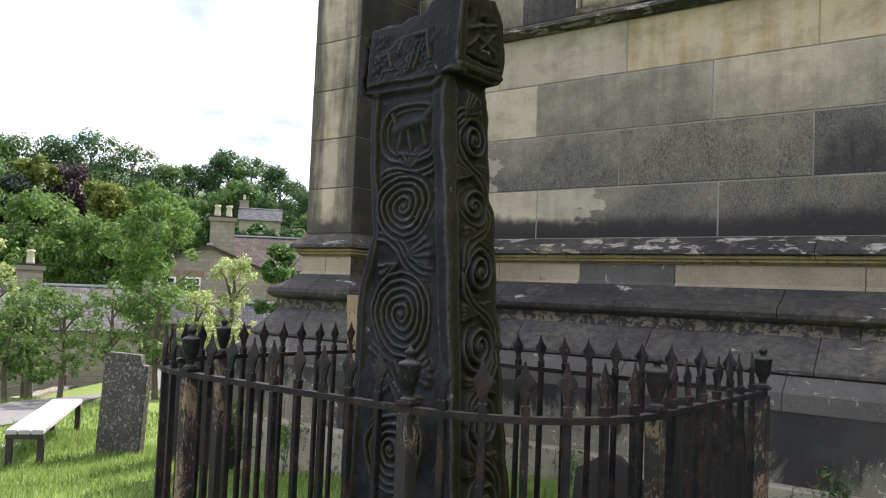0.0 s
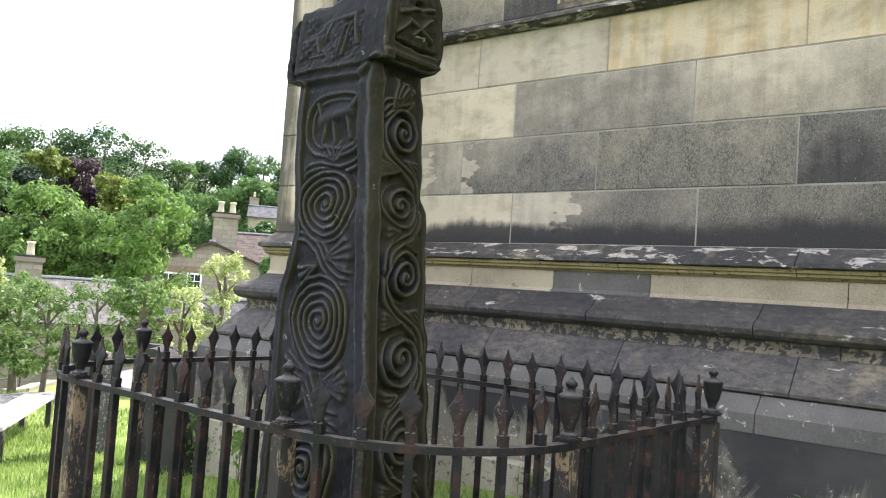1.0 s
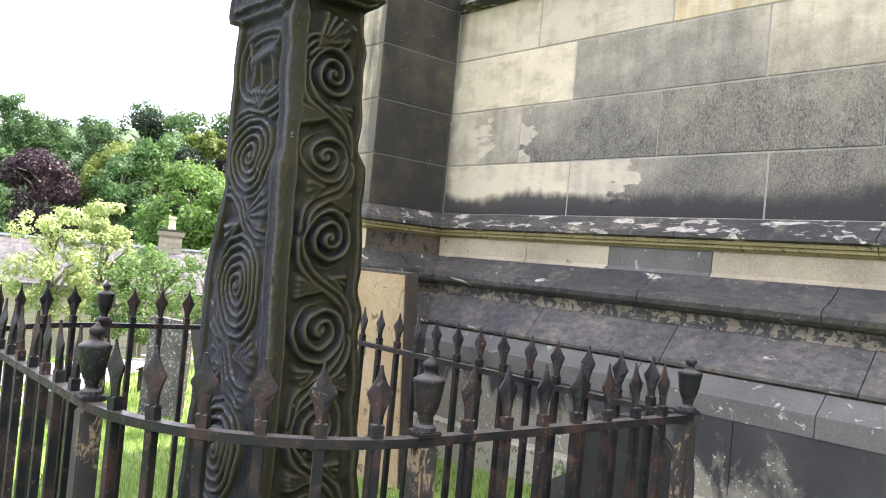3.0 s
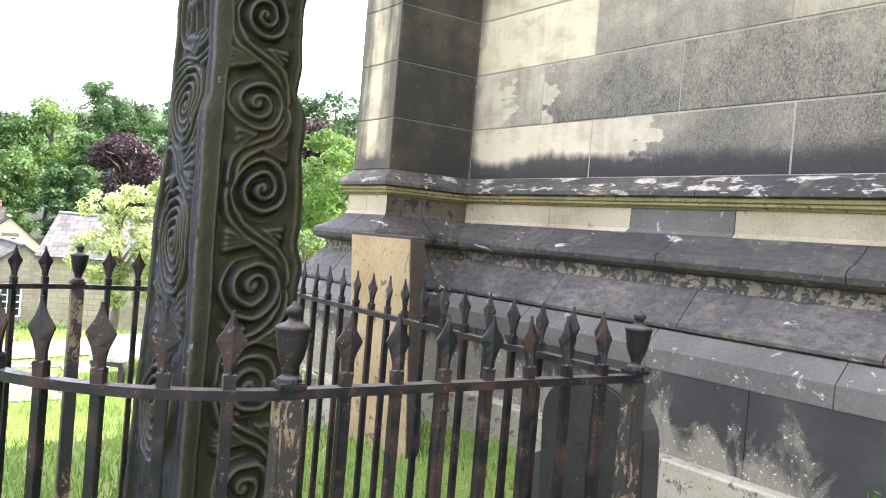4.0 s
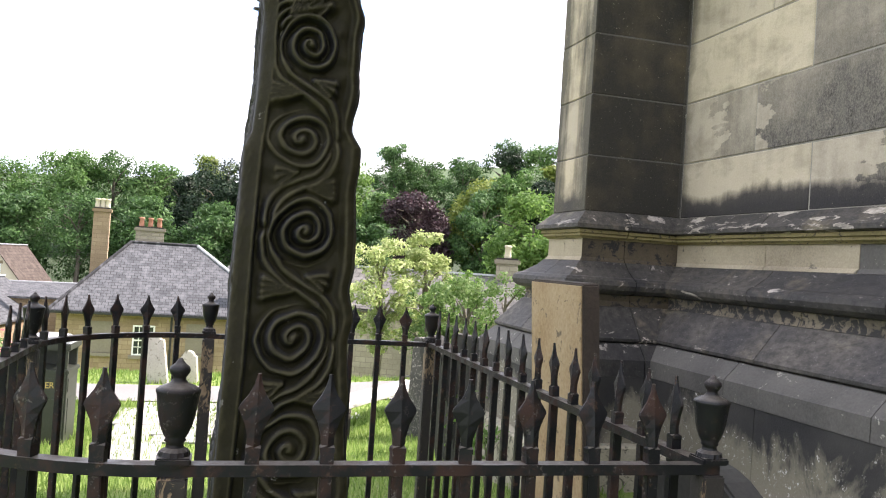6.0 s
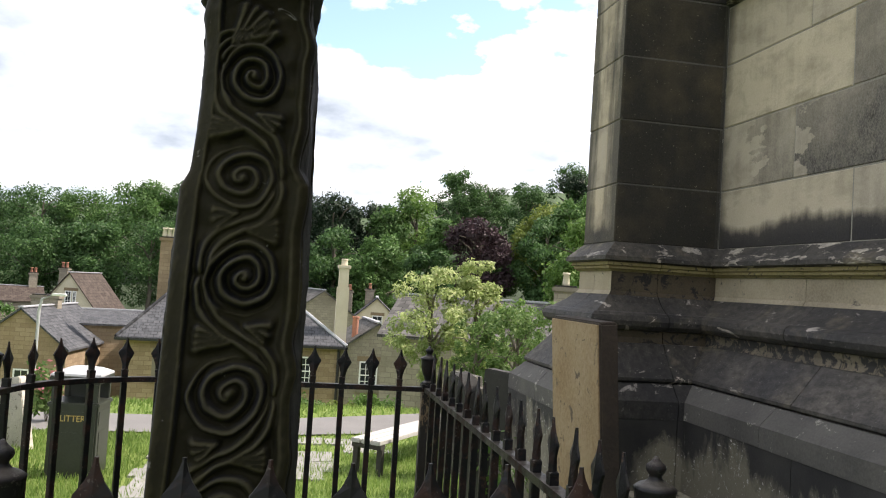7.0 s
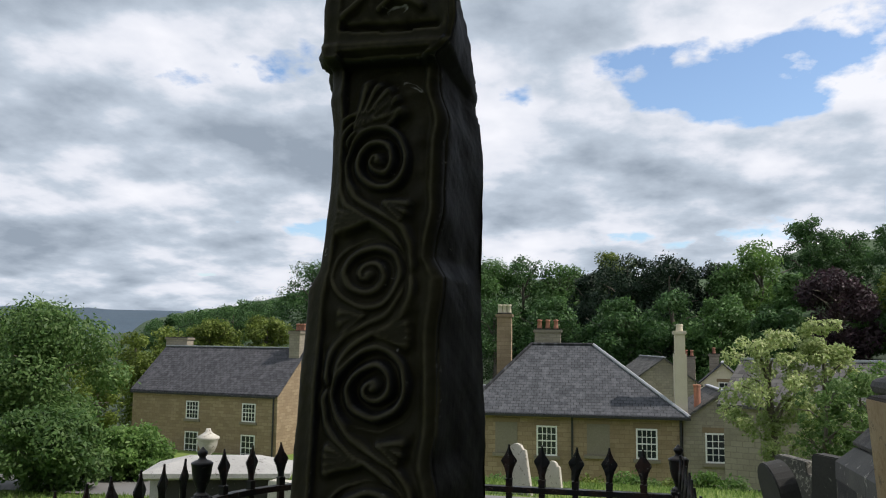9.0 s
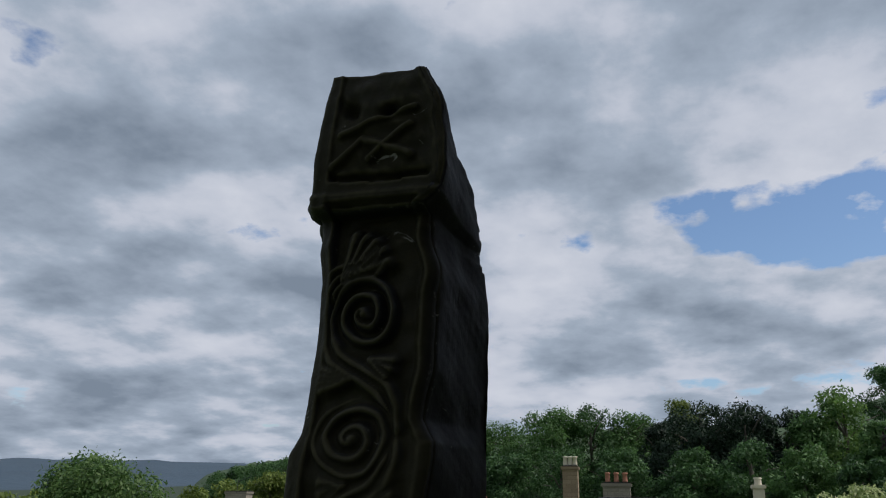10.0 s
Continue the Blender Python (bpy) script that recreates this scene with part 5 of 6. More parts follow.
def litter_bin():
    x, y = -8.0, 1.16
    b = thing("litter_bin", "dark green square litter bin with gold lettering and grey lid", "litter bin", at=(x, y, gz(x, y)), turn=-4)
    b.matrix_basis = b.matrix_basis @ Matrix.Diagonal((0.86, 0.86, 0.94, 1))
    part("body", box(-0.25, 0.25, -0.25, 0.25, 0.0, 0.74, 0.02), M_BIN, b)
    for sx in (-0.24, 0.18):
        for sy in (-0.24, 0.18):
            part("pillar", box(sx, sx + 0.06, sy, sy + 0.06, 0.74, 0.93, 0.008), M_BIN, b)
    for m in (pose(0, 0, 0), pose(0, 0, 0, 0, 0, 90)):
        part("panel", box(0.249, 0.256, -0.16, 0.16, 0.10, 0.46, 0.003, m), M_BIN, b)
        part("panel", box(0.249, 0.256, -0.20, 0.20, 0.52, 0.66, 0.003, m), M_BIN, b)
    part("back_plate", box(-0.22, -0.20, -0.18, 0.18, 0.74, 0.93), M_BIN, b)
    part("band", box(-0.265, 0.265, -0.265, 0.265, 0.70, 0.745, 0.01), M_BIN, b)
    part("rim", box(-0.265, 0.265, -0.265, 0.265, 0.93, 1.0, 0.012), M_BIN, b)
    bm = bmesh.new()
    lathe(bm, [(0.37, 1.0), (0.36, 1.02), (0.22, 1.06), (0.06, 1.08)], 4)
    bmesh.ops.rotate(bm, verts=bm.verts, cent=(0, 0, 0), matrix=Matrix.Rotation(radians(45), 3, "Z"))
    part("lid", bm, M_LEAD, b, "grey pyramid lid")
    letters("lettering", "LITTER", 0.085, pose(0.258, 0.0, 0.565, 90, 0, 90), M_GOLD, b)
    return b


litter_bin()


def chest_tomb():
    x, y = -8.3, -0.75
    t = thing("chest_tomb", "grey stone chest tomb with a broad pale slab", "tomb", at=(x, y, gz(x, y)), turn=18)
    part("plinth", box(-0.46, 0.46, -0.78, 0.78, -0.3, 0.10, 0.01), M_HOUSE_B, t)
    part("chest", box(-0.33, 0.33, -0.62, 0.62, 0.10, 0.68, 0.01), M_GRAVE, t)
    for sx in (-0.36, 0.26):
        for sy in (-0.65, 0.53):
            part("corner_pier", box(sx, sx + 0.1, sy, sy + 0.12, 0.10, 0.68, 0.01), M_TOMB, t)
    bm = bmesh.new()
    rings = [[bm.verts.new((sx * w, sy * d, z)) for sx, sy in ((-1, -1), (1, -1), (1, 1), (-1, 1))] for w, d, z in ((0.41, 0.71, 0.68), (0.44, 0.74, 0.70), (0.44, 0.74, 0.745), (0.09, 0.36, 0.86))]
    bm.faces.new(rings[0][::-1])
    bm.faces.new(rings[3])
    for a, b in zip(rings, rings[1:]):
        for i in range(4):
            bm.faces.new((a[i], a[(i + 1) % 4], b[(i + 1) % 4], b[i]))
    part("slab", bm, M_TOMB, t, "grey weathered hipped cover slab")
    return t


chest_tomb()


def stone_urn():
    x, y = -10.3, -2.0
    t = thing("stone_urn", "lichened stone urn on a square pedestal", "urn", at=(x, y, gz(x, y) - 0.22))
    part("pedestal", box(-0.22, 0.22, -0.22, 0.22, 0.0, 0.72, 0.015), M_HOUSE_B, t)
    bm = bmesh.new()
    lathe(bm, [(0.10, 0.72), (0.09, 0.76), (0.04, 0.79), (0.04, 0.83), (0.09, 0.88), (0.125, 0.96), (0.13, 1.02), (0.15, 1.04), (0.15, 1.06), (0.08, 1.10), (0.04, 1.13), (0.03, 1.17)], 20)
    smooth(part("vase", bm, M_WHITE, t, "pale lichened stone vase"))
    return t


stone_urn()


# ---- houses ----
def polar(az, d, at=(-0.1, 3.3)):
    return at[0] - d * math.sin(radians(az)), at[1] + d * math.cos(radians(az))


def uv_box(me):
    """Metres along each face as UV: across and up."""
    uv = me.uv_layers.new(name="UVMap")
    for p in me.polygons:
        n = p.normal
        side = Vector((-n.y, n.x, 0))
        side = side.normalized() if side.length > 1e-4 else Vector((1, 0, 0))
        up = n.cross(side)
        for li in p.loop_indices:
            co = me.vertices[me.loops[li].vertex_index].co
            uv.data[li].uv = (co.dot(side), co.dot(up))


def uvpart(name, bm, material, parent, label=""):
    bmesh.ops.recalc_face_normals(bm, faces=bm.faces[:])
    ob = part(name, bm, material, parent, label)
    uv_box(ob.data)
    return ob


def window(parent, x, z, w, h, face, bars=(3, 4), sill=True, frame_mat=None):
    """A sash window on the y = face side, looking towards -y: frame, panes behind glazing bars, and a sill."""
    bm = bmesh.new()
    t = 0.07
    for a, b, c, d in ((x - w / 2, x + w / 2, z, z + t), (x - w / 2, x + w / 2, z + h - t, z + h), (x - w / 2, x - w / 2 + t, z + t, z + h - t), (x + w / 2 - t, x + w / 2, z + t, z + h - t)):
        add_box(bm, a, b, face - 0.05, face + 0.06, c, d)
    bars_at = []
    for i in range(1, bars[0]):
        u = x - w / 2 + t + (w - 2 * t) * i / bars[0]
        bars_at.append((u - 0.016, u + 0.016, face - 0.035, face + 0.04, z + t, z + h - t))
    for i in range(1, bars[1]):
        u = z + t + (h - 2 * t) * i / bars[1]
        k = 0.028 if i * 2 == bars[1] else 0.016
        bars_at.append((x - w / 2 + t, x + w / 2 - t, face - 0.037, face + 0.043, u - k, u + k))
    win = part("window", bm, frame_mat or M_FRAME, parent, "white sash window")
    for bar in bars_at:
        part("glazing_bar", box(*bar), frame_mat or M_FRAME, win)
    part("pane", box(x - w / 2 + t, x + w / 2 - t, face - 0.02, face + 0.02, z + t, z + h - t), M_GLASS, win)
    if sill:
        part("sill", box(x - w / 2 - 0.12, x + w / 2 + 0.12, face - 0.12, face + 0.02, z - 0.16, z - 0.005, 0.01), M_HOUSE_B, win)
        part("lintel", box(x - w / 2 - 0.12, x + w / 2 + 0.12, face - 0.025, face + 0.02, z + h + 0.005, z + h + 0.24, 0.01), M_HOUSE, win)
    return win


def chimney(parent, x, y, z0, z1, w=0.7, d=0.5, pots=2, material=None, pot_mat=None):
    ch = part("chimney", box(x - w / 2, x + w / 2, y - d / 2, y + d / 2, z0, z1 - 0.22, 0.01), material or M_HOUSE_B, parent)
    uv_box(ch.data)
    part("cap", box(x - w / 2 - 0.07, x + w / 2 + 0.07, y - d / 2 - 0.07, y + d / 2 + 0.07, z1 - 0.22, z1 - 0.06, 0.02), material or M_HOUSE_B, ch)
    part("crown", box(x - w / 2, x + w / 2, y - d / 2, y + d / 2, z1 - 0.06, z1, 0.01), M_GRAVE, ch)
    for i in range(pots):
        bm = bmesh.new()
        px = x + (i - (pots - 1) / 2) * w / max(pots, 1) * 0.95
        lathe(bm, [(0.13, z1), (0.12, z1 + 0.08), (0.10, z1 + 0.36), (0.13, z1 + 0.38), (0.13, z1 + 0.44), (0.08, z1 + 0.45)], 10, (px, y, 0))
        smooth(part("pot", bm, pot_mat or M_BRICK, ch, "clay chimney pot"))
    return ch


def roof_gable(parent, w, d, eave, ridge_h, material, over=0.2, axis="x", x0=0.0, y0=0.0):
    """Two slopes with a thickness; the ridge runs along x or y."""
    t = 0.10
    for s in (-1, 1):
        bm = bmesh.new()
        if axis == "x":
            o = [(y0 + s * (d / 2 + over), eave - over * (ridge_h - eave) / (d / 2)), (y0, ridge_h), (y0, ridge_h + t), (y0 + s * (d / 2 + over), eave + t - over * (ridge_h - eave) / (d / 2))]
            prism(bm, o, x0 - w / 2 - over, x0 + w / 2 + over, "x")
        else:
            o = [(x0 + s * (w / 2 + over), eave - over * (ridge_h - eave) / (w / 2)), (x0, ridge_h), (x0, ridge_h + t), (x0 + s * (w / 2 + over), eave + t - over * (ridge_h - eave) / (w / 2))]
            prism(bm, o, y0 - d / 2 - over, y0 + d / 2 + over, "y")
        uvpart("roof", bm, material, parent)
    if axis == "x":
        part("ridge_tile", box(x0 - w / 2 - over, x0 + w / 2 + over, y0 - 0.12, y0 + 0.12, ridge_h + t - 0.03, ridge_h + t + 0.05, 0.02), M_LEAD, parent)
    else:
        part("ridge_tile", box(x0 - 0.12, x0 + 0.12, y0 - d / 2 - over, y0 + d / 2 + over, ridge_h + t - 0.03, ridge_h + t + 0.05, 0.02), M_LEAD, parent)


def gable_walls(parent, w, d, base, eave, ridge_h, material, axis="x", x0=0.0, y0=0.0):
    bm = bmesh.new()
    if axis == "x":
        prism(bm, [(y0 - d / 2, base), (y0 + d / 2, base), (y0 + d / 2, eave), (y0, ridge_h), (y0 - d / 2, eave)], x0 - w / 2, x0 + w / 2, "x")
    else:
        prism(bm, [(x0 - w / 2, base), (x0 + w / 2, base), (x0 + w / 2, eave), (x0, ridge_h), (x0 - w / 2, eave)], y0 - d / 2, y0 + d / 2, "y")
    return uvpart("wall", bm, material, parent)


def house_at(name, label, az, d, turn, at=(-0.1, 3.3), category="house"):
    """A house's Empty at eye level, z 1.8, at a bearing and distance; its local -y looks back along the bearing when turn is 0."""
    x, y = polar(az, d, at)
    h = thing(name, label, category)
    h.matrix_basis = pose(x, y, 0, 0, 0, az + turn)
    return h


def facade(az, el, az0, d, turn=0.0, eye=1.8):
    """Local x and z of a bearing and elevation on the plane through a house's origin."""
    a = radians(az0 - az)
    k = d / (math.cos(a) - math.sin(a) * math.tan(radians(turn)) * 1.0)
    return k * math.sin(a) / math.cos(radians(turn)) if turn else k * math.sin(a), eye + k * math.tan(radians(el))


# the hipped hall
def hall():
    d, az0 = 38.0, 92.5
    h = house_at("stone_hall", "single-storey buff stone hall with a hipped grey slate roof", az0, d, 0)
    xl, xr = -5.4, facade(86.45, -4.8, az0, d)[0]
    eave, base = facade(90, -4.75, az0, d)[1], -7.0
    dep = 8.0
    bm = bmesh.new()
    add_box(bm, xl, xr, 0, dep, base, eave)
    uvpart("wall", bm, M_HOUSE, h)
    rz = eave + 3.05
    rl, rr = facade(96.34, 0, az0, d)[0] * 1.10, facade(92.15, 0, az0, d)[0] * 1.10
    o = 0.3
    c = [(xl - o, -o, eave), (xr + o, -o, eave), (xr + o, dep + o, eave), (xl - o, dep + o, eave)]
    r0, r1 = (rl, dep / 2, rz), (rr, dep / 2, rz)
    bm = bmesh.new()
    v = [bm.verts.new(p) for p in c + [r0, r1]] + [bm.verts.new((p[0], p[1], p[2] - 0.12)) for p in c]
    for f in ((0, 1, 5, 4), (1, 2, 5), (2, 3, 4, 5), (3, 0, 4), (0, 6, 7, 1), (1, 7, 8, 2), (2, 8, 9, 3), (3, 9, 6, 0), (6, 9, 8, 7)):
        bm.faces.new([v[i] for i in f])
    uvpart("roof", bm, M_SLATE, h)
    for p, q in ((c[0], r0), (c[1], r1), (r0, r1), (c[2], r1), (c[3], r0)):
        bm = bmesh.new()
        tube(bm, [Vector(p) + Vector((0, 0, 0.02)), Vector(q) + Vector((0, 0, 0.03))], 0.08, 0.08, 6)
        part("hip_roll", bm, M_LEAD if p == c[1] else M_SLATE, h, "pale lead hip roll" if p == c[1] else "slate ridge roll")
    part("gutter", box(xl - o - 0.05, xr + o + 0.05, -o - 0.12, -o, eave - 0.14, eave - 0.02, 0.02), M_GUTTER, h, "black gutter")
    dx = facade(93.57, 0, az0, d)[0]
    part("drainpipe", box(dx - 0.05, dx + 0.05, -0.12, -0.02, base, eave - 0.1, 0.02), M_GUTTER, h)
    part("drainpipe", box(xr - 0.10, xr, -0.12, -0.02, base, eave - 0.1, 0.02), M_GUTTER, h)
    for az in (95.27, 88.7):
        x, z = facade(az, -7.55, az0, d)
        window(h, x, z, 0.92, 1.32, 0.0, (4, 4))
    for az in (98.0, 91.85):
        x, z = facade(az, -7.4, az0, d)
        part("blind_window", box(x - 0.5, x + 0.5, -0.03, 0.05, z, z + 1.35, 0.01), M_HOUSE_B, h, "blocked window panel")
        part("sill", box(x - 0.62, x + 0.62, -0.12, 0.02, z - 0.16, z - 0.004, 0.01), M_HOUSE_B, h)
        part("lintel", box(x - 0.62, x + 0.62, -0.04, 0.02, z + 1.355, z + 1.55, 0.01), M_HOUSE, h)
    x, _ = facade(98.3, 0, az0, d)
    chimney(h, x * 1.12, 5.5, eave + 1.0, 1.8 + 43 * math.tan(radians(2.0)), 0.75, 0.6, 3, M_HOUSE, M_PALE)
    x, _ = facade(95.2, 0, az0, d)
    chimney(h, x * 1.12, 4.4, eave + 2.5, 1.8 + 42 * math.tan(radians(0.95)), 1.3, 0.5, 3, M_HOUSE_B)
    # tall cream flue on the corner
    x = facade(86.4, 0, az0, d)[0]
    zt = 1.8 + d * math.tan(radians(1.0))
    fl = part("flue", box(x - 0.27, x + 0.27, 0.3, 0.84, eave - 0.3, zt - 1.1, 0.02), M_PALE, h, "tall cream rendered flue")
    part("flue_neck", box(x - 0.22, x + 0.22, 0.35, 0.79, zt - 1.1, zt - 0.25, 0.02), M_PALE, fl)
    part("flue_cap", box(x - 0.29, x + 0.29, 0.28, 0.86, zt - 0.25, zt - 0.08, 0.03), M_PALE, fl)
    bm = bmesh.new()
    lathe(bm, [(0.16, zt - 0.08), (0.14, zt + 0.14), (0.17, zt + 0.16), (0.15, zt + 0.22)], 12, (x, 0.57, 0))
    part("pot", bm, M_PALE, fl)
    bm = bmesh.new()
    lathe(bm, [(0.15, eave), (0.15, eave + 1.25), (0.18, eave + 1.28), (0.18, eave + 1.36)], 10, (x + 0.75, 0.9, 0))
    part("pot", bm, M_BRICK, fl, "red clay flue pot")
    # gabled annexe on the right
    ax0, ax1 = xr + 0.06, facade(81.3, 0, az0, d)[0]
    xm = facade(83.84, 0, az0, d)[0]
    ez, rz2 = facade(82, -4.9, az0, d)[1], facade(84, -3.15, az0, d)[1]
    w = (ax1 - ax0)
    gable_walls(h, w, 5.0, base, ez, rz2, M_HOUSE_B, "y", (ax0 + ax1) / 2, 2.6)
    roof_gable(h, w, 5.0, ez, rz2, M_SLATE_S, 0.15, "y", (ax0 + ax1) / 2, 2.6)
    x, z = facade(84.35, -7.6, az0, d)
    window(h, x, z, 0.86, 1.28, 0.1, (3, 4))
    return h


hall()


def cottage():
    d, az0 = 53.0, 113.6
    h = house_at("stone_cottage", "two-storey buff stone house with a dark slate roof", az0, d, -34)
    w, dep = 11.6, 6.4
    eave, base = 1.8 + d * math.tan(radians(-3.75)), -7.6
    rz = eave + 2.8
    gable_walls(h, w, dep, base, eave, rz, M_HOUSE, "x", -w / 2, dep / 2)
    roof_gable(h, w, dep, eave, rz, M_SLATE_D, 0.12, "x", -w / 2, dep / 2)
    part("gutter", box(-w, 0, -0.30, -0.18, eave - 0.22, eave - 0.10, 0.02), M_GUTTER, h, "black gutter")
    part("drainpipe", box(-0.3, -0.2, -0.1, -0.02, base, eave - 0.1, 0.02), M_GUTTER, h)
    for x in (-6.53, -2.1):
        window(h, x, eave - 1.75, 1.02, 1.15, 0.0, (4, 4))
        window(h, x, eave - 4.15, 1.06, 1.6, 0.0, (3, 4))
    chimney(h, -0.5, dep / 2, rz - 0.9, rz + 1.25, 0.8, 1.5, 3, M_HOUSE_B)
    chimney(h, -w + 0.5, dep / 2 + 0.6, rz - 0.8, rz + 0.75, 1.9, 0.7, 0, M_HOUSE_B)
    bm = bmesh.new()
    tube(bm, [(-w + 0.8, dep / 2, rz + 0.6), (-w + 0.9, dep / 2, rz + 1.6)], 0.02, 0.02, 5)
    tube(bm, [(-w + 0.4, dep / 2, rz + 1.2), (-w + 2.0, dep / 2, rz + 1.7)], 0.015, 0.015, 5)
    part("aerial", bm, M_GUTTER, h)
    return h


cottage()


def simple_house(name, label, az, d, turn, w, dep, base, el_eave, el_ridge, wall_mat, roof_mat, axis="x", wins=(), chims=(), at=(-0.1, 3.3)):
    h = house_at(name, label, az, d, turn, at)
    eave, rz = 1.7 + d * math.tan(radians(el_eave)), 1.7 + (d + (dep / 2 if axis == "x" else 0)) * math.tan(radians(el_ridge))
    gable_walls(h, w, dep, base, eave, rz, wall_mat, axis, 0, dep / 2)
    roof_gable(h, w, dep, eave, rz, roof_mat, 0.15, axis, 0, dep / 2)
    for x, z, ww, hh in wins:
        window(h, x, eave + z, ww, hh, 0.0, (2, 3))
    for x, y, top, n, mat, cw in chims:
        chimney(h, x, y, rz - 1.6, rz + top, cw, 0.6, n, mat, M_PALE if at != (-0.1, 3.3) else None)
    return h


simple_house("shop", "small gabled stone outbuilding with a slate roof", 106.6, 42, -22, 4.2, 7.0, -6.5, -5.4, -3.1, M_HOUSE, M_SLATE, "y", [(0.2, -2.2, 0.7, 1.2)], [(-0.4, 4.0, 0.6, 0, M_HOUSE_B, 1.3)])
simple_house("white_house", "cream gabled house with a brown tiled roof", 103.8, 72, -24, 4.6, 6.0, -7, -3.0, -0.7, M_PALE, M_TILE, "y", [(0, 0.3, 0.5, 1.2), (0.5, 0.3, 0.3, 1.2)], [(-2.2, 4.0, 0.4, 2, M_HOUSE_B, 0.7)])
simple_house("terrace", "row of low brown tiled houses with stone chimneys", 107.8, 84, 4, 8.0, 5.0, -7, -2.6, -1.7, M_HOUSE_B, M_TILE, "x", [], [(-2.6, 2.5, 1.9, 2, M_HOUSE_B, 0.8), (-1.0, 2.5, 1.2, 2, M_HOUSE_B, 0.9), (3.2, 2.5, 1.4, 2, M_HOUSE_B, 0.7)])
simple_house("low_house", "low stone house end with a slate roof", 101.0, 46, 5, 4.6, 6.0, -7.0, -3.9, -3.0, M_HOUSE, M_SLATE, "x")
simple_house("gabled_house", "small cream gabled house behind the hall", 83.9, 62, 0, 4.4, 6.0, -7.0, -3.0, -1.2, M_PALE, M_SLATE_D, "y", [(0.1, -0.3, 0.8, 1.0)], [(-2.4, 3.5, 0.5, 2, M_HOUSE_B, 0.9), (-0.6, 4.5, 0.7, 1, M_HOUSE_B, 0.7)])
simple_house("stone_house", "rubble stone house with a slate roof behind the hall", 87.6, 58, 14, 4.8, 7.0, -7.0, -2.6, -0.9, M_HOUSE_B, M_SLATE_S, "y")
simple_house("long_barn", "long low rubble building with a silvery stone-slate roof", 74.0, 44, -6, 13.0, 7.0, -7.0, -4.3, -1.5, M_HOUSE_B, M_SLATE_S, "x")
O = (0.0, 0.0)
simple_house("long_cottage", "long rubble stone cottage with a mossy stone-slate roof", 62.5, 27, 6, 8.75, 5.5, -3.5, -3.6, -0.9, M_HOUSE_B, M_SLATE_S, "x", [], [(1.30, 2.75, 0.75, 1, M_HOUSE_B, 0.75)], at=(-0.87, -2.21))
simple_house("lean_to", "low stone outhouse with a dark slate roof", 54.0, 29, 0, 4.0, 2.0, -3.0, -2.96, -1.6, M_HOUSE_B, M_SLATE_D, "x", at=O)
simple_house("rubble_house", "rubble stone house with white windows behind trees", 54.4, 33, 0, 4.4, 6.0, -3.0, 0.7, 2.2, M_HOUSE_B, M_TILE, "y", [(-0.54, -1.18, 0.56, 0.88), (-1.48, -1.2, 0.62, 0.88)], [(0.45, 1.0, 1.3, 2, M_HOUSE_B, 0.95)], at=O)
simple_house("tiled_house", "stone house with a brown tiled roof and brick chimney", 50.3, 40, -10, 5.5, 6.0, -3.0, 0.9, 3.0, M_HOUSE_B, M_TILE, "x", [], [(1.6, 3.0, 0.5, 2, M_BRICK, 0.8)], at=O)
simple_house("hillside_house", "distant stone house among trees on the hillside", 51.2, 75, 0, 3.6, 4.0, 2.0, 4.3, 5.0, M_HOUSE_B, M_SLATE, "x", [], [(-1.5, 2.5, 0.9, 1, M_HOUSE_B, 0.8)], at=O)

# low boundary wall beyond the path, with its iron handrail
def boundary():
    pts = [(-19.0, -12), (-19.4, -2), (-19.3, 2.5), (-19.6, 6.2), (-21.5, 10.2), (-26, 14.5)]
    wallb = new("boundary_wall")
    tagged(wallb, "low rough stone boundary wall beyond the path", "wall", kind="structure")
    bm = bmesh.new()
    for a, b in zip(pts, pts[1:]):
        ln = math.dist(a, b)
        n = max(1, int(ln / 0.55))
        ang = math.degrees(math.atan2(b[1] - a[1], b[0] - a[0]))
        for i in range(n):
            t = (i + 0.5) / n
            x, y = a[0] + (b[0] - a[0]) * t, a[1] + (b[1] - a[1]) * t
            add_box(bm, -ln / n / 2 + 0.01, ln / n / 2 - 0.01, -0.16, 0.16, -1.2, 0.06 + rng.uniform(-0.02, 0.02), 0.0, pose(x, y, gz(x + 0.3, y), 0, 0, ang))
    part("coping", bm, M_HOUSE_B, wallb)
    bm = bmesh.new()
    ps = []
    for a, b in zip(pts, pts[1:]):
        for i in range(4):
            t = i / 4
            x, y = a[0] + (b[0] - a[0]) * t, a[1] + (b[1] - a[1]) * t
            ps.append((x - 0.2, y, gz(x + 0.3, y) + 0.33))
    tube(bm, ps, 0.022, 0.022, 6)
    for p in ps[::2]:
        tube(bm, [(p[0], p[1], p[2] - 0.8), p], 0.02, 0.02, 6)
    r = part("handrail", bm, M_GUTTER)
    tagged(r, "thin dark iron handrail on posts along the bank", "handrail")


boundary()


def street_lamp():
    x, y = polar(105.87, 30)
    s = thing("street_lamp", "slim grey street lamp with a short curved arm", "street lamp", at=(x, y, gz(x, y)))
    zt = 1.75 + 30 * math.tan(radians(-2.2)) - gz(x, y)
    bm = bmesh.new()
    tube(bm, [(0, 0, -0.2), (0, 0, zt * 0.9), (0.05, 0.08, zt * 0.97), (0.15, 0.45, zt)], 0.06, 0.035, 8)
    part("column", bm, M_LEAD, s)
    part("lantern", box(0.08, 0.24, 0.4, 0.85, zt - 0.03, zt + 0.06, 0.02), M_FRAME, s)


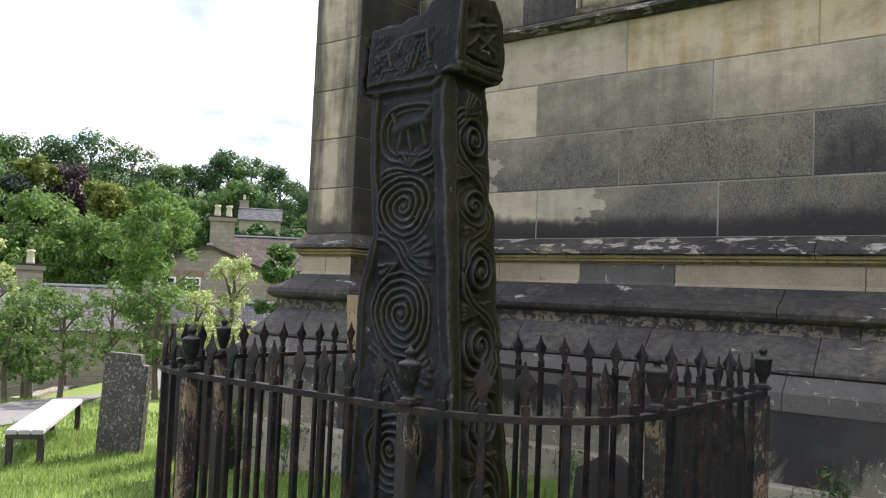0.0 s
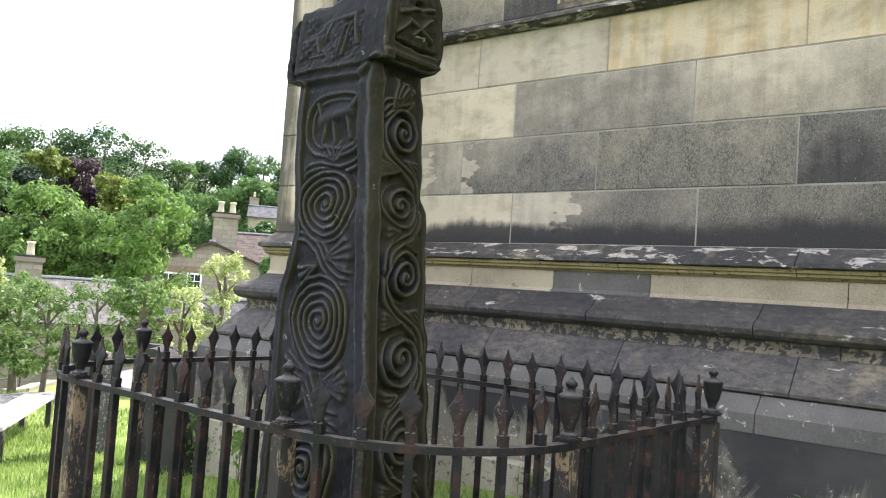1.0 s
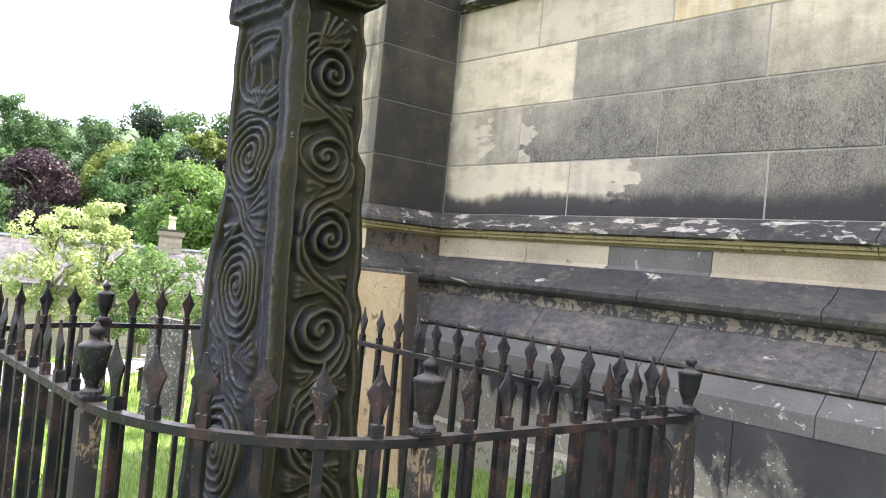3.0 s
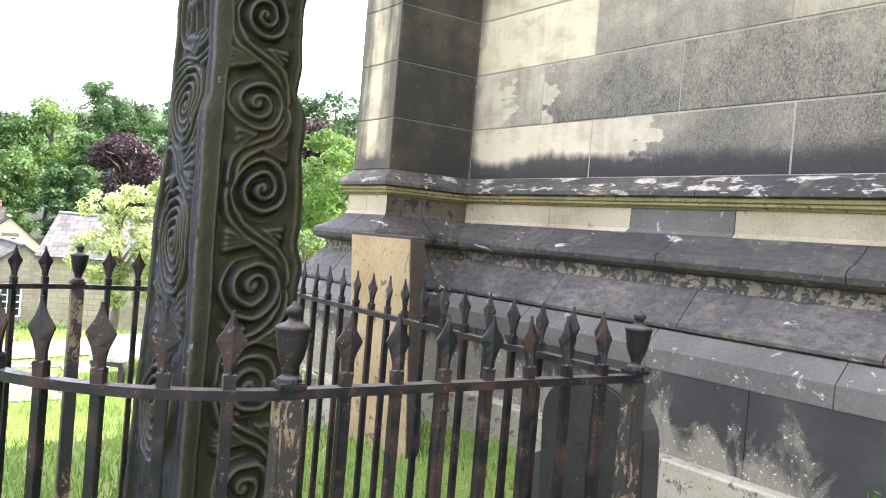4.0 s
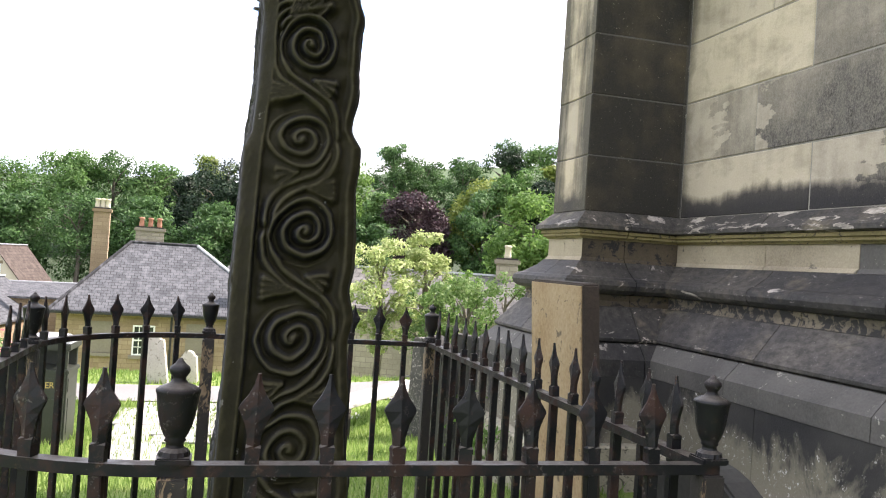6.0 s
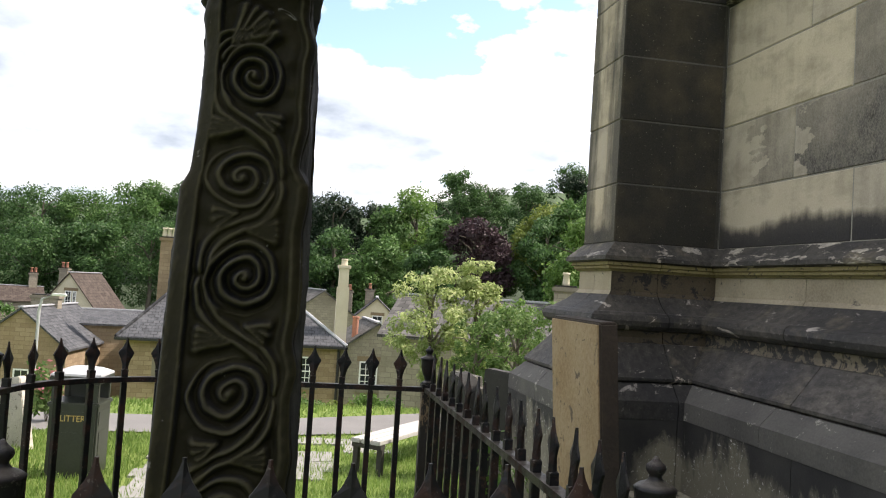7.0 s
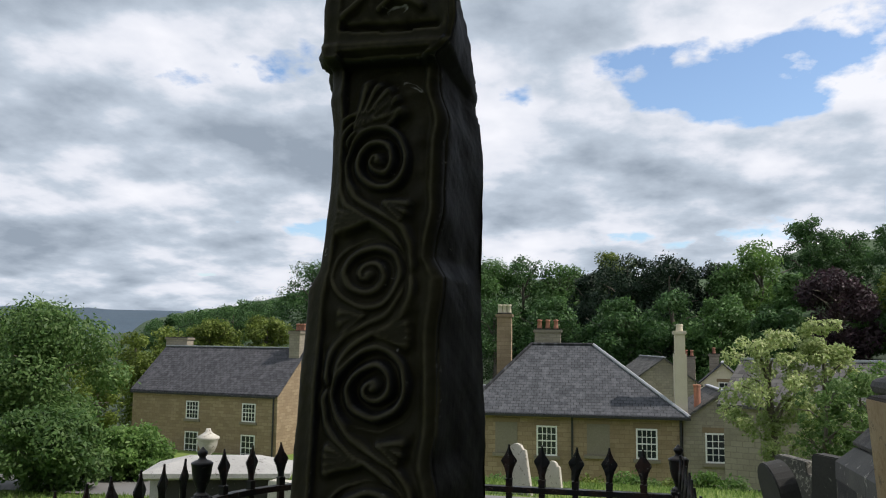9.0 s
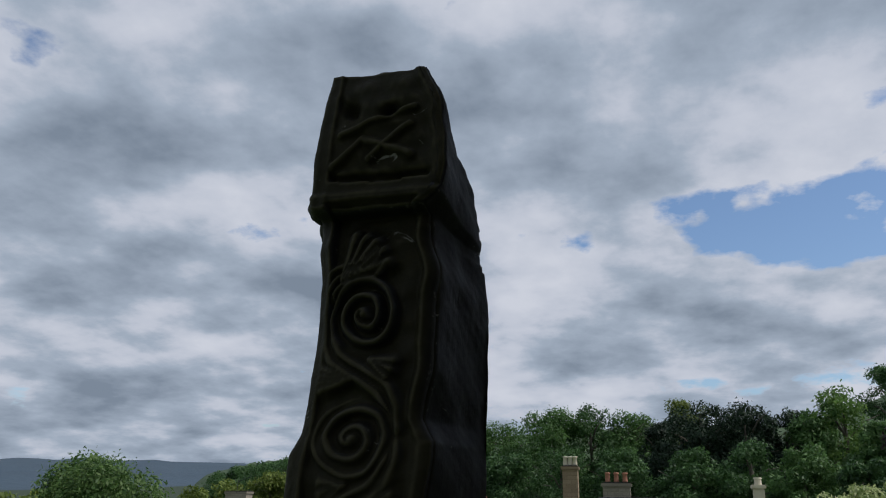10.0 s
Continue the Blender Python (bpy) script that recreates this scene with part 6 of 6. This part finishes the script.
street_lamp()

# ---- trees ----
def leaf_cloud(name, centres, count, size, material, seed, squash=0.8, shell=0.55):
    """Many small leaves scattered through clumps: centres of (x, y, z, radius)."""
    r = np.random.RandomState(seed)
    c = np.array(centres, float)
    wgt = c[:, 3] ** 2
    pick = r.choice(len(c), count, p=wgt / wgt.sum())
    d = r.normal(size=(count, 3))
    d /= np.linalg.norm(d, axis=1)[:, None]
    rad = (shell + (1 - shell) * r.rand(count) ** 0.6) * (1 + 0.18 * r.normal(size=count))
    p = c[pick, :3] + d * (rad * c[pick, 3])[:, None] * np.array([1, 1, squash])
    n = d + r.normal(size=(count, 3)) * 0.75 + np.array([0, 0, 0.45])
    n /= np.linalg.norm(n, axis=1)[:, None]
    a = np.cross(n, r.normal(size=(count, 3)))
    a /= np.linalg.norm(a, axis=1)[:, None] + 1e-9
    b = np.cross(n, a)
    s = size * (0.6 + 0.8 * r.rand(count))[:, None]
    verts = np.stack([p - a * s, p - b * s * 0.45, p + a * s, p + b * s * 0.45], 1).reshape(-1, 3)
    faces = np.arange(count * 4).reshape(-1, 4)
    me = bpy.data.meshes.new(name)
    me.from_pydata(verts.tolist(), [], faces.tolist())
    me.materials.append(material)
    return me


def crown_centres(seed, w, h, n, z0, lean=0.0, top=0.75, small=1.0):
    """Clumps that fill an uneven crown of half width w and height h over z0."""
    r = random.Random(seed)
    out = []
    for _ in range(n):
        t = r.random()
        wide = math.sin(math.pi * min(1, 0.12 + t * top)) ** 0.7
        a, q = r.uniform(0, 2 * math.pi), math.sqrt(r.random())
        rr = w * r.uniform(0.20, 0.42) * small
        out.append((q * w * wide * math.cos(a) * 0.85 + lean * t, q * w * wide * math.sin(a) * 0.85, z0 + h * t * 0.92 + rr * 0.2, rr))
    return out


def trunk_mesh(seed, h, r0, limbs, w, z0):
    r = random.Random(seed)
    bm = bmesh.new()
    tube(bm, [(0, 0, -0.4), (0.03 * h * r.uniform(-1, 1), 0.02 * h, h * 0.35), (0.04 * h * r.uniform(-1, 1), 0.0, h * 0.7), (0, 0, h * 0.92)], r0, r0 * 0.25, 7)
    for _ in range(limbs):
        t = r.uniform(0.25, 0.75)
        a = r.uniform(0, 2 * math.pi)
        e = Vector((math.cos(a) * w * 0.75, math.sin(a) * w * 0.75, h * t + h * r.uniform(0.12, 0.3)))
        s = Vector((0, 0, h * t))
        tube(bm, [s, s.lerp(e, 0.5) + Vector((0, 0, 0.05 * h)), e], r0 * 0.4, r0 * 0.08, 5)
    return mesh_of("trunk", bm, M_BARK)


TREE_BANK = {}


def tree(az, d, el_top, half_deg, material, label, at=(-0.1, 3.3), kinds=2, count=5200, size=None, name="tree", squat=0.72, foot=None, group="", airy=1.0):
    """A tree by bearing and distance, as tall as the elevation of its top and as wide as its half angle."""
    x, y = polar(az, d, at)
    g = gz(x, y) if foot is None else foot
    H = 1.75 + d * math.tan(radians(el_top)) - g
    W = d * math.tan(radians(half_deg)) * (1.12 if d > 55 else 1.0)
    s = rng.randrange(kinds)
    key = (material.name, s, count, round(H / W, 1) if count > 6000 else int(H / W * 2))
    if key not in TREE_BANK:
        seed = len(TREE_BANK) + 11
        hh = 10.0
        ww = 10.0 * W / H
        z0 = hh * (1 - squat)
        cs = crown_centres(seed, ww, hh - z0, 30 if airy == 1.0 else 60, z0, small=airy)
        TREE_BANK[key] = (trunk_mesh(seed, hh * 0.9, 0.28, 7, ww, z0), leaf_cloud("crown", cs, count, (size or 0.30) * 10.0 / H, material, seed))
    tm, cm = TREE_BANK[key]
    t = thing(name, label, "tree", group)
    t.matrix_basis = pose(x, y, g, 0, 0, rng.uniform(0, 360) if count < 9000 else 0) @ Matrix.Scale(H / 10.0, 4)
    piece("trunk", tm, t)
    piece("crown", cm, t)
    return t


WOOD = "trees of the wooded hill"
LB = {M_L_DARK: "dark green broadleaf tree on the wooded hill", M_L_MID: "mid-green broadleaf tree on the wooded hill", M_L_PINE: "very dark pine with flat-topped boughs on the hill",
      M_L_OLIVE: "rounded olive-green broadleaf tree on the hill", M_L_GREEN: "bright green broadleaf tree on the hill", M_L_COPPER: "dark purple copper beech on the hill"}
WOODS = [
    # bearing, distance, top elevation, half width, leaves
    (121.5, 260, 0.7, 1.4, M_L_DARK), (119.3, 220, 1.5, 1.6, M_L_DARK), (116.8, 210, 2.0, 1.7, M_L_DARK), (114.2, 200, 2.4, 1.8, M_L_DARK), (118, 110, 1.1, 1.7, M_L_OLIVE), (114.5, 105, 1.5, 1.7, M_L_OLIVE),
    (111.6, 130, 5.0, 2.3, M_L_DARK), (110.2, 100, 3.6, 1.2, M_L_OLIVE), (108.6, 125, 4.5, 2.2, M_L_DARK), (105.5, 118, 4.7, 2.4, M_L_DARK), (102.5, 116, 4.9, 2.3, M_L_MID), (99.5, 110, 5.5, 2.3, M_L_MID), (97.0, 112, 5.8, 2.2, M_L_DARK), (94.5, 112, 5.4, 2.0, M_L_MID),
    (90.8, 130, 6.6, 1.6, M_L_OLIVE), (92.5, 105, 4.9, 1.6, M_L_PINE), (90.0, 100, 5.8, 2.3, M_L_PINE), (87.2, 98, 5.9, 2.4, M_L_PINE), (84.8, 100, 5.3, 2.0, M_L_PINE), (87.0, 84, 3.4, 2.4, M_L_DARK), (84.0, 82, 3.2, 2.2, M_L_MID), (91.0, 86, 3.0, 2.4, M_L_DARK),
    (81.4, 100, 6.5, 2.5, M_L_GREEN), (83.0, 98, 5.6, 1.8, M_L_MID), (78.6, 125, 8.1, 1.9, M_L_DARK), (76.4, 128, 7.3, 1.8, M_L_DARK), (76.9, 80, 4.9, 2.5, M_L_COPPER), (79.6, 90, 4.6, 1.6, M_L_MID), (73.8, 120, 7.4, 1.9, M_L_DARK), (71.0, 122, 8.2, 2.0, M_L_PINE), (72.3, 86, 6.0, 2.6, M_L_OLIVE), (75.4, 88, 3.6, 1.8, M_L_MID),
    (80.4, 76, 2.4, 1.8, M_L_DARK), (95.5, 88, 3.0, 2.4, M_L_DARK), (99.0, 88, 2.8, 2.4, M_L_DARK), (102.5, 90, 2.6, 2.4, M_L_DARK), (106.0, 92, 2.6, 2.4, M_L_DARK), (109.5, 96, 1.8, 2.2, M_L_DARK),
]
for az, d, el, hw_, lm in WOODS:
    tree(az, d, el, hw_, lm, LB[lm], group=WOOD, count=11800, size=0.19, squat=0.86, airy=0.8)
O0 = (0.0, 0.6)
WOODS_N = [
    (69.5, 125, 8.8, 2.0, M_L_DARK), (67.0, 120, 8.6, 2.0, M_L_MID), (64.6, 118, 8.9, 2.0, M_L_DARK), (62.3, 116, 9.3, 2.2, M_L_DARK), (59.8, 118, 8.7, 2.0, M_L_DARK), (57.6, 120, 7.5, 1.8, M_L_MID), (55.9, 125, 7.6, 1.6, M_L_DARK), (54.2, 122, 8.9, 1.7, M_L_DARK), (52.2, 122, 8.7, 1.8, M_L_MID),
    (50.2, 118, 7.9, 1.8, M_L_DARK), (48.2, 112, 6.8, 1.8, M_L_DARK), (46, 110, 6.6, 1.8, M_L_MID), (43, 108, 6.6, 2.0, M_L_DARK), (65.5, 90, 7.6, 1.6, M_L_OLIVE), (63.4, 92, 7.0, 1.8, M_L_COPPER), (61.6, 86, 6.4, 2.0, M_L_OLIVE), (66.8, 88, 6.2, 1.6, M_L_PINE), (59.0, 88, 6.0, 1.8, M_L_DARK), (56.5, 85, 5.6, 2.0, M_L_MID),
    (53.4, 84, 7.2, 2.2, M_L_MID), (50.6, 82, 6.0, 2.0, M_L_DARK), (48.2, 80, 4.9, 2.0, M_L_MID), (52.0, 60, 4.2, 1.6, M_L_DARK), (49.4, 56, 3.8, 1.8, M_L_DARK), (68.8, 84, 6.6, 1.9, M_L_MID), (46.0, 60, 4.0, 2.0, M_L_DARK), (70.5, 80, 5.0, 2.2, M_L_DARK),
]
for az, d, el, hw_, lm in WOODS_N:
    tree(az, d, el, hw_, lm, LB[lm], at=O0, group=WOOD, count=11800, size=0.19, squat=0.86, airy=0.8)

for az in (87.6, 89.4, 91.2):
    tree(az, 112, 5.0, 1.9, M_L_PINE, LB[M_L_PINE], group=WOOD, count=11800, size=0.19, squat=0.95, airy=0.8)
for i in range(22):
    az = 112.0 + (i % 11) * 0.95 + rng.uniform(-0.3, 0.3)
    el = np.interp(az, [106, 112, 116, 120, 122.5], [3.4, 3.2, 2.3, 1.6, 0.9]) - (1.0 if i > 10 else 0.0) + rng.uniform(-0.15, 0.15)
    tree(az, 290 if i < 11 else 250, float(el), 1.15, (M_L_DARK, M_L_DARK, M_L_MID)[i % 3], "distant dark broadleaf tree on the far slope", group="trees of the far slope", count=4000, size=0.55, squat=0.95, airy=0.8)

# nearer trees of the churchyard and the gardens
tree(57.8, 21, 6.0, 3.5, M_L_GREEN, "young bright green tree with thin bare stems", at=O, count=8900, size=0.06, squat=0.66, airy=0.7)
tree(64.8, 40, 4.8, 3.6, M_L_GREEN, "broad bright green tree over the cottage roof", at=O, count=15000, size=0.11, squat=0.75, airy=0.8)
tree(61.0, 38, 3.6, 2.6, M_L_GREEN, "bright green tree over the cottage roof", at=O, count=12500, size=0.11, squat=0.75, airy=0.8)
tree(52.8, 17, 2.0, 2.0, M_L_PALE, "slender variegated tree with pale leaves", at=O, count=3400, size=0.035, squat=0.85, airy=0.6)
tree(49.6, 24, 2.6, 1.8, M_L_MID, "small green tree beside the church", at=O, count=5000, size=0.09, squat=0.8)
tree(80.8, 17, 1.7, 3.4, M_L_PALE, "variegated garden tree with pale yellow-green leaves", count=7600, size=0.042, squat=0.74, airy=0.55)
tree(77.6, 17.5, 2.1, 2.8, M_L_PALE, "variegated garden tree with pale yellow-green leaves", count=7300, size=0.042, squat=0.74, airy=0.5)
tree(75.6, 15.5, -1.2, 2.8, M_L_SHRUB, "light green shrub with small leaves", count=2800, size=0.05, squat=0.8, airy=0.5)
tree(128.0, 17, 1.5, 5.6, M_L_SILVER, "full green tree with silvery leaves", count=42000, size=0.046, squat=0.97, airy=1.0)
for az, d, el, hw_ in ((131.5, 55, 0.2, 2.4), (127.5, 62, 0.1, 2.2), (134.5, 50, 0.3, 2.6), (124.8, 70, -0.2, 1.6), (122.8, 78, 0.5, 1.7), (120.8, 84, 0.9, 1.5), (122.0, 64, -0.9, 1.5)):
    tree(az, d, el, hw_, M_L_OLIVE, "rounded olive-green tree beyond the churchyard", count=5200, size=0.16, squat=0.95, airy=0.8, group="trees beyond the churchyard")
tree(122.5, 14, -5.9, 2.8, M_L_GREEN, "yellow-green shrub beside the tomb", count=11400, size=0.04, squat=0.97, airy=0.8)
tree(127.5, 13, -4.5, 4.0, M_L_SILVER, "low green shrub under the tree", count=12300, size=0.045, squat=0.97, airy=0.8)
for az, d, el, hw_, lm in [(66, 16, -1.6, 2.2, M_L_SHRUB), (63.0, 15.5, -1.0, 2.0, M_L_SHRUB), (60.2, 15, -0.6, 2.2, M_L_SHRUB), (57.3, 15, -0.4, 1.8, M_L_SHRUB), (55.0, 15.5, -0.8, 1.6, M_L_PALE), (65.0, 19, -0.4, 2.0, M_L_GREEN)]:
    tree(az, d, el, hw_, lm, "thin sapling shrub with bare stems", at=O, count=2300, size=0.034, squat=0.8, airy=0.6, name="shrub", group="shrubs along the bank")

# hedge plants along the boundary and bushes between the houses
for az, d, el, hw_, lm in [(109.4, 47, -2.7, 1.5, M_L_GREEN), (107.6, 60, -2.6, 1.4, M_L_MID), (110.8, 58, -2.9, 1.4, M_L_SHRUB)]:
    tree(az, d, el, hw_, lm, "leafy green bush between the stone houses", count=3300, size=0.12, squat=0.97, airy=0.8, name="shrub", group="bushes between the houses")
for i in range(15):
    az = 83.0 + i * 1.75 + rng.uniform(-0.4, 0.4)
    tree(az, 19.3 / math.sin(radians(az)), -9.2 + rng.uniform(-0.5, 0.3) + (0.9 if az < 90 else 0), 1.5, (M_L_SHRUB, M_L_GREEN, M_L_OLIVE)[i % 3], "low hedge plant along the boundary wall", count=1500, size=0.045, squat=0.97, airy=0.8, name="shrub", group="hedge plants along the boundary")

# weeds by the walls and a flowering bush by the path
def weed(x, y, z, h, n, seed, material, name="weed", label="small leafy green weed growing at the foot of stone", size=0.03):
    r = random.Random(seed)
    t = thing(name, label, "plant", at=(x, y, z))
    bm = bmesh.new()
    for i in range(5):
        a = r.uniform(0, 6.28)
        tube(bm, [(0, 0, -0.05), (0.1 * h * math.cos(a), 0.1 * h * math.sin(a), h * 0.5), (0.3 * h * math.cos(a), 0.3 * h * math.sin(a), h * r.uniform(0.8, 1.0))], 0.004, 0.0015, 5)
    part("stem", bm, M_BARK, t)
    piece("foliage", leaf_cloud("foliage", [(0.2 * h * r.uniform(-1, 1), 0.2 * h * r.uniform(-1, 1), h * r.uniform(0.25, 0.9), h * 0.25) for _ in range(9)], n, size, material, seed, shell=0.2), t)
    return t


weed(-1.28, 5.40, 0.20, 0.45, 90, 3, M_L_SHRUB)
weed(-5.2, 4.55, 0.1, 0.4, 120, 4, M_L_GREEN)
weed(-5.9, 4.70, 0.0, 0.62, 170, 12, M_L_GREEN, size=0.045)
weed(-3.0, 5.38, 0.2, 0.3, 60, 5, M_L_SHRUB)
weed(-2.9, 2.4, 0.05, 0.3, 90, 6, M_L_GREEN)
fx, fy = polar(106.3, 11.5)
bush = weed(fx, fy, gz(fx, fy), 0.75, 700, 8, M_L_SHRUB, "flowering_bush", "low green bush with pink flowers beside the path", 0.045)
piece("flower", leaf_cloud("flower", [(0.0, 0.0, 0.55, 0.32), (0.2, 0.15, 0.5, 0.25)], 60, 0.035, M_PINK, 9), bush)

# far ridge
def ridge_hill(name, az0, az1, d, els, material, label):
    bm = bmesh.new()
    n = 60
    rows = []
    for i in range(n + 1):
        az = az0 + (az1 - az0) * i / n
        el = np.interp(az, [e[0] for e in els], [e[1] for e in els]) + 0.05 * math.sin(i * 1.7) + 0.04 * math.sin(i * 4.1)
        col = []
        for k, f in enumerate((0.55, 0.8, 1.0, 1.25)):
            x, y = polar(az, d * f)
            hgt = 1.8 + d * math.tan(radians(el))
            col.append(bm.verts.new((x, y, (-12, hgt * 0.55 - 3, hgt, -10)[k])))
        rows.append(col)
    for a, b in zip(rows, rows[1:]):
        for k in range(3):
            bm.faces.new((a[k], b[k], b[k + 1], a[k + 1]))
    bmesh.ops.recalc_face_normals(bm, faces=bm.faces[:])
    ob = smooth(part(name, bm, material))
    tagged(ob, label, "hill", kind="structure")


# the far ridge's blue is distance haze put into the wood's colour
M_FARWOOD = speckled("haze_blue_woodland", (0.030, 0.055, 0.080), (0.050, 0.082, 0.115), 0.02, grain=0.12, bump=0.4, dist=4.0)
M_NEARWOOD = speckled("woodland_canopy", (0.02, 0.045, 0.015), (0.05, 0.09, 0.025), 0.05, grain=0.3, bump=0.8, dist=2.0)
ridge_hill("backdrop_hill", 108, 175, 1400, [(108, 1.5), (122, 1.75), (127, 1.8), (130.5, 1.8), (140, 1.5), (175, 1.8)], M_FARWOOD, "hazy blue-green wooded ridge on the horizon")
ridge_hill("backdrop_slope", 30, 114, 150, [(30, 5.0), (48, 5.6), (55, 6.0), (62, 7.4), (70, 7.0), (78, 6.4), (84, 4.4), (95, 4.4), (105, 3.6), (111, 3.2), (114, 1.5)], M_NEARWOOD, "dark undergrowth of the wooded hillside")
ridge_hill("backdrop_wood", 106, 124, 330, [(106, 3.4), (112, 3.3), (116, 2.3), (120, 1.7), (122.5, 1.0), (124, -0.6)], M_NEARWOOD, "dark wooded hillside beyond the village")

# ---- grass ----
def grass_blades():
    r = np.random.RandomState(5)
    n = 150000
    x = -11.5 + 17.0 * r.rand(n) ** 1.1
    y = -3.5 + 8.9 * r.rand(n)
    keep = ~((x > -6.4) & (y > 5.3)) & ~((y > 4.6) & (x < -5.1) & (x > -6.4)) & ~((x < -10.3)) & ~(on_flags(x, y) & (r.rand(n) < 0.65))
    x2, y2 = -19.5 + 13.0 * r.rand(70000), -8.0 + 15.0 * r.rand(70000)
    pl = np.interp(y2, [-14, -4, 3, 5.2, 7.6, 11], [-9.6, -10.3, -10.5, -11.2, -13.4, -18.0])
    pr = np.interp(y2, [-14, -4, 3.2, 5.8, 8.6, 12.6], [-11.4, -12.0, -12.2, -13.4, -15.2, -19.0])
    off = ((x2 > pl + 0.03) | (x2 < pr - 0.03)) & ~on_flags(x2, y2) & ~((y2 > 4.6) & (x2 > -6.8))
    x, y = np.concatenate([x[keep], x2[off]]), np.concatenate([y[keep], y2[off]])
    inpath = (x < np.interp(y, [-14, -4, 3, 5.2, 7.6, 11], [-9.6, -10.3, -10.5, -11.2, -13.4, -18.0]) - 0.03) & (x > np.interp(y, [-14, -4, 3.2, 5.8, 8.6, 12.6], [-11.4, -12.0, -12.2, -13.4, -15.2, -19.0]) + 0.03)
    x, y = x[~inpath], y[~inpath]
    n = len(x)
    z = ground_z(x, y)
    h = 0.035 + 0.055 * r.rand(n) * (0.6 + 0.8 * r.rand(n))
    a = r.rand(n) * 2 * np.pi
    w = (0.004 + 0.004 * r.rand(n)) * np.where(x < -9.0, 2.0, 1.0)
    lean = r.normal(size=(n, 2)) * 0.35
    p0 = np.stack([x - w * np.cos(a), y - w * np.sin(a), z - 0.01], 1)
    p1 = np.stack([x + w * np.cos(a), y + w * np.sin(a), z - 0.01], 1)
    p2 = np.stack([x + lean[:, 0] * h, y + lean[:, 1] * h, z + h], 1)
    me = bpy.data.meshes.new("grass")
    me.from_pydata(np.stack([p0, p1, p2], 1).reshape(-1, 3).tolist(), [], np.arange(3 * n).reshape(-1, 3).tolist())
    me.materials.append(M_BLADE)
    tagged(new("grass", me), "short uneven green churchyard grass", "grass", kind="stuff")


grass_blades()
